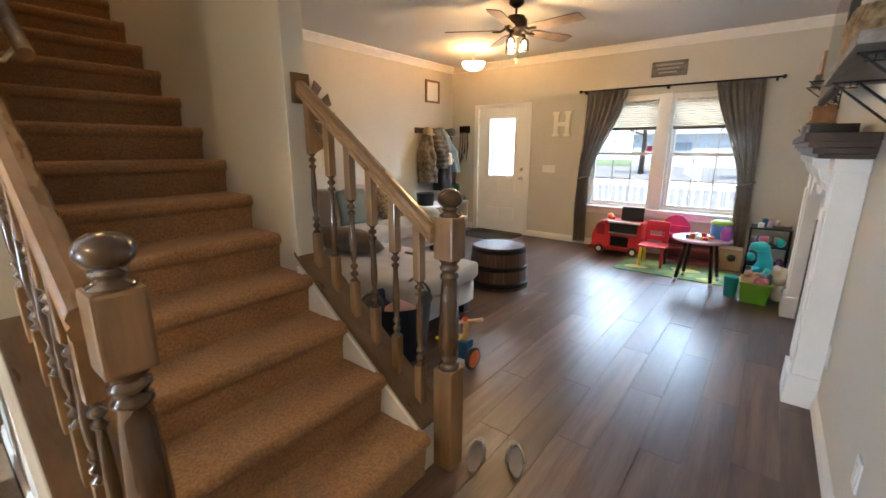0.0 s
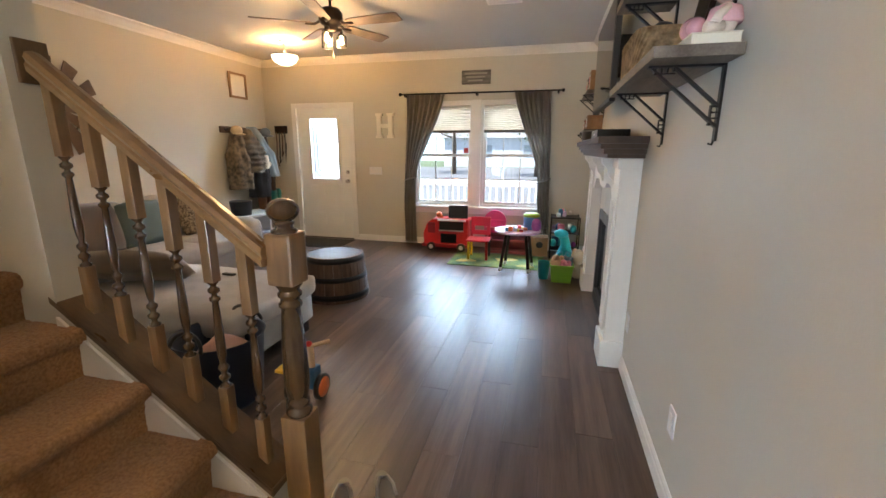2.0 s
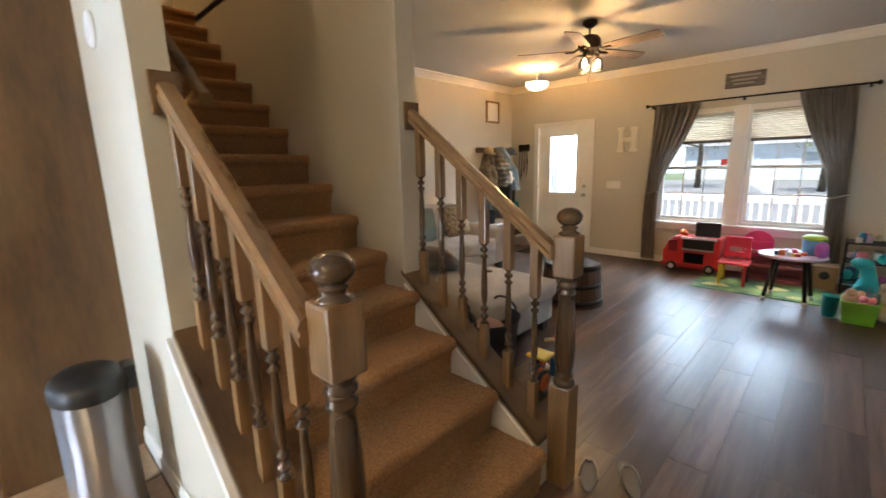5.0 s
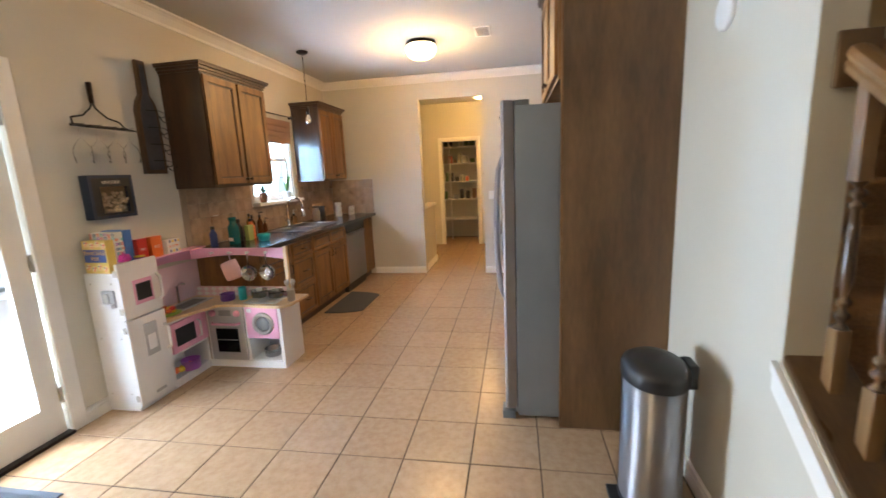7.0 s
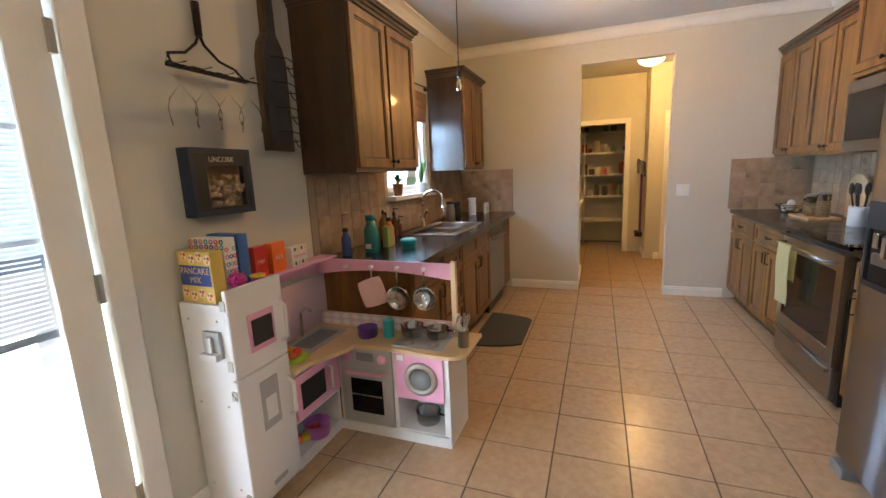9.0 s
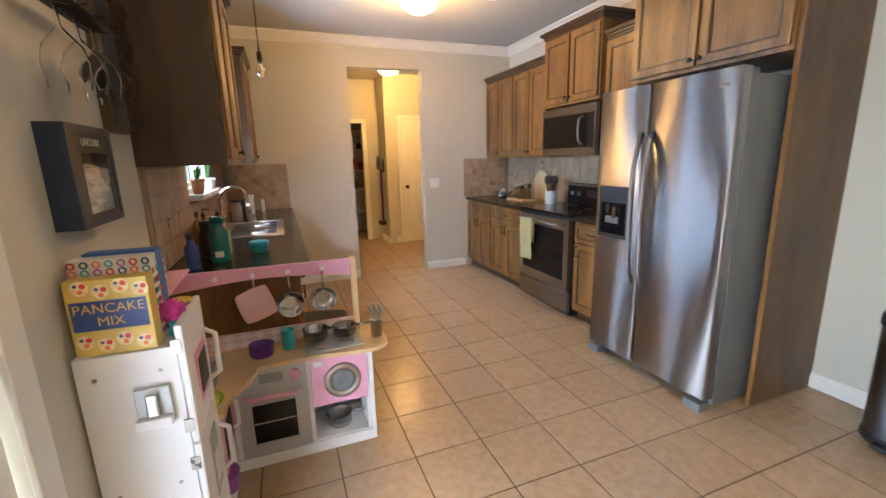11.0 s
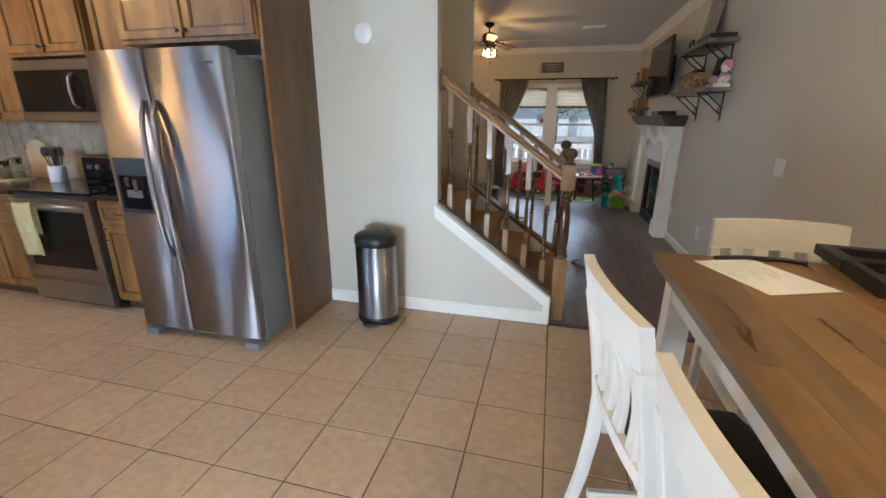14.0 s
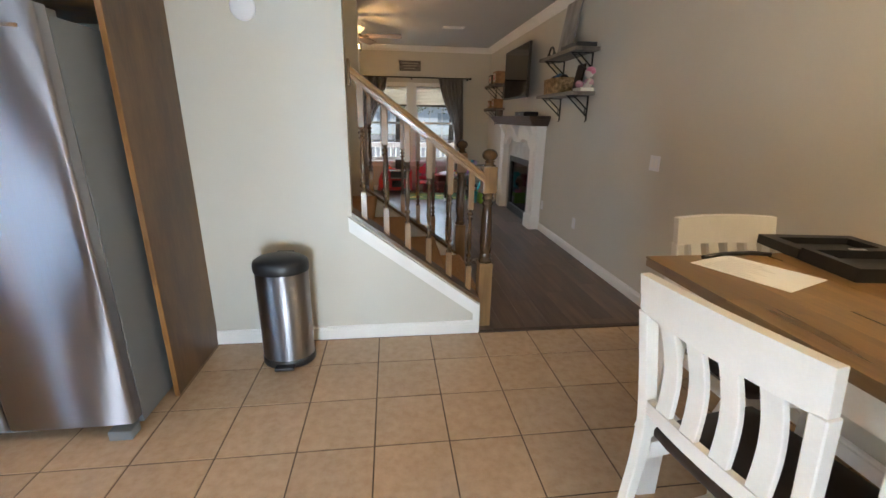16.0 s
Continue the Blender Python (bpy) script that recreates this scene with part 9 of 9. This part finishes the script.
def plant(x, y, z, r, h, potm, label, spiky):
    p = thing("potted_plant", (x, y, z), label, "potted plant", "plants on the sill")
    part("pot", lathe(bmesh.new(), [(r * 0.7, 0), (r, h), (r * 1.08, h), (r * 1.08, h * 0.82), (r * 0.95, h * 0.8), (r * 0.9, h * 0.95)], x, y, z, 20), potm, p)
    rr = random.Random(int(-x * 100))
    for k in range(9 if spiky else 16):
        a, L = rr.uniform(0, 6.28), rr.uniform(0.12, 0.24) if spiky else rr.uniform(0.05, 0.10)
        out = rr.uniform(0.03, 0.09)
        bm = bmesh.new()
        pts = []
        for i in range(6):
            f = i / 5
            c = Vector((x + out * f ** 1.5 * math.cos(a), y + abs(out * f ** 1.5 * math.sin(a)) * 0.6, z + h * 0.9 + L * f))
            w = 0.013 * math.sin(math.pi * (0.18 + 0.82 * f)) + 0.001
            s = Vector((-math.sin(a), math.cos(a), 0)) * w
            pts.append((bm.verts.new(c - s), bm.verts.new(c + Vector((0, 0.002, 0))), bm.verts.new(c + s)))
        for q, t in zip(pts, pts[1:]):
            bm.faces.new((q[0], q[1], t[1], t[0])).smooth = True
            bm.faces.new((q[1], q[2], t[2], t[1])).smooth = True
        bmesh.ops.solidify(bm, geom=bm.faces[:], thickness=0.002)
        part("leaf", bm, paint("plant_leaf", (0.07, 0.19, 0.04), 0.45, var=0.3, scale=20, tone=(0.16, 0.32, 0.08)) if "plant_leaf" not in bpy.data.materials else bpy.data.materials["plant_leaf"], p)


plant(-4.62, -3.41, 1.2205, 0.045, 0.10, paint("terracotta", (0.38, 0.15, 0.07), 0.8, bump=0.2), "small plant in a terracotta pot on the sill", False)
plant(-5.10, -3.41, 1.2205, 0.05, 0.09, WHITE, "spiky green plant in a white pot on the sill", True)

# ---- worktop clutter, range side ----
cb = thing("cutting_board", (-5.55, -0.06, WZ), "round-topped wooden cutting board leaning on the tiles", "cutting board")
bm = bmesh.new()
prism(bm, [(-5.42, WZ), (-5.42, 1.13), (-5.45, 1.20), (-5.52, 1.24), (-5.60, 1.24), (-5.67, 1.20), (-5.70, 1.13), (-5.70, WZ)], "y", -0.055, -0.037)
part("board", bm, PINE, cb)
ck = thing("crock", (-5.13, -0.22, WZ), "white utensil crock with black spatulas", "utensil crock")
part("jar", lathe(bmesh.new(), [(0.058, 0), (0.062, 0.005), (0.062, 0.13), (0.064, 0.135), (0.056, 0.13)], -5.13, -0.22, WZ, 24), WHITE, ck)
for k in range(6):
    a = k * 1.1
    x, y = -5.13 + 0.055 * math.cos(a), -0.22 + 0.055 * math.sin(a)
    bm = bmesh.new()
    tube(bm, [(-5.13 + 0.02 * math.cos(a), -0.22 + 0.02 * math.sin(a), WZ + 0.03), (x, y, WZ + 0.22)], 0.006, 6)
    ball(bm, x * 1.001, y, WZ + 0.25, 0.036, 0.9, 0.25, 1.2)
    part("utensil", bm, BLACK, ck, "black spatula")
JARG = clear("jar_clear", (0.97, 0.98, 0.97))
tray = thing("tray", (-5.62, -0.28, WZ), "low wooden tray holding glass jars", "tray")
part("tray_board", boxes((-5.80, -5.44, -0.38, -0.18, WZ, WZ + 0.018), bevel=0.004), PINE, tray)
for x, y, h, fill in ((-5.70, -0.28, 0.13, 0.6), (-5.60, -0.30, 0.15, 0.5), (-5.51, -0.27, 0.17, 0.7)):
    j = thing("storage_jar", (x, y, WZ + 0.0185), "clear glass jar with steel lid on the tray", "jar", "jars on the tray")
    part("glass", lathe(bmesh.new(), [(0.04, 0), (0.043, 0.006), (0.043, h), (0.04, h + 0.004)], x, y, WZ + 0.0185, 20), JARG, j)
    part("filling", lathe(bmesh.new(), [(0.038, 0.006), (0.038, h * fill)], x, y, WZ + 0.0185, 18), paint("dry_goods", (0.52, 0.40, 0.24), 0.9, var=0.3, scale=80) if "dry_goods" not in bpy.data.materials else bpy.data.materials["dry_goods"], j)
    part("jar_lid", lathe(bmesh.new(), [(0.042, h + 0.004), (0.042, h + 0.02), (0.02, h + 0.024)], x, y, WZ + 0.0185, 20), NICKEL, j)
wb_ = thing("wire_bowl", (-6.05, -0.28, WZ), "black wire bowl with eggs and garlic", "bowl")
for k in range(5):
    r, z = 0.05 + 0.016 * k, WZ + 0.006 + 0.016 * k
    bm = bmesh.new()
    tube(bm, [(-6.05 + r * math.cos(a), -0.28 + r * math.sin(a), z) for a in [2 * math.pi * i / 24 for i in range(24)]], 0.003, 5, closed=True)
    part("wire_ring", bm, IRON, wb_)
for k in range(8):
    a = 2 * math.pi * k / 8
    part("wire_rib", tube(bmesh.new(), [(-6.05 + 0.05 * math.cos(a), -0.28 + 0.05 * math.sin(a), WZ + 0.006), (-6.05 + 0.114 * math.cos(a), -0.28 + 0.114 * math.sin(a), WZ + 0.07)], 0.003, 5), IRON, wb_)
for k, (dx, dy) in enumerate(((0, 0), (0.05, 0.02), (-0.05, 0.01), (0.0, 0.05), (0.02, -0.05))):
    bm = bmesh.new()
    ball(bm, -6.05 + dx, -0.28 + dy, WZ + 0.045 + (0.035 if k == 0 else 0), 0.03, 1, 1, 1.15)
    part("egg", bm, WHITE if k % 2 == 0 else PINE, wb_)
bottle_thing(-4.02, -0.20, 0.03, 0.17, paint("red_bottle", (0.40, 0.03, 0.02), 0.3), "red sauce bottle beside the range", 0.5, paint("green_cap", (0.05, 0.25, 0.08), 0.4))
bottle_thing(-3.90, -0.18, 0.03, 0.15, paint("spice_brown", (0.20, 0.09, 0.03), 0.4), "brown spice bottle beside the range", 0.6)

# ---- pantry and hallway ----
SHW = paint("pantry_shelf_white", (0.70, 0.68, 0.62), 0.5)
for z in (0.42, 0.85, 1.22, 1.60, 1.95):
    s = thing("pantry_shelf", (-9.70, -2.05, z), "white pantry shelf stocked with jars and tins", "shelf", "pantry shelves")
    part("board", boxes((-9.875, -9.48, -2.95, -1.225, z, z + 0.02)), SHW, s)
    part("lip", boxes((-9.482, -9.47, -2.95, -1.225, z - 0.012, z + 0.022)), SHW, s)
for y in (-2.12,):
    s = thing("pantry_post", (-9.47, y, 0), "slim white post holding the pantry shelves", "post")
    part("post", tube(bmesh.new(), [(-9.462, y, 0.0), (-9.462, y, 2.0)], 0.012, 8), SHW, s)
TINS = [paint("tin_%s" % nme, c, 0.45, var=0.1, bump=0) for nme, c in (("cream", (0.55, 0.48, 0.34)), ("brown", (0.18, 0.09, 0.04)), ("red", (0.38, 0.06, 0.03)), ("steel", (0.35, 0.34, 0.32)), ("dark", (0.04, 0.03, 0.03)), ("green", (0.10, 0.16, 0.06)))]
for z in (0.87, 1.24, 1.62, 1.97):
    y = -2.75
    while y < -1.32:
        r, h = rb.uniform(0.03, 0.055), rb.uniform(0.08, 0.22) if z < 1.9 else 0.10
        if rb.random() < 0.88:
            bm = bmesh.new()
            if rb.random() < 0.6:
                lathe(bm, [(r, 0.0), (r, h * 0.9), (r * 0.8, h * 0.93), (r * 0.8, h)], -9.60 + rb.uniform(-0.05, 0.05), y + r, z + 0.0005, 12)
            else:
                box(bm, -9.66, -9.58, y, y + 2 * r, z + 0.0005, z + h, bevel=0.003)
            single("pantry_jar", bm, rb.choice(TINS), (-9.6, y + r, z), "jar or carton of food on the pantry shelf", "jar", "pantry goods")
        y += 2 * r + rb.uniform(0.005, 0.05)
vc = thing("stick_vacuum", (-8.58, -1.26, 0.3), "purple and grey stick vacuum hung on hallway wall", "vacuum cleaner")
part("wand", tube(bmesh.new(), [(-8.55, -1.27, 0.38), (-8.55, -1.27, 1.25)], 0.018, 10), paint("purple_wand", (0.12, 0.04, 0.22), 0.35, 0.3), vc, "purple wand")
part("motor", lathe(bmesh.new(), [(0.04, -0.10), (0.055, -0.08), (0.055, 0.06), (0.03, 0.09)], -8.55, -1.285, 1.35, 18), STEELD, vc)
part("grip", tube(bmesh.new(), [(-8.55, -1.29, 1.42), (-8.48, -1.33, 1.46), (-8.44, -1.34, 1.38), (-8.47, -1.32, 1.30)], 0.016, 8), STEELD, vc)
part("brush_head", boxes((-8.66, -8.44, -1.34, -1.24, 0.30, 0.38), bevel=0.012), BLACK, vc)
part("wall_dock", boxes((-8.60, -8.50, -1.245, -1.221, 1.20, 1.42)), BLACK, vc)

# door mat
MATD = paint("mat_rubber", (0.035, 0.05, 0.075), 0.6, var=0.2, scale=14, bump=0.4)
dmt = thing("door_mat", (-1.75, -3.17, 0.0), "dark blue-grey ribbed mat on the tiles by the patio door", "door mat")
part("mat", boxes((-1.97, -1.15, -3.40, -2.95, 0.0005, 0.009), bevel=0.003), MATD, dmt)
bm = bmesh.new()
for k in range(30):
    y = -3.365 + 0.0135 * k
    box(bm, -1.94, -1.18, y, y + 0.007, 0.009, 0.0115)
tagged(part("rib", bm, MATD, dmt), kind="stuff")

# ---- floor pieces, last ----
rnd = random.Random(11)
floor_tile_ob, floor_plank_ob = bpy.data.objects["floor"], bpy.data.objects["floor_living"]
TP, TX, TY, GAP = 0.3475, -3.0915, -2.409, 0.0032
made = {}


def piece_mesh(key, w, d, h, bev, material, name):
    k = (key, round(w, 4), round(d, 4))
    if k not in made:
        bm = bmesh.new()
        b = bev
        lo = [bm.verts.new((sx * w / 2, sy * d / 2, -h)) for sx, sy in ((-1, -1), (1, -1), (1, 1), (-1, 1))]
        mid = [bm.verts.new((sx * w / 2, sy * d / 2, -b)) for sx, sy in ((-1, -1), (1, -1), (1, 1), (-1, 1))]
        top = [bm.verts.new((sx * (w / 2 - b), sy * (d / 2 - b), 0)) for sx, sy in ((-1, -1), (1, -1), (1, 1), (-1, 1))]
        bm.faces.new(top)
        for i in range(4):
            j = (i + 1) % 4
            bm.faces.new((lo[i], lo[j], mid[j], mid[i]))
            bm.faces.new((mid[i], mid[j], top[j], top[i]))
        made[k] = mesh_of(name, bm, material, (0, 0, 0))
    return made[k]


def lay(name, key, parent, x0, x1, y0, y1, material, h=0.003, bev=0.0015, tilt=0.0):
    w, d = x1 - x0, y1 - y0
    if w < 0.01 or d < 0.01:
        return
    o = new(name, piece_mesh(key, w, d, h, bev, material, name))
    o.parent = parent
    o.matrix_basis = Matrix.Translation(((x0 + x1) / 2, (y0 + y1) / 2, rnd.uniform(-0.0004, 0.0004))) @ Euler((rnd.uniform(-tilt, tilt), rnd.uniform(-tilt, tilt), 0)).to_matrix().to_4x4()


rest = bmesh.new()
for i in range(-21, 11):
    for j in range(-4, 8):
        x0, x1 = TX + TP * i + GAP, TX + TP * (i + 1) - GAP
        y0, y1 = TY + TP * j + GAP, TY + TP * (j + 1) - GAP
        y0, y1, x1 = max(y0, -3.449), min(y1, -0.022), min(x1, 0.409)
        if x0 < -6.75 and (y1 > -0.1 or y0 < -3.0):
            continue
        if y1 - y0 < 0.012 or x1 - x0 < 0.012:
            continue
        if x0 > -6.4:
            lay("tile", "t", floor_tile_ob, x0, x1, y0, y1, TILE, tilt=0.0012)
        elif x0 > -9.9:
            box(rest, x0, x1, y0, y1, -0.003, 0.0)
ob = part("tile_field", rest, TILE, floor_tile_ob)
tagged(ob, kind="stuff")
PW, PL = 0.180, 1.22
for i in range(28):
    x0 = -4.60 + PW * i
    x1 = min(x0 + PW, 0.41)
    y = 0.024 - (i * 0.437 % 1.0) * PL
    while y < 6.14:
        a, b = max(y, 0.024), min(y + PL, 6.139)
        if b - a > 0.02:
            lay("plank", "p", floor_plank_ob, x0 + 0.0006, x1 - 0.0006, a + 0.0006, b - 0.0006, PLANK, bev=0.0008, tilt=0.0004)
        y += PL
